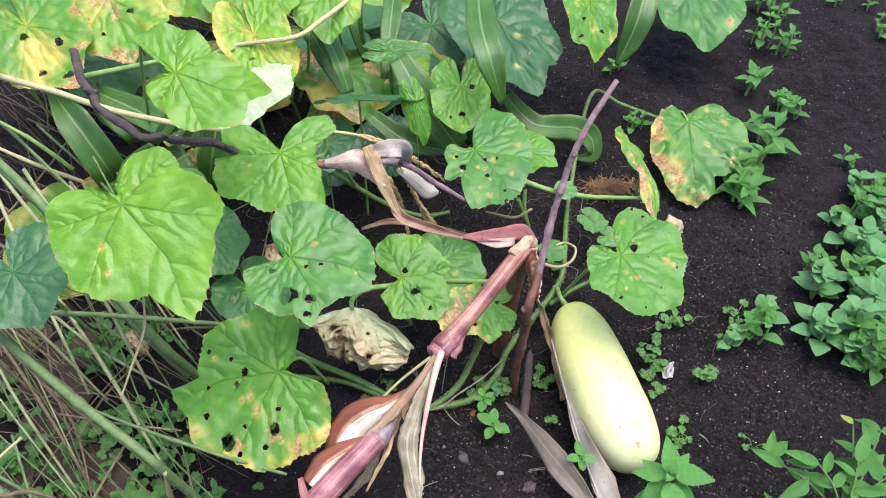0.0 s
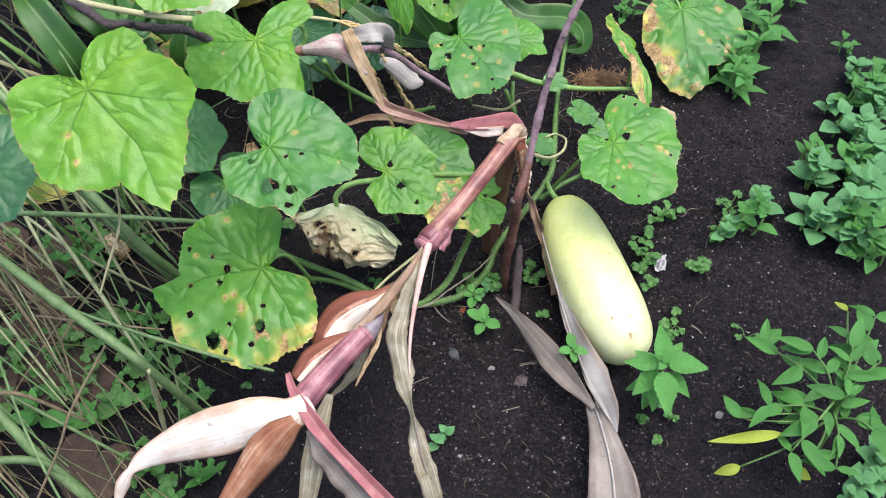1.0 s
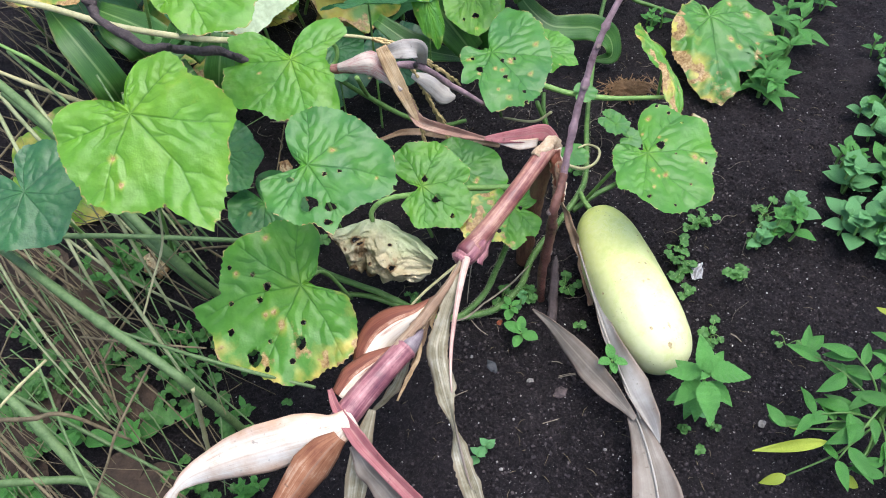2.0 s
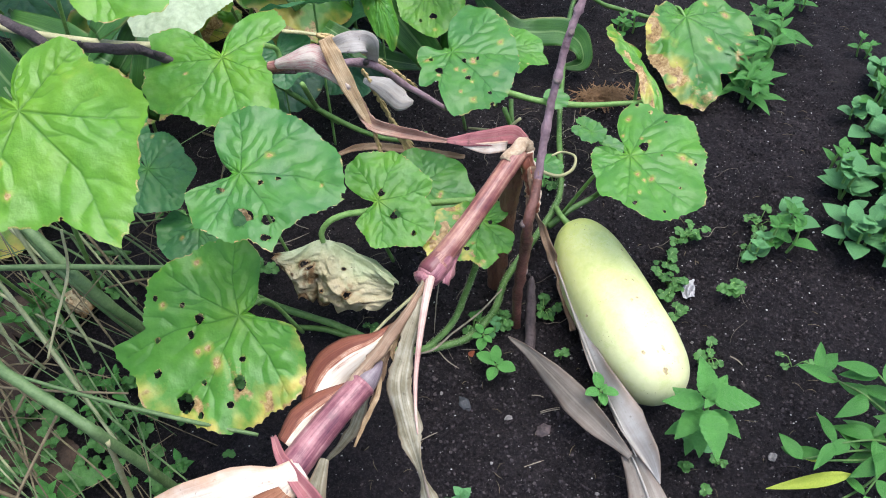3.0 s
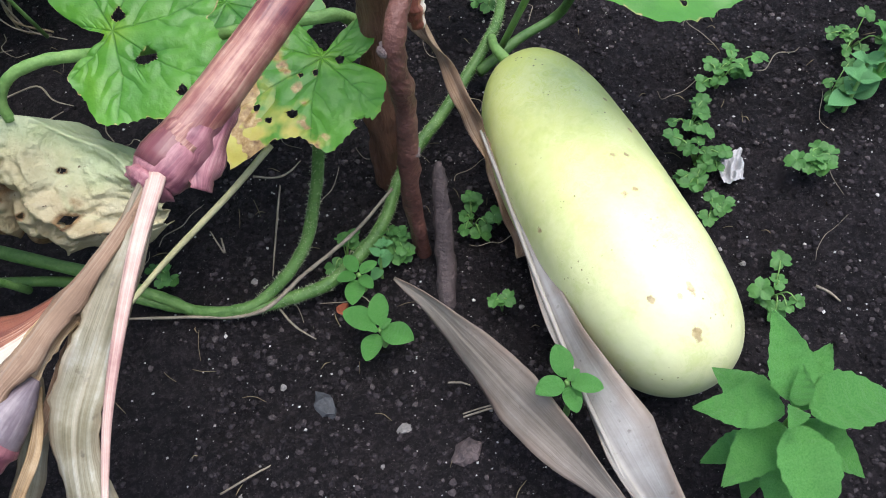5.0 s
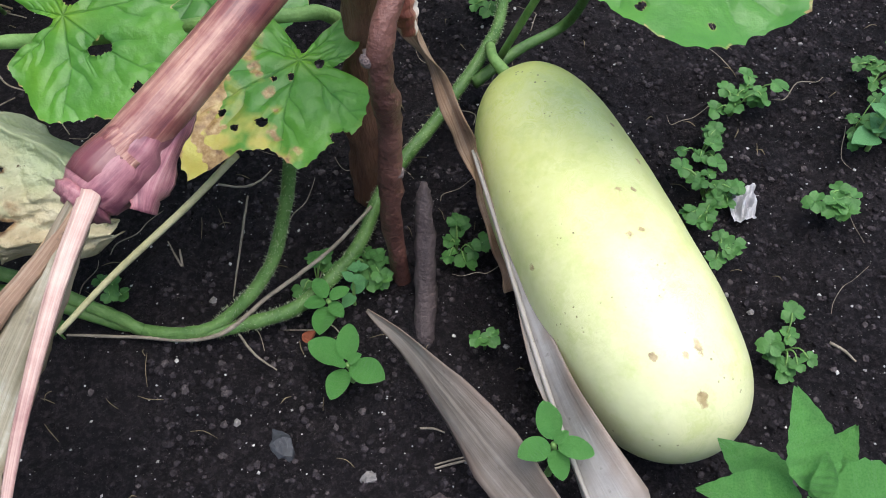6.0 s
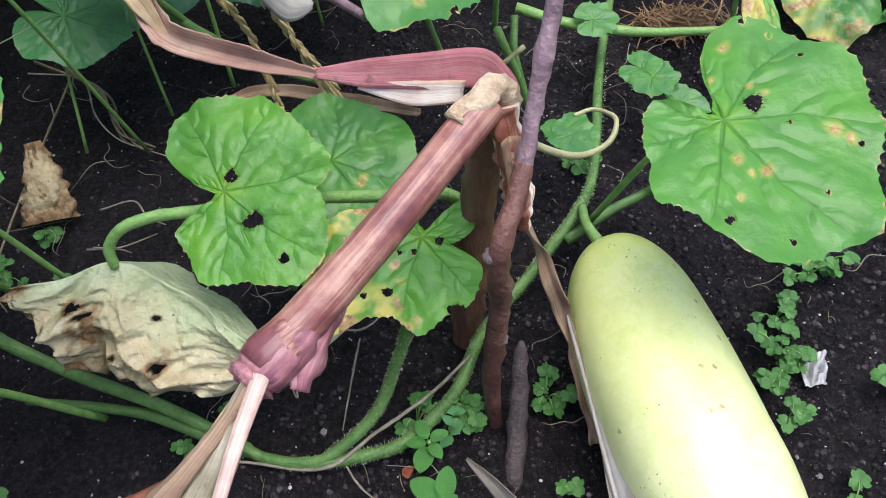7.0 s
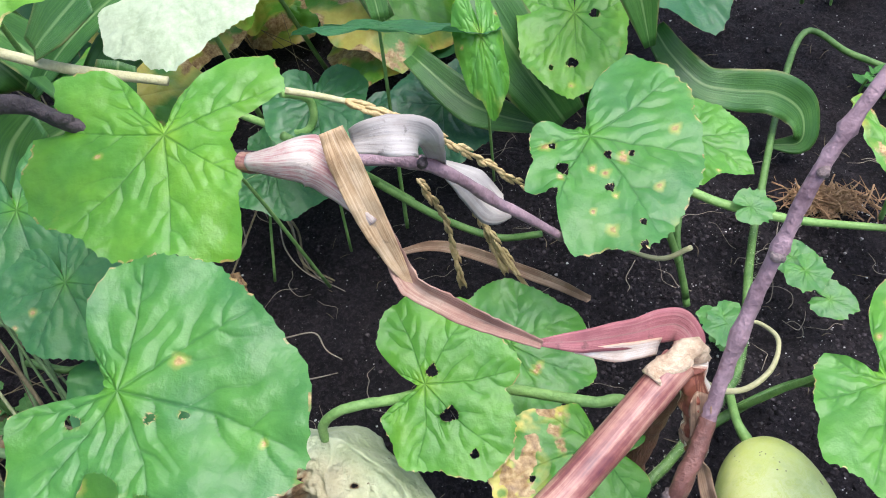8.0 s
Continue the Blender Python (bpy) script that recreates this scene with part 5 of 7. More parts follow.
# ---- dry dead leaves still hanging on the vine ----
def dead_leaf_material():
    n = Nodes("dead_leaf")
    green, brown, _, _ = n.tint()
    a, b = n.noise(40, 5, 0.65), n.noise(160, 4, 0.6)
    col = n.ramp(a, [(0.25, (0.3, 0.22, 0.12)), (0.42, (0.46, 0.37, 0.22)), (0.7, (0.61, 0.53, 0.36))])
    col = n.mix(n.maths("MULTIPLY", green, 0.8), col, n.ramp(a, [(0.3, (0.31, 0.41, 0.21)), (0.7, (0.54, 0.62, 0.42))]))
    col = n.mix(n.grey(n.maths("ADD", brown, n.maths("MULTIPLY", n.maths("SUBTRACT", n.noise(75, 5, 0.65), 0.5), 0.9)), 0.34, 0.6), col, n.ramp(b, [(0.35, (0.12, 0.065, 0.03)), (0.65, (0.33, 0.21, 0.1))]))
    col = n.mix(n.grey(b, 0.67, 0.73), col, (0.09, 0.055, 0.03))
    n.bump(n.maths("ADD", n.maths("MULTIPLY", n.noise(90, 5, 0.6), 1.2), n.maths("MULTIPLY", b, 0.5)), 0.9, 0.005)
    return n.done(col, 0.6, 0.3, 0.15)


DEAD = dead_leaf_material()


def crumpled(points, radii, seed, green=0.6, fold=0.35, flat=0.8, name="leaf", label="", open_side=0.3):
    """A leaf rolled up and crumpled along a line, open underneath."""
    line = smooth_line(points, 16)
    n, m = len(line), 46
    s = np.linspace(0, 1, n)
    rad = np.interp(s, np.linspace(0, 1, len(radii)), radii)
    tang = np.gradient(line, axis=0)
    tang /= np.linalg.norm(tang, axis=1)[:, None]
    side = np.cross(tang, (0, 0, 1))
    side /= np.linalg.norm(side, axis=1)[:, None]
    up = np.cross(side, tang)
    ang = np.linspace(-math.pi * (1 - open_side), math.pi * (1 - open_side), m) + math.pi / 2
    S, A = np.meshgrid(s, ang, indexing="ij")
    wrinkle = fbm(S * 7 + seed, A * 2.2, seed, 3) - 0.5
    ridge = 1 - 2 * np.abs(vnoise(S * 9 + 3 * A + seed, A * 1.7 - 4 * S, seed + 3) - 0.5)
    R = rad[:, None] * (1 + fold * 1.6 * wrinkle + fold * 0.45 * (ridge - 0.5))
    rim = np.abs(A - math.pi / 2) / (math.pi * (1 - open_side))
    R = R * (1 + 0.25 * rim**6 * np.sin(S * 30 + seed))
    P = line[:, None, :] + side[:, None, :] * (R * np.cos(A))[..., None] + up[:, None, :] * (R * np.sin(A) * flat)[..., None]
    g = np.clip(green * (1.1 - rim) + 0.8 * (fbm(S * 3, A, seed + 9, 2) - 0.5), 0, 1)
    b = np.clip((0.36 if green < 0.05 else 0.0) + rim**3 * 0.8 + 0.9 * (ridge < 0.25) + np.abs(S - 0.5) ** 3 * 3, 0, 1)
    idx = np.arange(n * m).reshape(n, m)
    faces = np.stack([idx[:-1, :-1], idx[1:, :-1], idx[1:, 1:], idx[:-1, 1:]], -1).reshape(-1, 4)
    return part(name, mesh_of(name, P.reshape(-1, 3), faces, np.stack([g, b, g, g], -1).reshape(-1, 4)), DEAD, vine, label)



def draped(ridge, hem, back, seed, apex=0.38, label=""):
    """A withered leaf hanging over its stalk: a thin folded sheet from the hem in front over the ridge to the back."""
    R, H, B = (smooth_line(q, 30) for q in (ridge, hem, back))
    n, m = len(R), 110
    s, v = np.linspace(0, 1, n), np.linspace(-0.55, 1.0, m)
    S, V = np.meshgrid(s, v, indexing="ij")
    P = np.where((V >= 0)[..., None], R[:, None] + (H - R)[:, None] * np.clip(V, 0, 1)[..., None], R[:, None] + (B - R)[:, None] * np.clip(-V / 0.55, 0, 1)[..., None])
    out = np.array((-0.15, -0.75, 0.65))
    ragged = 1 + 0.16 * (fbm(S * 8 + seed, S * 0, seed + 12, 3) - 0.5) * np.clip(V * 2, 0, 1)
    P = np.where((V > 0)[..., None], R[:, None] + (P - R[:, None]) * ragged[..., None], P)
    phi = np.arctan2(S - apex, np.abs(V) * 0.6 + 0.05)
    far = np.hypot((S - apex) * 1.4, V)
    warp = fbm(S * 4, V * 4, seed, 3) - 0.5
    folds = 1 - 2 * np.abs(np.sin(phi * 4.2 + 2.2 * warp + 0.6)) ** 0.8
    wrinkle = fbm(S * 9 + seed, V * 7, seed, 4) - 0.5
    creases = 1 - 2 * np.abs(vnoise(S * 11 + 5 * warp, V * 9 + 4 * warp, seed + 21) - 0.5) * 2
    body = np.exp(-(((S - 0.32) / 0.2) ** 2) - ((V - 0.62) / 0.3) ** 2)
    puff = 0.011 * np.sin(np.pi * np.clip(V, 0, 1)) ** 1.5 * np.sin(np.pi * np.clip(S, 0.02, 0.98)) ** 0.6
    lift = puff + 0.0065 * folds * np.clip(far, 0, 0.5) / 0.5 + 0.02 * wrinkle * np.clip(far * 1.6, 0.1, 1) * np.clip(np.abs(V) * 2.5, 0.15, 1) + 0.0035 * creases * np.clip(V, 0, 1) * (0.5 + 1.6 * body)
    lump = fbm(S * 6 + 7, V * 6 + seed, seed + 4, 3)
    lift += 0.02 * body * (lump - 0.4) * 2 - 0.016 * np.exp(-(((S - 0.4 - 0.1 * (V - 0.5)) / 0.035) ** 2)) * np.clip(V * 1.5 - 0.3, 0, 1)
    curl = np.clip((V - 0.84) / 0.16, 0, 1)
    lift += (0.009 * np.sin(S * 31 + 4 * warp) - 0.008) * curl**1.5
    P = P + out * lift[..., None] + np.array((0, 0, 1)) * (0.005 * curl * np.sin(S * 47 + seed))[..., None]
    green = np.clip(0.95 - 1.5 * np.clip(V, 0, 1) * (1.15 - 0.5 * S) + 0.8 * (fbm(S * 4, V * 4, seed + 9, 3) - 0.5), 0, 1)
    green = np.where(V < 0, 0.95, green)
    veins = np.exp(-((np.sin(phi * 4.0 + 1.1 * warp) / 0.12) ** 2)) * (far > 0.03)
    green = np.maximum(green, 0.7 * veins * np.clip(1.1 - V, 0, 1))
    hollow = np.exp(-(((S - 0.37) / 0.05) ** 2) - ((V - 0.55) / 0.25) ** 2) + 0.8 * np.exp(-(((S - 0.72) / 0.05) ** 2) - ((V - 0.5) / 0.12) ** 2)
    hem = np.clip((V - 0.8) / 0.2, 0, 1) * np.clip(3 * (fbm(S * 6, V * 3, seed + 2, 3) - 0.35), 0, 1)
    dead = np.clip(0.95 * hem + np.clip(0.13 - S, 0, 1) * 6 + 0.75 * hollow + 0.5 * body * np.clip(0.5 - creases, 0, 1), 0, 1) * (1 - 0.4 * veins)
    idx = np.arange(n * m).reshape(n, m)
    faces = np.stack([idx[:-1, :-1], idx[1:, :-1], idx[1:, 1:], idx[:-1, 1:]], -1).reshape(-1, 4)
    gone = np.zeros_like(S)
    for hs, hv, hr in [(0.3, 0.33, 0.045), (0.72, 0.6, 0.034), (0.62, 0.28, 0.022), (0.24, 0.5, 0.022), (0.85, 0.8, 0.025), (0.36, 0.42, 0.026), (0.5, 0.72, 0.02), (0.33, 0.78, 0.022)]:
        rim = np.hypot((S - hs) * 1.3, V - hv) / hr
        dead = np.maximum(dead, 0.85 * np.exp(-((rim / 1.9) ** 2)))
        gone = np.maximum(gone, np.hypot((S - hs) * 1.3, V - hv) * (1 + 0.5 * wrinkle) < hr)
    g = gone.ravel()
    faces = faces[g[faces].sum(1) < 2.5]
    ob = part("leaf", mesh_of("leaf", P.reshape(-1, 3), faces, np.stack([green, dead, veins, green], -1).reshape(-1, 4)), DEAD, vine, label)
    mod = ob.modifiers.new("thickness", "SOLIDIFY")
    mod.thickness, mod.offset = 0.0005, 0


draped([(-0.114, 0.468, 0.149), (-0.095, 0.481, 0.137), (-0.065, 0.492, 0.14), (-0.041, 0.489, 0.122), (-0.018, 0.48, 0.114), (0.008, 0.461, 0.104)],
       [(-0.113, 0.468, 0.141), (-0.097, 0.45, 0.112), (-0.085, 0.443, 0.094), (-0.065, 0.44, 0.085), (-0.037, 0.44, 0.078), (0.0, 0.45, 0.074)],
       [(-0.11, 0.476, 0.135), (-0.095, 0.505, 0.11), (-0.06, 0.515, 0.105), (-0.035, 0.508, 0.095), (-0.01, 0.492, 0.09), (0.01, 0.466, 0.088)], 5, label="withered pale green and brown drooping leaf")
crumpled([(-0.207, 0.664, 0.05), (-0.2, 0.644, 0.03), (-0.194, 0.62, 0.01)], [0.005, 0.0145, 0.018], 8, 0.0, 0.5, 0.5, label="shrivelled brown dead leaf")
crumpled([(-0.375, 0.515, 0.03), (-0.361, 0.506, 0.035), (-0.345, 0.495, 0.025)], [0.008, 0.015, 0.01], 17, 0.0, 0.5, 0.6, label="shrivelled brown dead leaf")
DEAD_DARK = plain_plant("rotten_leaf", (0.02, 0.012, 0.008), (0.075, 0.045, 0.028), 0.7, 0.05, 70, relief=0.9)
for k, (x, y, r, turn) in enumerate([(-0.46, 0.42, 0.06, 20), (-0.41, 0.36, 0.065, 200), (-0.37, 0.31, 0.05, 80), (-0.5, 0.3, 0.07, 300), (-0.44, 0.48, 0.055, 140), (-0.33, 0.22, 0.05, 250), (-0.55, 0.5, 0.07, 30), (-0.48, 0.2, 0.06, 100)]):
    leaf((x, y, 0.012), (math.cos(radians(turn)), math.sin(radians(turn)), 0.02), (0.1, -0.15, 1), r, None, 300 + k, None, tone=0.6, yellow=1.2, brown=3.5, crumple=0.12, spots=0, rings=20, cols=90, material=DEAD_DARK, label="brown dead leaf lying under the grass")
def fibre_clump(centre, spread, count, seed):
    """A flat mat of short tangled dead fibres."""
    rnd = random.Random(seed)
    pieces = []
    for _ in range(count):
        p = np.array([c + rnd.gauss(0, 0.42) * w for c, w in zip(centre, spread)])
        p[2] = max(0.004, p[2])
        d = np.array((rnd.uniform(-1, 1), rnd.uniform(-1, 1), rnd.uniform(-0.4, 0.4)))
        d *= rnd.uniform(0.006, 0.016) / np.linalg.norm(d)
        bend = np.array((-d[1], d[0], rnd.uniform(-0.3, 0.5) * 0.01)) * rnd.uniform(-0.5, 0.5)
        r = rnd.uniform(0.0003, 0.0009)
        pieces.append(tube_data([p - d, p + bend, p + d], [r, r, r * 0.5], 4, 3))
    return joined(pieces)


v, f = fibre_clump((0.296, 0.83, 0.012), (0.042, 0.016, 0.01), 420, 3)
part("fibre_mat", mesh_of("fibre_mat", v, f), plain_plant("dead_fibre", (0.16, 0.085, 0.04), (0.42, 0.26, 0.14), 0.8, 0.0, 120), vine, "matted brown dead leaf fibres")
crumpled([(0.009, 1.081, 0.06), (0.033, 1.08, 0.06), (0.055, 1.078, 0.05)], [0.012, 0.02, 0.014], 14, 0.0, 0.4, 0.8, label="brown dead leaf")
crumpled([(0.373, 0.754, 0.03), (0.387, 0.747, 0.02), (0.392, 0.739, 0.01)], [0.006, 0.012, 0.006], 15, 0.1, 0.5, 0.6, label="brown dead leaf tip")

# ---- green corn leaves behind ----
young = thing("corn_plant", "green corn plant with long arching leaves behind the vine", "corn plant", (0.08, 0.95, 0))
G = (0, -0.5, 0.85)
for pts, wid, nor, kw in [
    ([(0.079, 0.958, 0.3), (0.084, 0.852, 0.3), (0.099, 0.794, 0.28), (0.117, 0.78, 0.22)], [0.016, 0.021, 0.02, 0.004], [G], {"fold": 0.15}),
    ([(0.128, 0.93, 0.115), (0.146, 0.912, 0.1), (0.174, 0.894, 0.085), (0.206, 0.895, 0.078), (0.241, 0.903, 0.07), (0.268, 0.9, 0.052), (0.272, 0.886, 0.028), (0.245, 0.885, 0.022)], [0.01, 0.015, 0.016, 0.019, 0.02, 0.018, 0.012, 0.003], [(0, -0.3, 0.95), (0.1, -0.75, 0.65), (0.6, -0.6, 0.5)], {"fold": 0.2, "wave": 0.12}),
    ([(-0.05, 1.092, 0.2), (-0.053, 1, 0.18), (-0.058, 0.926, 0.14)], [0.015, 0.015, 0.006], [G], {"fold": 0.2}),
    ([(-0.18, 0.981, 0.2), (-0.148, 0.939, 0.17), (-0.113, 0.902, 0.13)], [0.014, 0.015, 0.01], [G], {"fold": 0.2}),
    ([(0.354, 1.107, 0.2), (0.34, 1.058, 0.17), (0.326, 1.038, 0.13), (0.312, 1.025, 0.1)], [0.022, 0.024, 0.018, 0.003], [(0.3, -0.5, 0.8)], {"fold": 0.35}),
    ([(-0.03, 0.87, 0.225), (-0.004, 0.835, 0.2), (0.025, 0.817, 0.16), (0.058, 0.82, 0.1)], [0.014, 0.024, 0.028, 0.02], [G], {"fold": 0.2}),
    ([(-0.24, 0.8, 0.26), (-0.283, 0.77, 0.245), (-0.318, 0.742, 0.222), (-0.35, 0.72, 0.19)], [0.008, 0.013, 0.013, 0.006], [(0.3, -0.5, 0.8)], {"fold": 0.45}),
    ([(-0.22, 0.82, 0.235), (-0.254, 0.784, 0.222), (-0.285, 0.752, 0.206), (-0.31, 0.73, 0.18)], [0.014, 0.02, 0.02, 0.012], [(0.2, -0.5, 0.8)], {"fold": 0.3}),
    ([(-0.31, 0.72, 0.17), (-0.355, 0.69, 0.155), (-0.4, 0.66, 0.13)], [0.018, 0.028, 0.024], [(0.1, -0.5, 0.8)], {"fold": 0.15}),
    ([(-0.077, 0.847, 0.14), (-0.017, 0.81, 0.12), (0.049, 0.83, 0.08)], [0.01, 0.018, 0.006], [G], {"fold": 0.3}),
    ([(-0.488, 0.763, 0.24), (-0.446, 0.714, 0.23), (-0.412, 0.687, 0.18), (-0.414, 0.703, 0.12)], [0.006, 0.022, 0.024, 0.02], [(0.2, -0.5, 0.8)], {"fold": 0.35}),
    ([(-0.435, 0.783, 0.22), (-0.372, 0.756, 0.21), (-0.312, 0.719, 0.2)], [0.012, 0.02, 0.014], [(0, -0.4, 0.9)], {"fold": 0.25}),
    ([(-0.254, 0.71, 0.24), (-0.264, 0.688, 0.2), (-0.28, 0.689, 0.14)], [0.014, 0.02, 0.012], [(0.3, -0.6, 0.7)], {"fold": 0.4}),
    ([(-0.147, 0.954, 0.2), (-0.119, 0.888, 0.2), (-0.103, 0.855, 0.17)], [0.012, 0.013, 0.008], [(0.4, -0.5, 0.8)], {"fold": 0.4}),
    ([(-0.1, 1.059, 0.22), (-0.101, 0.984, 0.2), (-0.086, 0.953, 0.15)], [0.012, 0.014, 0.006], [(-0.4, -0.5, 0.8)], {"fold": 0.4}),
    ([(-0.023, 0.929, 0.16), (0.022, 0.872, 0.16), (0.068, 0.901, 0.12)], [0.006, 0.015, 0.005], [G], {"fold": 0.3}),
    ([(-0.457, 0.824, 0.2), (-0.417, 0.766, 0.2), (-0.381, 0.749, 0.17), (-0.388, 0.77, 0.1)], [0.006, 0.017, 0.018, 0.012], [(-0.2, -0.5, 0.8)], {"fold": 0.3}),
    ([(-0.303, 0.694, 0.26), (-0.28, 0.701, 0.28), (-0.255, 0.713, 0.3)], [0.01, 0.02, 0.022], [G], {"fold": 0.3}),
    ([(-0.374, 0.66, 0.14), (-0.36, 0.682, 0.17), (-0.331, 0.691, 0.2)], [0.03, 0.03, 0.02], [(0.2, -0.7, 0.7)], {"fold": 0.2}),
]:
    blade("leaf", pts, wid, nor, CORN_BLADE, young, steps=7, **kw)
tube("stem", [(0.08, 0.95, -0.01), (0.085, 0.93, 0.15), (0.08, 0.96, 0.3)], [0.01, 0.009, 0.006], CORN_GREEN, young)

# ---- dry bits on the broken corn: crumpled blade, brown strip, tassel ----
PINK_BROWN = dry_blade("dry_blade_pink_brown", [(0.2, (0.14, 0.06, 0.05)), (0.5, (0.3, 0.17, 0.13)), (0.8, (0.5, 0.38, 0.29))], 0.12, 0.55)
PINK_CREAM = dry_blade("dry_blade_pink_cream", [(0.25, (0.3, 0.09, 0.11)), (0.42, (0.45, 0.25, 0.23)), (0.55, (0.54, 0.45, 0.39)), (0.8, (0.64, 0.59, 0.52))], 0.25, 0.55, 420)
PALE_BLADE = dry_blade("dry_blade_pale", [(0.2, (0.26, 0.22, 0.195)), (0.5, (0.43, 0.395, 0.365)), (0.8, (0.6, 0.57, 0.535))], 0.3, 0.5, 150)
blade("dry_leaf", [(-0.036, 0.553, 0.325), (-0.024, 0.545, 0.306), (-0.015, 0.538, 0.283), (-0.004, 0.53, 0.266), (0.018, 0.519, 0.265), (0.043, 0.508, 0.267), (0.068, 0.5, 0.267)], [0.004, 0.0055, 0.0062, 0.0075, 0.007, 0.0055, 0.0025], [(0.5, -0.6, 0.6), (0.2, -0.7, 0.6), (0, -0.6, 0.8)], PINK_BROWN, corn, "dry brown and pink leaf trough", fold=0.9, wave=0.3, waves=4, steps=10, tear=0.15)
blade("dry_leaf", [(-0.088, 0.552, 0.325), (-0.071, 0.547, 0.332), (-0.052, 0.546, 0.335), (-0.037, 0.544, 0.325), (-0.02, 0.536, 0.306)], [0.004, 0.008, 0.0135, 0.011, 0.003], [(-0.2, -0.7, 0.6), (0.3, -0.7, 0.6)], PINK_CREAM, corn, "cream and pink striped dry sheath", fold=-0.3, curl=-0.35, steps=10, cols=13)
blade("dry_leaf", [(-0.04, 0.557, 0.348), (-0.033, 0.548, 0.335), (-0.022, 0.538, 0.308), (-0.012, 0.532, 0.283), (-0.003, 0.528, 0.262)], [0.006, 0.008, 0.0075, 0.005, 0.001], [(0.3, -0.7, 0.6)], TAN_BLADE, corn, "golden-brown dry leaf strip", fold=0.2, wave=0.2)
blade("dry_leaf", [(-0.037, 0.572, 0.325), (-0.017, 0.573, 0.33), (-0.003, 0.586, 0.315), (0, 0.603, 0.28)], [0.006, 0.011, 0.01, 0.004], [(-0.1, -0.6, 0.7)], PALE_BLADE, corn, "pale grey crumpled dry leaf", fold=0.25, wave=0.35, waves=2)
blade("dry_leaf", [(-0.019, 0.672, 0.2), (0.004, 0.657, 0.2), (0.021, 0.645, 0.19), (0.035, 0.641, 0.19)], [0.004, 0.012, 0.012, 0.002], [(-0.2, -0.5, 0.8)], PALE_BLADE, corn, "pale grey dry leaf tip", fold=-0.2, curl=-0.2)
blade("dry_leaf", [(-0.078, 0.698, 0.05), (-0.029, 0.705, 0.06), (0.053, 0.669, 0.08), (0.092, 0.64, 0.1)], [0.002, 0.005, 0.005, 0.003], [G], BROWN_BLADE, corn, fold=0.5, wave=0.3)


def tassel_spike(points, seed):
    """A dry corn tassel branch: a thin stem set with small scales."""
    rnd = random.Random(seed)
    line = smooth_line(points, 14)
    pieces = [tube_data(points, [0.0012, 0.0012], 6, 8)]
    for i in range(0, len(line) - 1):
        d = line[i + 1] - line[i]
        d /= np.linalg.norm(d)
        for k in range(2):
            off = np.array([rnd.uniform(-1, 1) for _ in range(3)])
            off -= d * (off @ d)
            off *= 0.0022 / (np.linalg.norm(off) + 1e-9)
            pieces.append(tube_data([line[i] + off * 0.6, line[i] + off * 1.1 + d * 0.0045, line[i] + off * 1.3 + d * 0.0095], [0.0007, 0.0014, 0.0003], 6, 2))
    return joined(pieces)


TASSEL = plain_plant("tassel_gold", (0.36, 0.25, 0.1), (0.58, 0.45, 0.23), 0.6, 0.0, 150)
for k, pts in enumerate([[(-0.057, 0.625, 0.3), (-0.029, 0.624, 0.29), (-0.002, 0.645, 0.25), (0.04, 0.675, 0.18)], [(-0.018, 0.664, 0.22), (0.009, 0.684, 0.12), (0.056, 0.661, 0.05)], [(-0.03, 0.656, 0.2), (-0.016, 0.666, 0.14), (-0.006, 0.655, 0.08)], [(-0.006, 0.688, 0.16), (0.013, 0.684, 0.1), (0.023, 0.677, 0.08)]]):
    v, f = tassel_spike(pts, k)
    part("tassel_branch", mesh_of("tassel_branch", v, f), TASSEL, corn, "golden dry tassel branch")
tube("tassel_stem", [(-0.089, 0.62, 0.31), (-0.072, 0.623, 0.305), (-0.057, 0.625, 0.3)], [0.0022, 0.002, 0.0018], TENDRIL, corn, sides=8)
# torn fibres and pale core at the fold
tube("pith", [(0.126, 0.509, 0.226), (0.139, 0.524, 0.233), (0.148, 0.53, 0.226), (0.15, 0.525, 0.21)], [0.0072, 0.0072, 0.0062, 0.005], plain_plant("pith_cream", (0.32, 0.2, 0.11), (0.7, 0.56, 0.4), 0.7, 0.1, 90, relief=0.8), corn, "cream torn core", sides=14, bumps=0.4)
round_stalk("sheath", [(0.146, 0.524, 0.222), (0.152, 0.512, 0.2), (0.155, 0.5, 0.18), (0.157, 0.495, 0.165)], [0.008, 0.0085, 0.007, 0.003], HUSK_STRIPED, "torn cream and brown sheath", bumps=0.3)
round_stalk("stem", [(-0.095, 0.562, 0.314), (-0.089, 0.56, 0.316), (-0.079, 0.557, 0.32), (-0.064, 0.555, 0.32)], [0.0052, 0.0056, 0.0056, 0.005], STALK_RED, "reddish-brown end of the broken stalk")
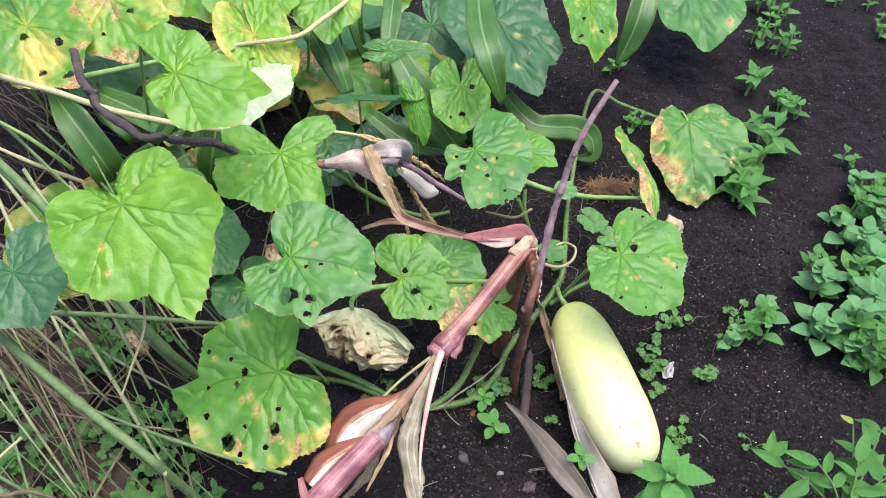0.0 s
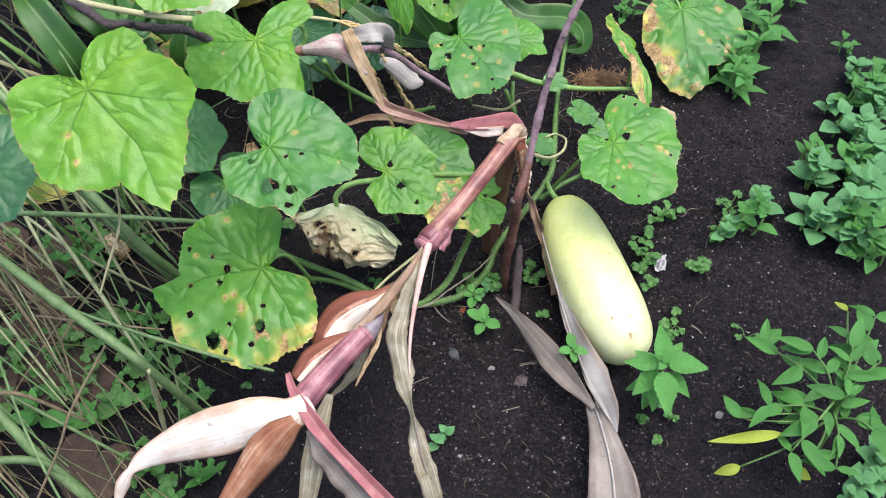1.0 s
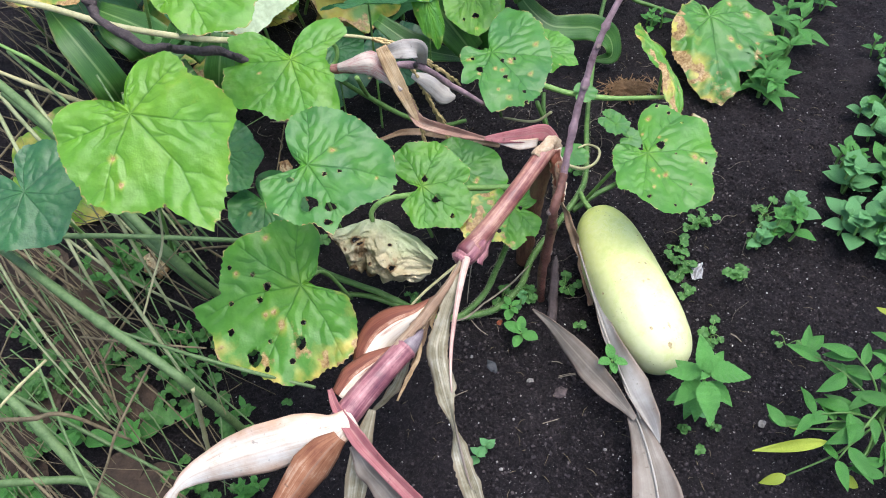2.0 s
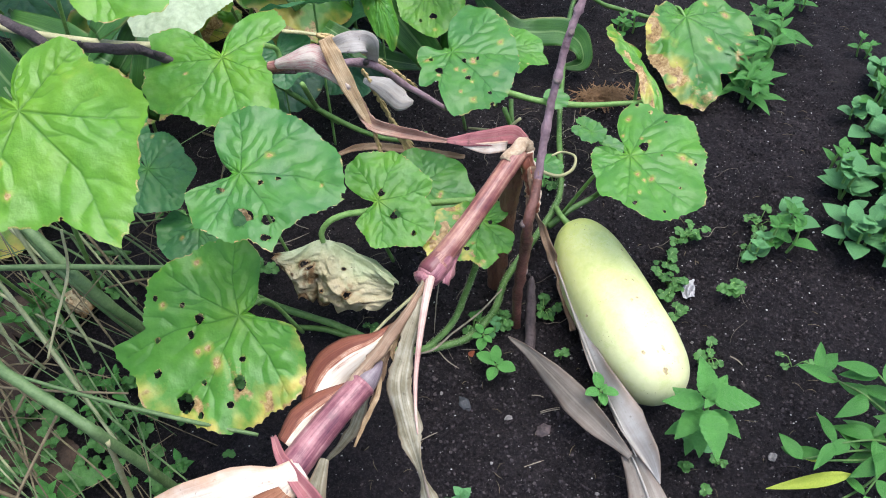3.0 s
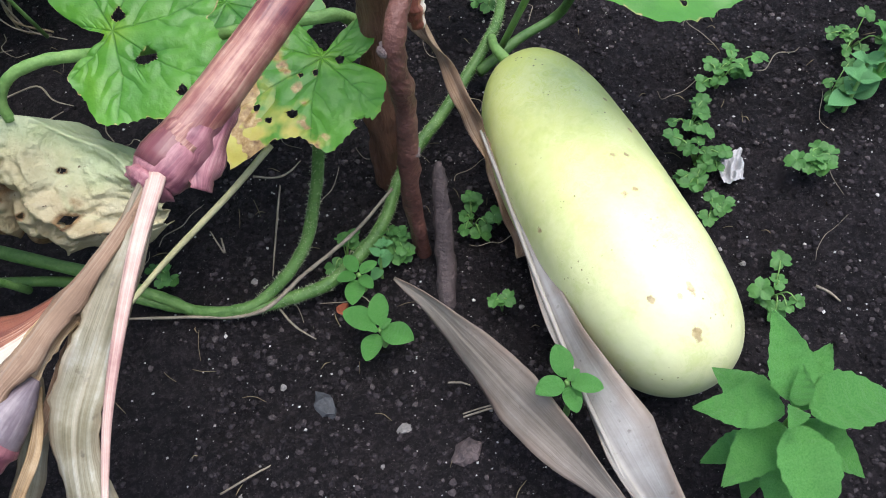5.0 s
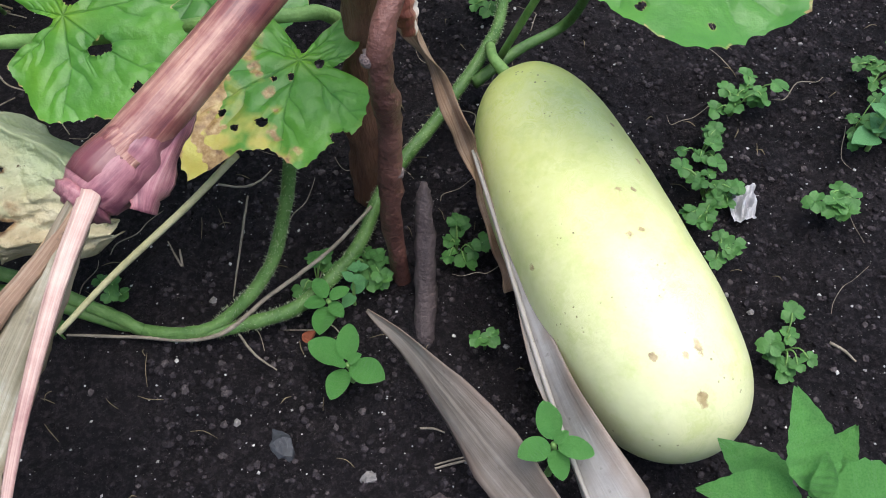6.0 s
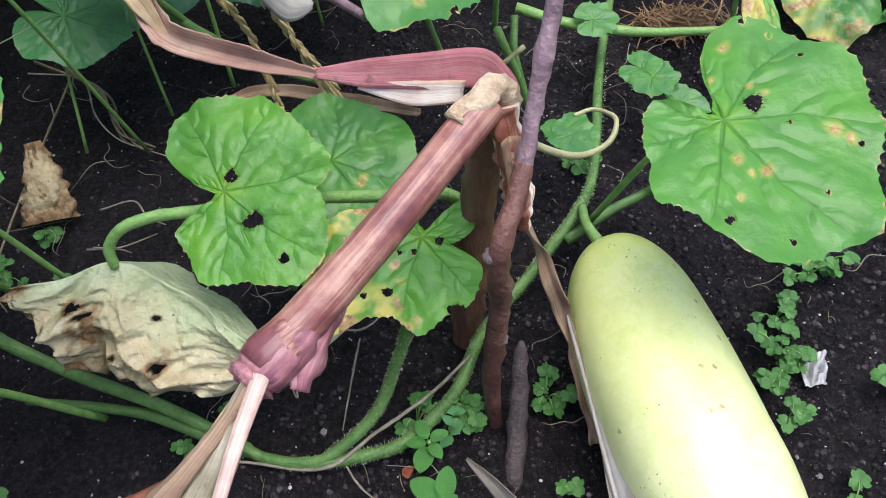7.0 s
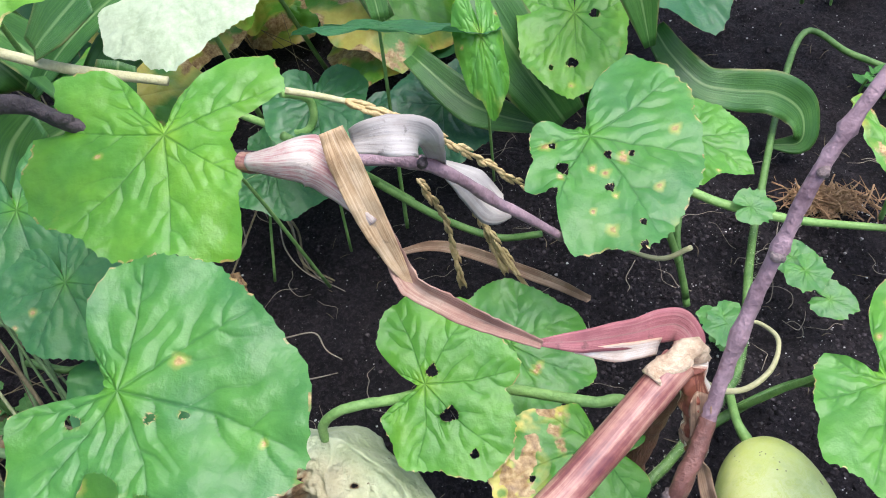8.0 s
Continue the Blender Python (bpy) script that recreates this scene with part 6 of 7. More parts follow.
# thin pale roots and dead tendrils hanging over the soil
for pts in [
    [(-0.208, 0.752, 0.06), (-0.197, 0.739, 0.05), (-0.182, 0.741, 0.03), (-0.17, 0.72, 0.02), (-0.147, 0.694, 0.015), (-0.117, 0.68, 0.015)],
    [(-0.192, 0.765, 0.05), (-0.202, 0.744, 0.04), (-0.202, 0.74, 0.03)],
    [(-0.159, 0.629, 0.012), (-0.134, 0.636, 0.014), (-0.12, 0.622, 0.012), (-0.105, 0.616, 0.01)],
    [(-0.159, 0.592, 0.012), (-0.135, 0.591, 0.014), (-0.124, 0.589, 0.012)],
    [(-0.227, 0.735, 0.02), (-0.219, 0.719, 0.02), (-0.224, 0.71, 0.015)],
    [(0.039, 0.51, 0.04), (0.052, 0.511, 0.035), (0.06, 0.518, 0.03), (0.067, 0.526, 0.03)],
    [(0.054, 0.508, 0.03), (0.05, 0.486, 0.02), (0.046, 0.452, 0.012)],
    [(0.049, 0.431, 0.01), (0.06, 0.417, 0.008), (0.072, 0.408, 0.006)],
    [(0.011, 0.486, 0.01), (0.013, 0.476, 0.008), (0.004, 0.491, 0.012)],
    [(-0.234, 0.739, 0.05), (-0.195, 0.742, 0.04), (-0.178, 0.711, 0.03), (-0.161, 0.696, 0.02), (-0.135, 0.683, 0.02)],
    [(-0.15, 0.588, 0.02), (-0.13, 0.588, 0.02), (-0.1, 0.593, 0.03)],
]:
    tube("root", pts, [0.0007, 0.0008, 0.0004], ROOT, vine, sides=5, steps=8, bumps=0.3)
# more of the tangle behind: low yellowing, blue-green and dead leaves
rnd = random.Random(77)
for k in range(34):
    x, y = rnd.uniform(-0.62, 0.02), rnd.uniform(0.6, 1.25)
    if x > -0.3 and y < 0.93:
        y += 0.33
    z = rnd.uniform(0.03, 0.16)
    turn = rnd.uniform(0, 6.28)
    kind = rnd.random()
    look_ = {"tone": 0.15, "yellow": 0.0} if kind < 0.3 else {"tone": 0.75, "yellow": 0.9, "brown": 0.35} if kind < 0.62 else {"tone": 0.6, "yellow": 1.2, "brown": 1.2, "crumple": 0.16, "droop": 0.25}
    leaf((x, y, z), (math.cos(turn), math.sin(turn), -0.2), (rnd.uniform(-0.4, 0.4), rnd.uniform(-0.7, 0), 1), rnd.uniform(0.06, 0.1), None, 200 + k, (x - 0.02, y + 0.03, 0.0), spots=3, rings=20, cols=120, **look_)


# ---- small leafy weeds ----
def ovate_mesh(name, half=0.3, fold=0.25, droop=0.2, tip=1.2, rows=9, cols=7, seed=0):
    """A plain pointed leaf, 1 long along +y."""
    verts, faces = [], []
    for i in range(rows + 1):
        s = i / rows
        w = half * (math.sin(math.pi * s ** 0.8) ** 0.85) * (1 - 0.25 * s ** tip) + 0.004
        for c in range(cols):
            u = 2 * c / (cols - 1) - 1
            verts.append((u * w, s, fold * abs(u) * w - droop * s * s + 0.02 * math.sin(9 * s + 3 * u + seed) * abs(u) + 0.03 * math.sin(s * 20) * (1 - abs(u)) * abs(u)))
    for i in range(rows):
        for c in range(cols - 1):
            a = i * cols + c
            faces.append((a, a + 1, a + cols + 1, a + cols))
    return mesh_of(name, verts, faces)


OVATE = [ovate_mesh("leaf", 0.3, 0.25, 0.2), ovate_mesh("leaf", 0.34, 0.15, 0.35, seed=2), ovate_mesh("leaf", 0.26, 0.35, 0.12, seed=4)]
OVATE_COOL = [ovate_mesh("leaf", 0.43, 0.12, 0.2), ovate_mesh("leaf", 0.4, 0.15, 0.32, seed=2), ovate_mesh("leaf", 0.45, 0.2, 0.15, seed=4)]
LANCE = [ovate_mesh("leaf", 0.2, 0.3, 0.25), ovate_mesh("leaf", 0.23, 0.2, 0.4, seed=2), ovate_mesh("leaf", 0.18, 0.45, 0.15, seed=5)]
BROAD = [ovate_mesh("leaf", 0.32, 0.15, 0.2), ovate_mesh("leaf", 0.34, 0.1, 0.3, seed=2), ovate_mesh("leaf", 0.3, 0.2, 0.12, seed=4)]
for me in OVATE + LANCE + BROAD:
    me.materials.append(WEED)
for me in OVATE_COOL:
    me.materials.append(BLUE_WEED)


def weed(at, height, size, stems, tiers, seed, meshes=OVATE, label="", name="weed", category="weed", group="", spread=0.5, flat=0.25, stem_mat=None):
    """Short leafy stems with crossed pairs of leaves up each and a tuft on top."""
    rnd = random.Random(seed)
    x0, y0 = at[0], at[1]
    z0 = ground_height(x0, y0)
    plant = thing(name, label or "small green leafy weed growing in the soil", category, (x0, y0, z0), group)
    for k in range(stems):
        a = rnd.uniform(0, 6.28)
        lean = spread * rnd.uniform(0.3, 1.0) * (1 if stems > 1 else 0.2)
        h = height * rnd.uniform(0.75, 1.1)
        top = np.array((x0 + math.cos(a) * h * lean, y0 + math.sin(a) * h * lean, z0 + h))
        foot = np.array((x0 + math.cos(a) * 0.004 * stems, y0 + math.sin(a) * 0.004 * stems, z0 - 0.004))
        mid = (foot + top) / 2 + np.array((math.cos(a), math.sin(a), 0)) * h * lean * 0.15
        tube("stem", [foot, mid, top], [size * 0.05 + 0.0006, size * 0.035 + 0.0005], stem_mat or PETIOLE, plant, sides=6, steps=4)
        for i in range(tiers):
            s = (i + 1) / tiers
            p = foot * (1 - s) + top * s
            big = size * (0.65 + 0.35 * math.sin(3.0 * s)) * rnd.uniform(0.8, 1.15)
            for side in (0, 1):
                turn = a * 57 + 90 * i + 180 * side + rnd.uniform(-20, 20)
                up = flat + 0.35 * s + rnd.uniform(-0.15, 0.2)
                d = Vector((math.cos(radians(turn)), math.sin(radians(turn)), up)).normalized()
                m = leaf_pose(p, d, (-d.x * d.z * 0.8, -d.y * d.z * 0.8, 1)) @ Matrix.Scale(big, 4)
                part("leaf", meshes[rnd.randrange(3)], None, plant, local=m)
        for j in range(3):
            turn = rnd.uniform(0, 360)
            d = Vector((math.cos(radians(turn)), math.sin(radians(turn)), 1.0)).normalized()
            part("leaf", meshes[rnd.randrange(3)], None, plant, local=leaf_pose(top, d, (-d.x, -d.y, 0.6)) @ Matrix.Scale(size * 0.45, 4))
    return plant


def toothed_mesh(name, half=0.32, droop=0.25, seed=0, rows=22, cols=11, tooth=0.09, oval=False):
    """A pointed leaf with a finely toothed rim, sunken veins and a raised middle fold, 1 long along +y."""
    verts, faces = [], []
    for i in range(rows + 1):
        s = i / rows
        w = half * (math.sin(math.pi * min(1, s * 0.97 + 0.02) ** 0.78) ** 0.9) * (1 - 0.3 * s ** 1.3) + 0.006
        if oval:
            w = half * math.sin(math.pi * s) ** 0.6 * (1 - 0.12 * s) + 0.01
        w *= 1 + tooth * ((i % 3) / 2 - 0.5) * (s > 0.1)
        for k in range(cols):
            u = 2 * k / (cols - 1) - 1
            vein = math.cos(2 * math.pi * (s * 6 - 1.4 * abs(u) * half)) * 0.024 * math.sin(math.pi * abs(u) ** 0.8)
            z = 0.35 * abs(u) ** 1.3 * w - droop * s * s + vein + 0.03 * math.sin(7 * s + 2.5 * u + seed) * abs(u)
            verts.append((u * w, s + 0.02 * abs(u) * s, z))
    for i in range(rows):
        for k in range(cols - 1):
            q = i * cols + k
            faces.append((q, q + 1, q + cols + 1, q + cols))
    return mesh_of(name, verts, faces)


GLOSSY = plain_plant("weed_leaf_glossy", (0.1, 0.34, 0.07), (0.2, 0.49, 0.13), 0.38, 0.25, 50, vary=0.15, spec=0.5, relief=0.8)
TOOTHED = [toothed_mesh("leaf", 0.3, 0.2), toothed_mesh("leaf", 0.33, 0.35, 2), toothed_mesh("leaf", 0.28, 0.1, 4)]
SMOOTH_OVAL = [toothed_mesh("leaf", 0.36, 0.12, 1, 16, 9, 0.0, True), toothed_mesh("leaf", 0.34, 0.2, 3, 16, 9, 0.0, True), toothed_mesh("leaf", 0.38, 0.08, 5, 16, 9, 0.0, True)]
for me in TOOTHED + SMOOTH_OVAL:
    me.materials.append(GLOSSY)


def rosette(at, height, leaves, meshes, label, name="weed", category="weed", group="", lean=(0, 0)):
    """One stem with leaves set out by (turn in degrees, rise, share of the height, length)."""
    x0, y0 = at[0], at[1]
    z0 = ground_height(x0, y0)
    plant = thing(name, label, category, (x0, y0, z0), group)
    foot, top = np.array((x0, y0, z0 - 0.004)), np.array((x0 + lean[0], y0 + lean[1], z0 + height))
    tube("stem", [foot, (foot + top) / 2 + np.array((0.002, 0, 0)), top], [0.0022, 0.0018, 0.0014], PETIOLE, plant, sides=8)
    for k, (turn, rise, share, size) in enumerate(leaves):
        p = foot + (top - foot) * share
        d = Vector((math.cos(radians(turn)), math.sin(radians(turn)), rise)).normalized()
        part("leaf", meshes[k % 3], None, plant, local=leaf_pose(p + np.array(d) * size * 0.12, d, (-d.x * d.z, -d.y * d.z, 1)) @ Matrix.Scale(size, 4))
    return plant


SEED_LABEL = "young seedling with glossy green oval leaves"
SEEDS = "seedlings in the soil"
rosette((0.112, 0.404, 0), 0.022, [(150, 0.35, 1, 0.021), (85, 0.5, 1, 0.019), (330, 0.25, 1, 0.021), (245, 0.15, 0.9, 0.018), (20, 0.9, 1, 0.009), (200, 0.9, 1, 0.008)], SMOOTH_OVAL, SEED_LABEL, "seedling", "seedling", SEEDS)
rosette((0.101, 0.442, 0), 0.02, [(120, 0.3, 1, 0.013), (20, 0.5, 1, 0.012), (255, 0.1, 0.8, 0.017), (190, 0.3, 0.9, 0.012), (310, 0.3, 0.9, 0.012)], SMOOTH_OVAL, SEED_LABEL, "seedling", "seedling", SEEDS)
weed((0.117, 0.456, 0), 0.02, 0.011, 2, 2, 3, OVATE_COOL, SEED_LABEL, "seedling", "seedling", SEEDS)
rosette((0.213, 0.344, 0), 0.062, [(100, 0.5, 1, 0.017), (340, 0.3, 1, 0.016), (200, 0.3, 1, 0.016), (280, 0.1, 0.95, 0.014), (30, 0.9, 1, 0.008)], SMOOTH_OVAL, SEED_LABEL, "seedling", "seedling", SEEDS, lean=(-0.002, -0.006))
weed((0.062, 0.251, 0), 0.02, 0.014, 2, 2, 5, OVATE_COOL, SEED_LABEL, "seedling", "seedling", SEEDS)
rosette((0.306, 0.308, 0), 0.105, [(95, 0.7, 1, 0.038), (2, 0.12, 1, 0.043), (165, -0.2, 0.98, 0.038), (268, 0.0, 0.95, 0.046), (215, -0.1, 0.88, 0.036), (50, 0.3, 0.9, 0.034), (320, -0.15, 0.85, 0.036), (120, 0.1, 0.72, 0.036), (255, -0.1, 0.68, 0.036), (190, 0.0, 0.5, 0.03), (300, 0.0, 0.5, 0.03), (240, 0.1, 0.3, 0.026), (80, 1.4, 1.02, 0.018), (230, 1.3, 1.02, 0.016)], TOOTHED, "leafy weed with pointed glossy leaves beside the cucumber", lean=(-0.004, -0.012))
weed((0.306, 0.297, 0), 0.03, 0.015, 2, 2, 7, OVATE_COOL)
WEEDS = "leafy weeds in the bare soil"
for k, (x, y, h, size, stems) in enumerate([
    (0.462, 0.559, 0.05, 0.022, 4),
    (0.436, 0.541, 0.03, 0.018, 2),
    (0.487, 0.588, 0.045, 0.02, 2),
    (0.589, 0.540, 0.06, 0.03, 5),
    (0.555, 0.558, 0.05, 0.026, 4),
    (0.583, 0.626, 0.05, 0.026, 4),
    (0.581, 0.667, 0.05, 0.024, 4),
    (0.608, 0.583, 0.07, 0.032, 3),
    (0.626, 0.565, 0.05, 0.03, 4),
    (0.624, 0.514, 0.05, 0.026, 4),
    (0.655, 0.619, 0.05, 0.028, 4),
    (0.593, 0.513, 0.04, 0.026, 3),
    (0.625, 0.648, 0.05, 0.026, 4),
    (0.674, 0.681, 0.05, 0.028, 4),
    (0.647, 0.734, 0.05, 0.026, 4),
    (0.681, 0.781, 0.055, 0.028, 5),
    (0.700, 0.758, 0.05, 0.03, 4),
    (0.687, 0.853, 0.04, 0.022, 3),
    (0.714, 0.805, 0.05, 0.028, 4),
    (0.634, 0.768, 0.03, 0.018, 2),
]):
    weed((x, y), h, size * 1.25, stems, 2, 20 + k, OVATE_COOL if k % 3 else OVATE, "bushy low green weed in the bare soil", group=WEEDS)
for k, (x, y, h, size, stems) in enumerate([
    (0.614, 1.229, 0.05, 0.026, 4),
    (0.643, 1.292, 0.06, 0.026, 4),
    (0.644, 1.197, 0.05, 0.024, 3),
    (0.641, 1.337, 0.06, 0.026, 4),
    (0.617, 1.025, 0.035, 0.022, 4),
    (0.607, 1.046, 0.03, 0.018, 3),
    (0.352, 0.982, 0.035, 0.02, 3),
    (0.332, 1.128, 0.03, 0.02, 2),
    (0.784, 1.343, 0.03, 0.02, 2),
    (0.836, 1.255, 0.03, 0.02, 3),
    (0.847, 1.336, 0.03, 0.02, 2),
    (0.693, 0.911, 0.03, 0.02, 2),
]):
    weed((x, y), h, size, stems, 2, 50 + k, OVATE, "small bright green weed in the bare soil", group=WEEDS)
# narrow-leaved tufts beside the dying leaf
for k, p in enumerate([(0.493, 0.815, 0), (0.517, 0.853, 0), (0.541, 0.905, 0), (0.559, 0.953, 0), (0.49, 0.852, 0)]):
    weed(p, 0.05, 0.05, 2, 2, 70 + k, LANCE, "tuft of narrow dark green weed leaves", group=WEEDS, flat=0.1)
weed((0.571, 1.087, 0), 0.03, 0.05, 3, 1, 80, LANCE, "grassy tuft with narrow green leaves", spread=0.3, group=WEEDS)


# ---- pepper plant ----
def pepper_plant():
    rnd = random.Random(5)
    root = np.array((0.494, 0.245, 0))
    plant = thing("pepper_plant", "young pepper plant with glossy green and a few yellow leaves", "pepper plant", root)
    deep = plain_plant("pepper_leaf", (0.03, 0.14, 0.02), (0.09, 0.27, 0.05), 0.38, 0.2, 60)
    leaves = [me.copy() for me in LANCE]
    for me in leaves:
        me.materials.clear()
        me.materials.append(deep)
    lime = plain_plant("leaf_lime", (0.3, 0.42, 0.04), (0.5, 0.55, 0.08), 0.45, 0.3, 60)
    lime_lance, lime_ovate = ovate_mesh("leaf", 0.085, 0.5, 0.1), LANCE[1].copy()
    for me in (lime_lance, lime_ovate):
        me.materials.clear()
        me.materials.append(lime)
    top = root + np.array((0.0, 0.03, 0.09))
    tube("stem", [root - np.array((0, 0, 0.01)), root + np.array((0.003, 0.012, 0.05)), top], [0.003, 0.0026, 0.0022], VINE, plant, sides=8)
    tips = [(0.464, 0.312, 0.12), (0.419, 0.33, 0.1), (0.516, 0.332, 0.11), (0.498, 0.269, 0.1), (0.414, 0.259, 0.09), (0.525, 0.239, 0.08), (0.385, 0.25, 0.08), (0.435, 0.216, 0.07), (0.479, 0.198, 0.07), (0.545, 0.31, 0.1), (0.554, 0.367, 0.1)]
    for k, tip in enumerate(tips):
        tip = np.array(tip)
        start = root + (top - root) * (0.5 + 0.5 * rnd.random())
        mid = (start + tip) / 2 + np.array((0, 0, 0.012))
        tube("stem", [start, mid, tip], [0.0016, 0.0012, 0.0009], VINE, plant, sides=6)
        out = (tip - root) * np.array((1, 1, 0))
        for j in range(6):
            a = math.atan2(out[1], out[0]) + rnd.uniform(-1.7, 1.7)
            d = Vector((math.cos(a), math.sin(a), rnd.uniform(-0.3, 0.35))).normalized()
            p = (tip, tip, tip * 0.6 + mid * 0.4, mid, mid, mid * 0.6 + start * 0.4)[j]
            part("leaf", leaves[rnd.randrange(3)], None, plant, local=leaf_pose(p, d, (rnd.uniform(-0.3, 0.3), rnd.uniform(-0.5, 0), 1)) @ Matrix.Scale(rnd.uniform(0.026, 0.043), 4))
    for a, b, s in [((0.431, 0.237, 0.07), (0.353, 0.231, 0.06), 1.0), ((0.389, 0.211, 0.04), (0.362, 0.205, 0.03), 1.0), ((0.443, 0.205, 0.05), (0.469, 0.196, 0.04), 1.0), ((0.406, 0.252, 0.07), (0.384, 0.268, 0.07), 1.0), ((0.535, 0.386, 0.08), (0.525, 0.402, 0.08), 1.0)]:
        d = Vector(b) - Vector(a)
        part("leaf", lime_lance if d.length > 0.05 else lime_ovate, None, plant, "yellowing leaf", leaf_pose(a, d, (0.1, -0.4, 1)) @ Matrix.Scale(d.length * s, 4))
        tube("stem", [root + (top - root) * 0.6, (np.array(a) + root) / 2 + np.array((0, 0, 0.04)), a], [0.0016, 0.0013, 0.001], VINE, plant, sides=6)
    return plant


pepper_plant()
for k, (x, y, h, size, stems) in enumerate([(-0.396, 0.266, 0.04, 0.036, 1), (-0.343, 0.273, 0.04, 0.034, 1), (-0.45, 0.204, 0.04, 0.03, 2), (-0.403, 0.489, 0.07, 0.022, 4), (-0.385, 0.475, 0.08, 0.02, 3), (-0.28, 0.294, 0.04, 0.024, 1), (-0.23, 0.301, 0.03, 0.018, 2), (-0.309, 0.402, 0.03, 0.018, 3), (-0.324, 0.37, 0.03, 0.018, 2), (-0.197, 0.204, 0.03, 0.018, 3)]):
    weed((x, y), h, size, stems, 2, 120 + k, OVATE, "small green weed growing among dry grass", group="weeds among the grass")
for k, p in enumerate([(0.543, 0.199, 0), (0.516, 0.192, 0), (0.56, 0.225, 0)]):
    weed(p, 0.035, 0.026, 3, 2, 90 + k, OVATE_COOL, "bushy low green weed in the bare soil", group=WEEDS)


# ---- clover ----
def clover_leaf(seed, size=0.0064):
    """One three-part leaf, centred at the origin, 1 mm thick stalk left out."""
    rnd = random.Random(seed)
    pieces = []
    for k in range(3):
        a = radians(120 * k + rnd.uniform(-12, 12))
        c, s = math.cos(a), math.sin(a)
        rows, verts = [], []
        for i in range(5):
            t = i / 4
            w = size * 0.62 * math.sin(0.25 + 2.45 * t ** 0.8)
            for u in (-1, -0.5, 0, 0.5, 1):
                y = size * (0.04 + t * (1.0 - 0.16 * (t > 0.9) * (1 - abs(u))))
                x, z = u * w, abs(u) * w * 0.35 + rnd.uniform(0, 0.06) * size - 0.15 * size * t * t
                verts.append((x * c - y * s, x * s + y * c, z))
        faces = [(i * 5 + j, i * 5 + j + 1, (i + 1) * 5 + j + 1, (i + 1) * 5 + j) for i in range(4) for j in range(4)]
        pieces.append((np.array(verts), faces))
    return joined(pieces)


CLOVER_MAT = plain_plant("clover_leaf", (0.042, 0.13, 0.026), (0.1, 0.245, 0.058), 0.55, 0.2, 90)
CLOVERS = []
for s in range(4):
    v, f = clover_leaf(s)
    me = mesh_of("leaf", v, f)
    me.materials.append(CLOVER_MAT)
    CLOVERS.append(me)


def clover(at, leaves, spread, seed, tall=0.02, group="clover plants"):
    rnd = random.Random(seed)
    z0 = ground_height(at[0], at[1])
    plant = thing("clover", "small clover plant with three-part leaves on the soil", "clover", (at[0], at[1], z0), group)
    for k in range(leaves):
        a, r = rnd.uniform(0, 6.28), spread * math.sqrt(rnd.random())
        p = np.array((at[0] + r * math.cos(a), at[1] + r * math.sin(a), z0 + tall * rnd.uniform(0.4, 1)))
        tube("stalk", [(at[0], at[1], z0 - 0.002), (p + np.array((at[0], at[1], z0 + tall * 0.8))) / 2, p], [0.0005, 0.0004], PETIOLE, plant, sides=4, steps=3)
        m = Matrix.Translation(p) @ Euler((rnd.uniform(-0.4, 0.4), rnd.uniform(-0.4, 0.4), rnd.uniform(0, 6.28))).to_matrix().to_4x4() @ Matrix.Scale(rnd.uniform(0.75, 1.2), 4)
        part("leaf", CLOVERS[rnd.randrange(4)], None, plant, local=m)


for k, (p, n, r) in enumerate([((0.327, 0.538, 0), 9, 0.016), ((0.326, 0.512, 0), 9, 0.018), ((0.32, 0.492, 0), 6, 0.012), ((0.324, 0.466, 0), 4, 0.008), ((0.365, 0.581, 0), 8, 0.018), ((0.388, 0.492, 0), 9, 0.014), ((0.349, 0.409, 0), 9, 0.018), ((0.174, 0.483, 0), 7, 0.013), ((0.091, 0.465, 0), 6, 0.012), ((0.122, 0.467, 0), 7, 0.013), ((0.186, 0.417, 0), 2, 0.005), ((0.424, 0.549, 0), 9, 0.02), ((0.452, 0.592, 0), 8, 0.02), ((0.353, 0.57, 0), 5, 0.015), ((-0.232, 0.504, 0), 7, 0.02), ((-0.195, 0.613, 0), 3, 0.012), ((0.125, 0.469, 0), 4, 0.012), ((-0.217, 0.571, 0), 6, 0.02), ((-0.277, 0.65, 0), 6, 0.02), ((-0.025, 0.461, 0), 4, 0.012), ((-0.05, 0.435, 0), 2, 0.006), ((0.335, 0.506, 0), 4, 0.01), ((0.209, 0.681, 0), 6, 0.016), ((0.294, 0.276, 0), 2, 0.006), ((0.327, 0.28, 0), 3, 0.008), ((0.304, 0.25, 0), 2, 0.006), ((0.44, 0.394, 0), 3, 0.02), ((0.191, 0.482, 0), 2, 0.006)]):
    clover(p, n, r, 100 + k)


# ---- dense clover and seedlings under the grass: too many to count ----
def cover():
    rnd = random.Random(9)
    pieces = []
    for _ in range(760):
        x, y = rnd.uniform(-0.52, -0.12), rnd.uniform(0.08, 0.56)
        if x > -0.2 and y < 0.3 or fbm(np.array([x * 9]), np.array([y * 9]), 31, 2)[0] < 0.47:
            continue
        v, f = clover_leaf(rnd.randrange(99), rnd.uniform(0.006, 0.011))
        e = np.array(Euler((rnd.uniform(-0.6, 0.6), rnd.uniform(-0.6, 0.6), rnd.uniform(0, 6.28))).to_matrix())
        pieces.append((v @ e.T + np.array((x, y, ground_height(x, y) + rnd.uniform(0.004, 0.04))), f))
    return joined(pieces)


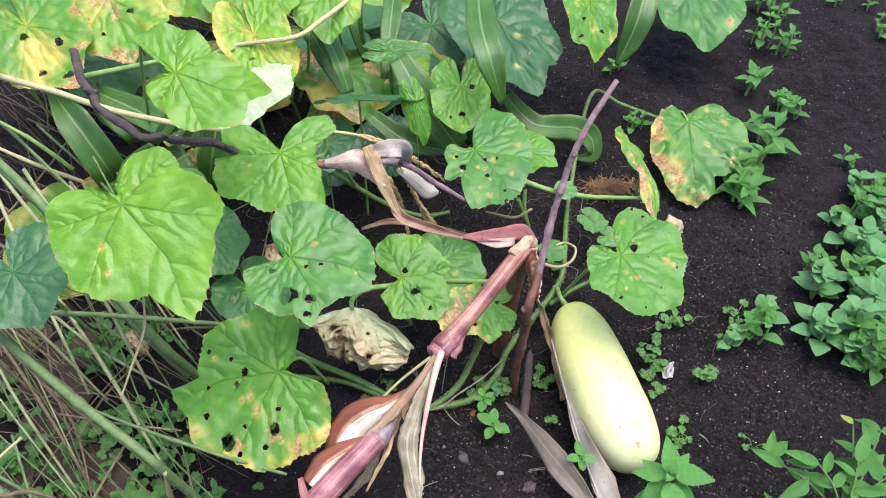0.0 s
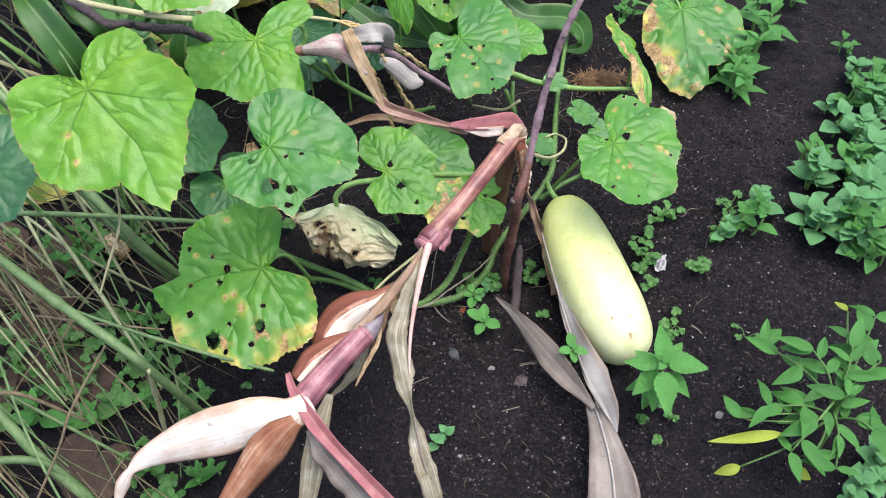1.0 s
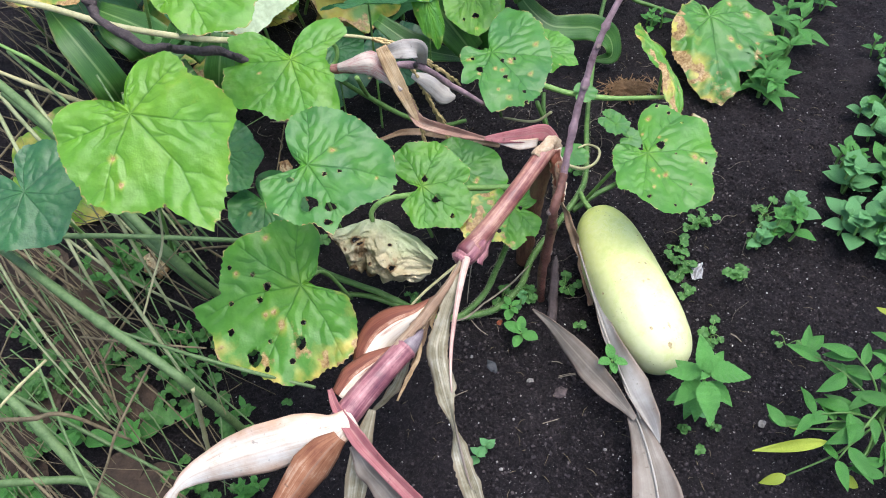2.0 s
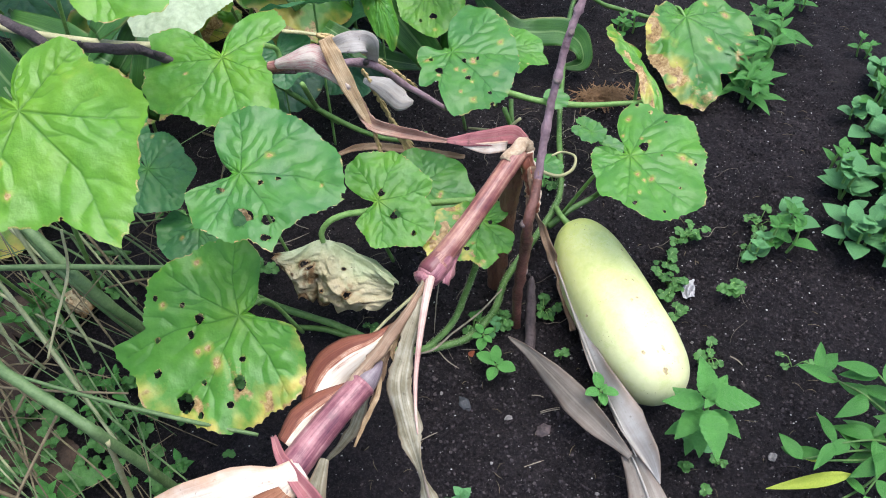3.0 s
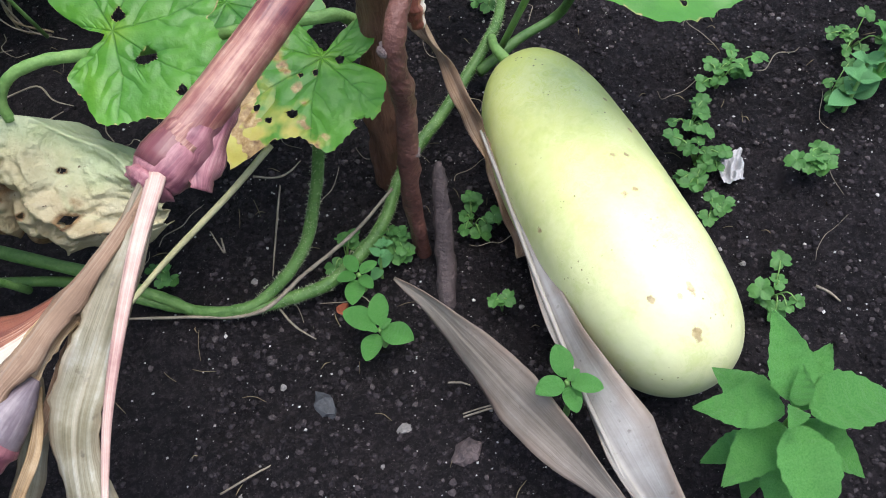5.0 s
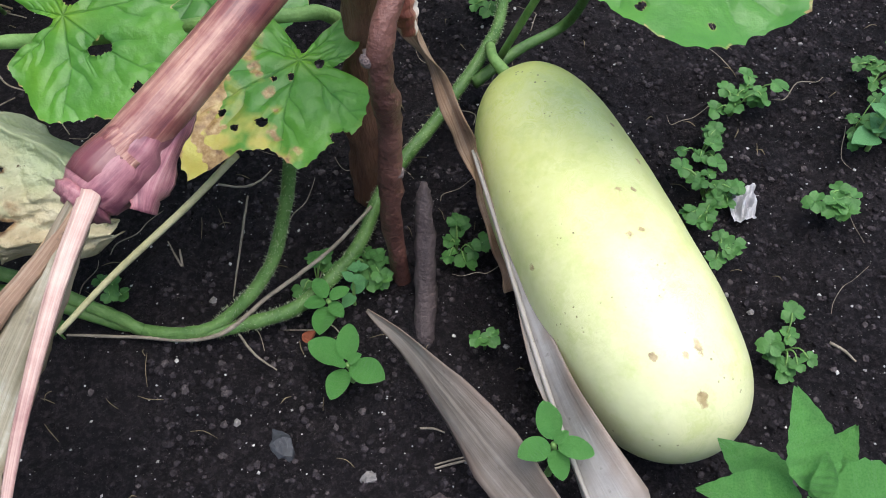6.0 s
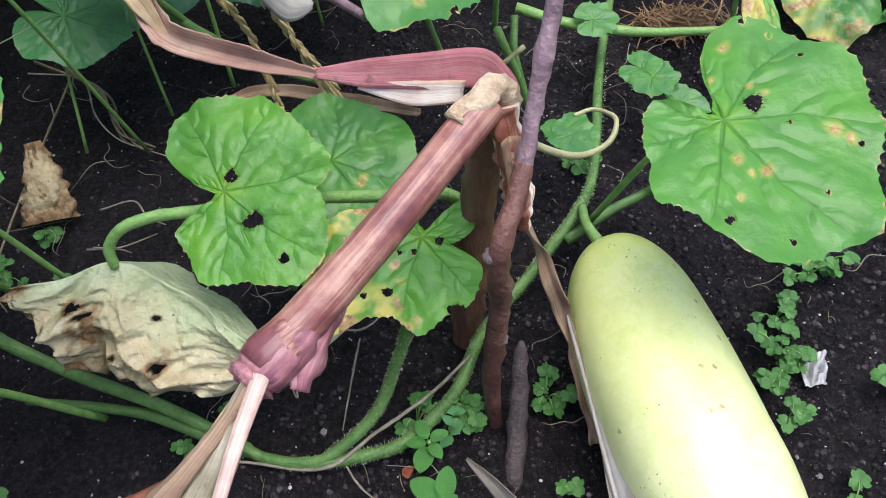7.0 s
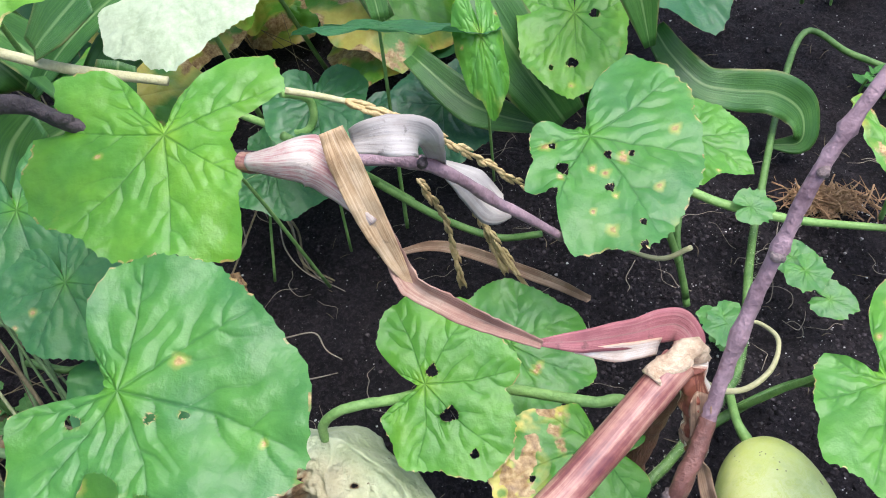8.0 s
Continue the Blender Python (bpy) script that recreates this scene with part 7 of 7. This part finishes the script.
v, f = cover()
tagged(part("clover_cover", mesh_of("clover_cover", v, f), CLOVER_MAT), "low clover and seedlings covering the soil under grass", "ground cover", kind="stuff")

# ---- tall stems and dry grass ----
grass = thing("grass_clump", "tangle of thick green stems and dry straw", "grass", (-0.4, 0.3, 0))
for pts, r, mat_ in [
    ([(-0.467, 0.398, 0.27), (-0.364, 0.327, 0.26), (-0.305, 0.287, 0.25), (-0.24, 0.248, 0.23), (-0.222, 0.242, 0.2), (-0.197, 0.256, 0.05)], [0.0042, 0.005, 0.0048, 0.0045], GRASS),
    ([(-0.564, 0.67, 0.25), (-0.445, 0.574, 0.22), (-0.335, 0.468, 0.18), (-0.287, 0.438, 0.12), (-0.255, 0.446, 0.03)], [0.005, 0.006, 0.006, 0.0055], GRASS),
    ([(-0.524, 0.642, 0.21), (-0.442, 0.579, 0.18), (-0.33, 0.465, 0.14), (-0.275, 0.442, 0.05)], [0.004, 0.005, 0.005, 0.004], GRASS),
    ([(-0.533, 0.449, 0.17), (-0.408, 0.443, 0.18), (-0.318, 0.444, 0.175), (-0.202, 0.44, 0.17)], [0.003, 0.0032, 0.0028], GRASS),
    ([(-0.491, 0.304, 0.16), (-0.414, 0.245, 0.13), (-0.353, 0.193, 0.08), (-0.298, 0.159, 0.02)], [0.005, 0.0058, 0.0055], GRASS),
    ([(-0.481, 0.18, 0.1), (-0.411, 0.186, 0.1), (-0.351, 0.19, 0.085), (-0.317, 0.175, 0.03)], [0.004, 0.0045, 0.004], GRASS),
    ([(-0.22, 0.239, 0.205), (-0.236, 0.248, 0.12), (-0.249, 0.244, 0.02)], [0.0022, 0.0028, 0.0025], TENDRIL),
    ([(-0.239, 0.359, 0.33), (-0.246, 0.349, 0.29), (-0.26, 0.323, 0.26), (-0.274, 0.305, 0.23)], [0.0011, 0.0012, 0.001], TENDRIL),
    ([(-0.269, 0.267, 0.2), (-0.299, 0.213, 0.17), (-0.315, 0.184, 0.14), (-0.342, 0.139, 0.1)], [0.0013, 0.0014, 0.0012], STRAW),
    ([(-0.319, 0.31, 0.2), (-0.248, 0.297, 0.17), (-0.167, 0.281, 0.15), (-0.113, 0.271, 0.14)], [0.0014, 0.0022, 0.0018], GRASS),
    ([(-0.372, 0.329, 0.15), (-0.297, 0.314, 0.16), (-0.229, 0.308, 0.16)], [0.0012, 0.0013, 0.001], STRAW),
    ([(-0.437, 0.219, 0.18), (-0.391, 0.224, 0.17), (-0.36, 0.233, 0.16), (-0.312, 0.231, 0.1)], [0.0022, 0.0025, 0.0016], STRAW),
    ([(-0.375, 0.274, 0.2), (-0.399, 0.237, 0.2), (-0.424, 0.189, 0.2)], [0.0015, 0.0015, 0.0012], TENDRIL),
    ([(-0.55, 0.721, 0.22), (-0.506, 0.706, 0.2), (-0.469, 0.705, 0.15)], [0.002, 0.003, 0.003], PETIOLE),
    ([(-0.583, 0.709, 0.2), (-0.513, 0.694, 0.17), (-0.446, 0.702, 0.12)], [0.002, 0.003, 0.003], TENDRIL),
]:
    tube("stem", pts, r, mat_, grass, sides=10, steps=10, bumps=0.1, nodes=[(0.4, r[1] * 0.25, 0.012), (0.75, r[1] * 0.25, 0.012)])


def straw_line(rnd, x, y):
    """Points and radii of one bent straw lying over the soil."""
    a = radians(rnd.gauss(-37, 12)) if rnd.random() < 0.86 else rnd.uniform(0, 6.28)
    ln = rnd.uniform(0.1, 0.36)
    h0, h1 = 0.17 * rnd.random() ** 2, 0.08 * rnd.random() ** 2
    d = np.array((math.cos(a), math.sin(a), 0)) * ln
    p = np.array((x, y, 0)) - d * 0.6
    bend = np.array((rnd.uniform(-1, 1), rnd.uniform(-1, 1), rnd.uniform(-0.3, 1))) * ln * 0.08
    q = p + d
    r = rnd.choice((0.0003, 0.0004, 0.0005, 0.0007, 0.001, 0.0016))
    return [p + (0, 0, h0 + 0.006), (p + q) / 2 + bend + (0, 0, (h0 + h1) / 2 + 0.006), q + (0, 0, h1 + 0.004)], [r, r, r * 0.6]


def straw_tangle():
    rnd = random.Random(12)
    for k in range(270):
        x, y = rnd.uniform(-0.62, -0.2), rnd.uniform(0.02, 0.62)
        pts, radii = straw_line(rnd, x, y)
        if x > -0.24 and y < 0.33 or pts[2][0] > -0.18:
            continue
        green = rnd.random() < 0.35
        tube("grass_stem" if green else "straw", pts, radii, GRASS if green else STRAW, grass, sides=5, steps=5)
    far = []
    for k in range(340):
        x, y = rnd.uniform(-0.7, 0.0), rnd.uniform(0.58, 1.2)
        pts, radii = straw_line(rnd, x, y)
        if not (x > -0.42 and y < 0.98):
            far.append(tube_data(pts, radii, 5, 5))
    # longer pale stems that lean over the rest, all much one way
    for k in range(30):
        x, y, z = rnd.uniform(-0.66, -0.4), rnd.uniform(0.3, 0.78), rnd.uniform(0.09, 0.24)
        a, ln, r = radians(rnd.gauss(-39, 9)), rnd.uniform(0.18, 0.34), rnd.uniform(0.0009, 0.0028)
        p = np.array((x, y, z))
        q = p + np.array((math.cos(a) * ln, math.sin(a) * ln, -0.7 * z))
        if q[0] > -0.25:
            continue
        mid = (p + q) / 2 + np.array((rnd.uniform(-0.01, 0.01), rnd.uniform(-0.01, 0.01), rnd.uniform(0.005, 0.03)))
        tube("grass_stem", [p, mid, q], [r, r, r * 0.7], (GRASS, PALE_STEM, PALE_STEM, STRAW)[k % 4], grass, sides=8, steps=8, bumps=0.1, seed=k, nodes=[(0.35, r * 0.3, 0.012), (0.7, r * 0.3, 0.012)])
    return joined(far)


PALE_STEM = plain_plant("pale_stem", (0.2, 0.23, 0.1), (0.38, 0.4, 0.23), 0.6, 0.1, 60)
far = straw_tangle()
tagged(part("dry_straw", mesh_of("dry_straw", *far), STRAW), "tangle of thin dry tan straw", "straw", kind="stuff")


# ---- loose crumbs of soil, white grains, stones and twigs ----
def lump(rnd, p, r, squash=0.7):
    """A small angular crumb of 8 or 20 triangles."""
    t = (1 + 5 ** 0.5) / 2
    v = np.array([(-1, t, 0), (1, t, 0), (-1, -t, 0), (1, -t, 0), (0, -1, t), (0, 1, t), (0, -1, -t), (0, 1, -t), (t, 0, -1), (t, 0, 1), (-t, 0, -1), (-t, 0, 1)]) / 1.9
    f = [(0, 11, 5), (0, 5, 1), (0, 1, 7), (0, 7, 10), (0, 10, 11), (1, 5, 9), (5, 11, 4), (11, 10, 2), (10, 7, 6), (7, 1, 8), (3, 9, 4), (3, 4, 2), (3, 2, 6), (3, 6, 8), (3, 8, 9), (4, 9, 5), (2, 4, 11), (6, 2, 10), (8, 6, 7), (9, 8, 1)]
    if r < 0.0013:
        v = np.array([(1, 0, 0), (-1, 0, 0), (0, 1, 0), (0, -1, 0), (0, 0, 1), (0, 0, -1)], float)
        f = [(0, 2, 4), (2, 1, 4), (1, 3, 4), (3, 0, 4), (2, 0, 5), (1, 2, 5), (3, 1, 5), (0, 3, 5)]
    v = v * np.array([rnd.uniform(0.6, 1.3) for _ in range(v.size)]).reshape(-1, 3) * r
    a = rnd.uniform(0, 6.28)
    c, s = math.cos(a), math.sin(a)
    v = v @ np.array(((c, s, 0), (-s, c, 0), (0, 0, squash)))
    return v + np.array(p), f


def crumb_material():
    """Soil crumbs, each of its own shade."""
    n = Nodes("soil_crumb")
    isle = n.t.nodes.new("ShaderNodeNewGeometry").outputs["Random Per Island"]
    col = n.ramp(isle, [(0.0, (0.009, 0.0074, 0.0086)), (0.5, (0.027, 0.0222, 0.0255)), (0.86, (0.056, 0.0462, 0.051)), (1.0, (0.1, 0.084, 0.086))])
    fine = n.noise(500, 3)
    col = n.mix(n.grey(fine, 0.4, 0.7), n.mix(1.0, col, (0.6, 0.6, 0.6), "MULTIPLY"), col)
    n.bump(fine, 0.8, 0.002)
    return n.done(col, 0.9, 0.15)


CRUMB = crumb_material()


def scatter(count, sizes, seed, lift=0.3, power=3, close=0.6):
    rnd = random.Random(seed)
    where = []
    for _ in range(count):
        x, y = rnd.uniform(-0.3, 1.35), rnd.uniform(0.12, 1.9)
        if rnd.random() < close:
            x, y = rnd.uniform(0.0, 0.6), rnd.uniform(0.2, 0.85)
        where.append((x, y))
    xy = np.array(where)
    high = relief(xy[:, 0], xy[:, 1])
    pieces = []
    for (x, y), h in zip(where, high):
        r = sizes[0] + (sizes[1] - sizes[0]) * rnd.random() ** power
        pieces.append(lump(rnd, (x, y, h + r * lift), r))
    return joined(pieces)


v, f = scatter(80000, (0.0005, 0.0026), 3, 0.08, power=4, close=0.5)
tagged(part("soil_crumbs", mesh_of("soil_crumbs", v, f, smooth=False), CRUMB), "loose crumbs and clods of dark soil", "soil", kind="stuff")
near_grains, far_grains = scatter(5000, (0.0002, 0.0008), 4, 0.6), scatter(9500, (0.0004, 0.0014), 14, 0.6, 4, 0.0)
v, f = joined([near_grains, far_grains])
tagged(part("white_grains", mesh_of("white_grains", v, f, smooth=False), PERLITE), "tiny white mineral grains scattered on the soil", "grains", kind="stuff")
v, f = scatter(260, (0.0006, 0.0026), 5, 0.4, power=4)
tagged(part("pebbles", mesh_of("pebbles", v, f, smooth=False), STONE), "small grey pebbles scattered on the soil", "pebbles", kind="stuff")


def litter():
    rnd = random.Random(8)
    pieces = []
    for _ in range(420):
        x, y = rnd.uniform(-0.15, 0.7), rnd.uniform(0.15, 1.1)
        a, ln = rnd.uniform(0, 6.28), rnd.uniform(0.004, 0.016)
        z = ground_height(x, y) + 0.002
        d = np.array((math.cos(a), math.sin(a), 0)) * ln
        p = np.array((x, y, z))
        bend = np.array((-d[1], d[0], 0)) * rnd.uniform(-0.12, 0.12)
        q = p + d
        q[2] = ground_height(q[0], q[1]) + 0.0025
        pieces.append(tube_data([p, (p + q) / 2 + bend + np.array((0, 0, 0.002)), q], [0.0002, rnd.uniform(0.00018, 0.0004), 0.00012], 5, 3))
    return joined(pieces)


v, f = litter()
tagged(part("straw_bits", mesh_of("straw_bits", v, f), STRAW), "short bits of straw and fine roots on the soil", "straw", kind="stuff")


def fine_roots():
    rnd = random.Random(31)
    pieces = []
    for _ in range(120):
        p = np.array((rnd.uniform(-0.28, 0.42), rnd.uniform(0.4, 0.9), rnd.uniform(0.004, 0.012)))
        a, pts = rnd.uniform(0, 6.28), [p]
        for _ in range(4):
            a += rnd.gauss(0, 0.7)
            step = rnd.uniform(0.005, 0.014)
            p = p + np.array((math.cos(a) * step, math.sin(a) * step, 0))
            p[2] = max(ground_height(p[0], p[1]) + 0.002, p[2] + rnd.uniform(-0.004, 0.004))
            pts.append(p)
        r = rnd.uniform(0.00018, 0.00045)
        pieces.append(tube_data(pts, [r, r, r * 0.5], 4, 4))
    return joined(pieces)


v, f = fine_roots()
tagged(part("fine_root", mesh_of("fine_root", v, f), ROOT), "thin pale curling roots over the soil", "roots", kind="stuff")


def flake(name, p, size, material, label, category, seed=1):
    """A flat angular chip lying on the soil."""
    rnd = random.Random(seed)
    bm = bmesh.new()
    bmesh.ops.create_icosphere(bm, subdivisions=2, radius=size)
    for w in bm.verts:
        n = noise.noise(w.co * (1.3 / size) + Vector((seed, 0, 0)))
        w.co = Vector((w.co.x * (1 + 0.5 * n), w.co.y * (0.75 + 0.4 * n), w.co.z * 0.35 * (1 + 0.6 * n)))
    me = bpy.data.meshes.new(name)
    bm.to_mesh(me)
    bm.free()
    me.materials.append(material)
    ob = new(name, me)
    ob.matrix_world = pose(p[0], p[1], ground_height(p[0], p[1]) + size * 0.2, rnd.uniform(-15, 15), rnd.uniform(-15, 15), rnd.uniform(0, 360))
    return tagged(ob, label, category)


WHITE_FILM = plain_plant("white_film", (0.45, 0.44, 0.46), (0.72, 0.7, 0.72), 0.35, 0.3, 150)
SLATE = plain_plant("dark_slate", (0.02, 0.022, 0.027), (0.05, 0.052, 0.06), 0.6, 0.0, 90)
def film_scrap(p):
    """A crumpled sheet of thin clear-white film."""
    n = 26
    s = np.linspace(-1, 1, n)
    U, V = np.meshgrid(s, s, indexing="ij")
    fold = 1 - 2 * np.abs(vnoise(U * 2.3 + 4, V * 1.6, 5) - 0.5) * 2
    z = 0.0045 * fold + 0.004 * (fbm(U * 4, V * 4 + 9, 6, 3) - 0.5) + 0.004
    x = U * 0.0075 * (1 + 0.3 * (vnoise(U * 0 + 1, V * 2.5, 7) - 0.5)) + V * 0.004
    y = V * 0.012 * (1 + 0.35 * (vnoise(U * 2.5, V * 0 + 2, 8) - 0.5))
    idx = np.arange(n * n).reshape(n, n)
    faces = np.stack([idx[:-1, :-1], idx[1:, :-1], idx[1:, 1:], idx[:-1, 1:]], -1).reshape(-1, 4)
    ob = part("plastic_scrap", mesh_of("plastic_scrap", np.stack([x, y, z], -1).reshape(-1, 3), faces), WHITE_FILM)
    ob.matrix_world = pose(p[0], p[1], ground_height(p[0], p[1]), 0, 0, 10)
    return tagged(ob, "crumpled scrap of thin white plastic film", "plastic")


film_scrap((0.347, 0.502, 0))
flake("stone_chip", (0.076, 0.367, 0), 0.009, SLATE, "flat dark blue-grey slate chip on the soil", "stone", 5)
flake("stone_chip", (0.122, 0.348, 0), 0.0045, STONE, "small pale grey stone on the soil", "stone", 6)
flake("stone_chip", (0.387, 0.286, 0), 0.006, STONE, "small pale grey stone on the soil", "stone", 7)
flake("bark_chip", (0.156, 0.328, 0), 0.009, DARK_BARK, "flat brown bark chip pressed into the soil", "bark", 8)
flake("brick_crumb", (0.087, 0.431, 0), 0.0045, plain_plant("brick_red", (0.25, 0.06, 0.03), (0.42, 0.13, 0.06), 0.8, 0.0, 120), "tiny orange-red brick crumb on the soil", "brick", 9)
for k, (a, b, r) in enumerate([((0.156, 0.352, 0), (0.182, 0.356, 0), 0.0009), ((0.133, 0.29, 0), (0.165, 0.298, 0), 0.0011), ((0.156, 0.35, 0), (0.181, 0.354, 0), 0.0012), ((0.374, 0.409, 0), (0.385, 0.397, 0), 0.0015), ((0.017, 0.32, 0), (0.054, 0.337, 0), 0.0012), ((0.149, 0.372, 0), (0.162, 0.369, 0), 0.0012)]):
    a, b = np.array(a) + (0, 0, 0.003), np.array(b) + (0, 0, 0.003)
    tw = thing("twig", "short pale dry twig on the soil", "twig", a, "twigs on the soil")
    tube("wood", [a, (a + b) / 2 + np.array((0.0005, 0.0008, 0.0005)), b], [r * 0.55, r * 0.6, r * 0.35], ROOT, tw, sides=6, bumps=0.2)
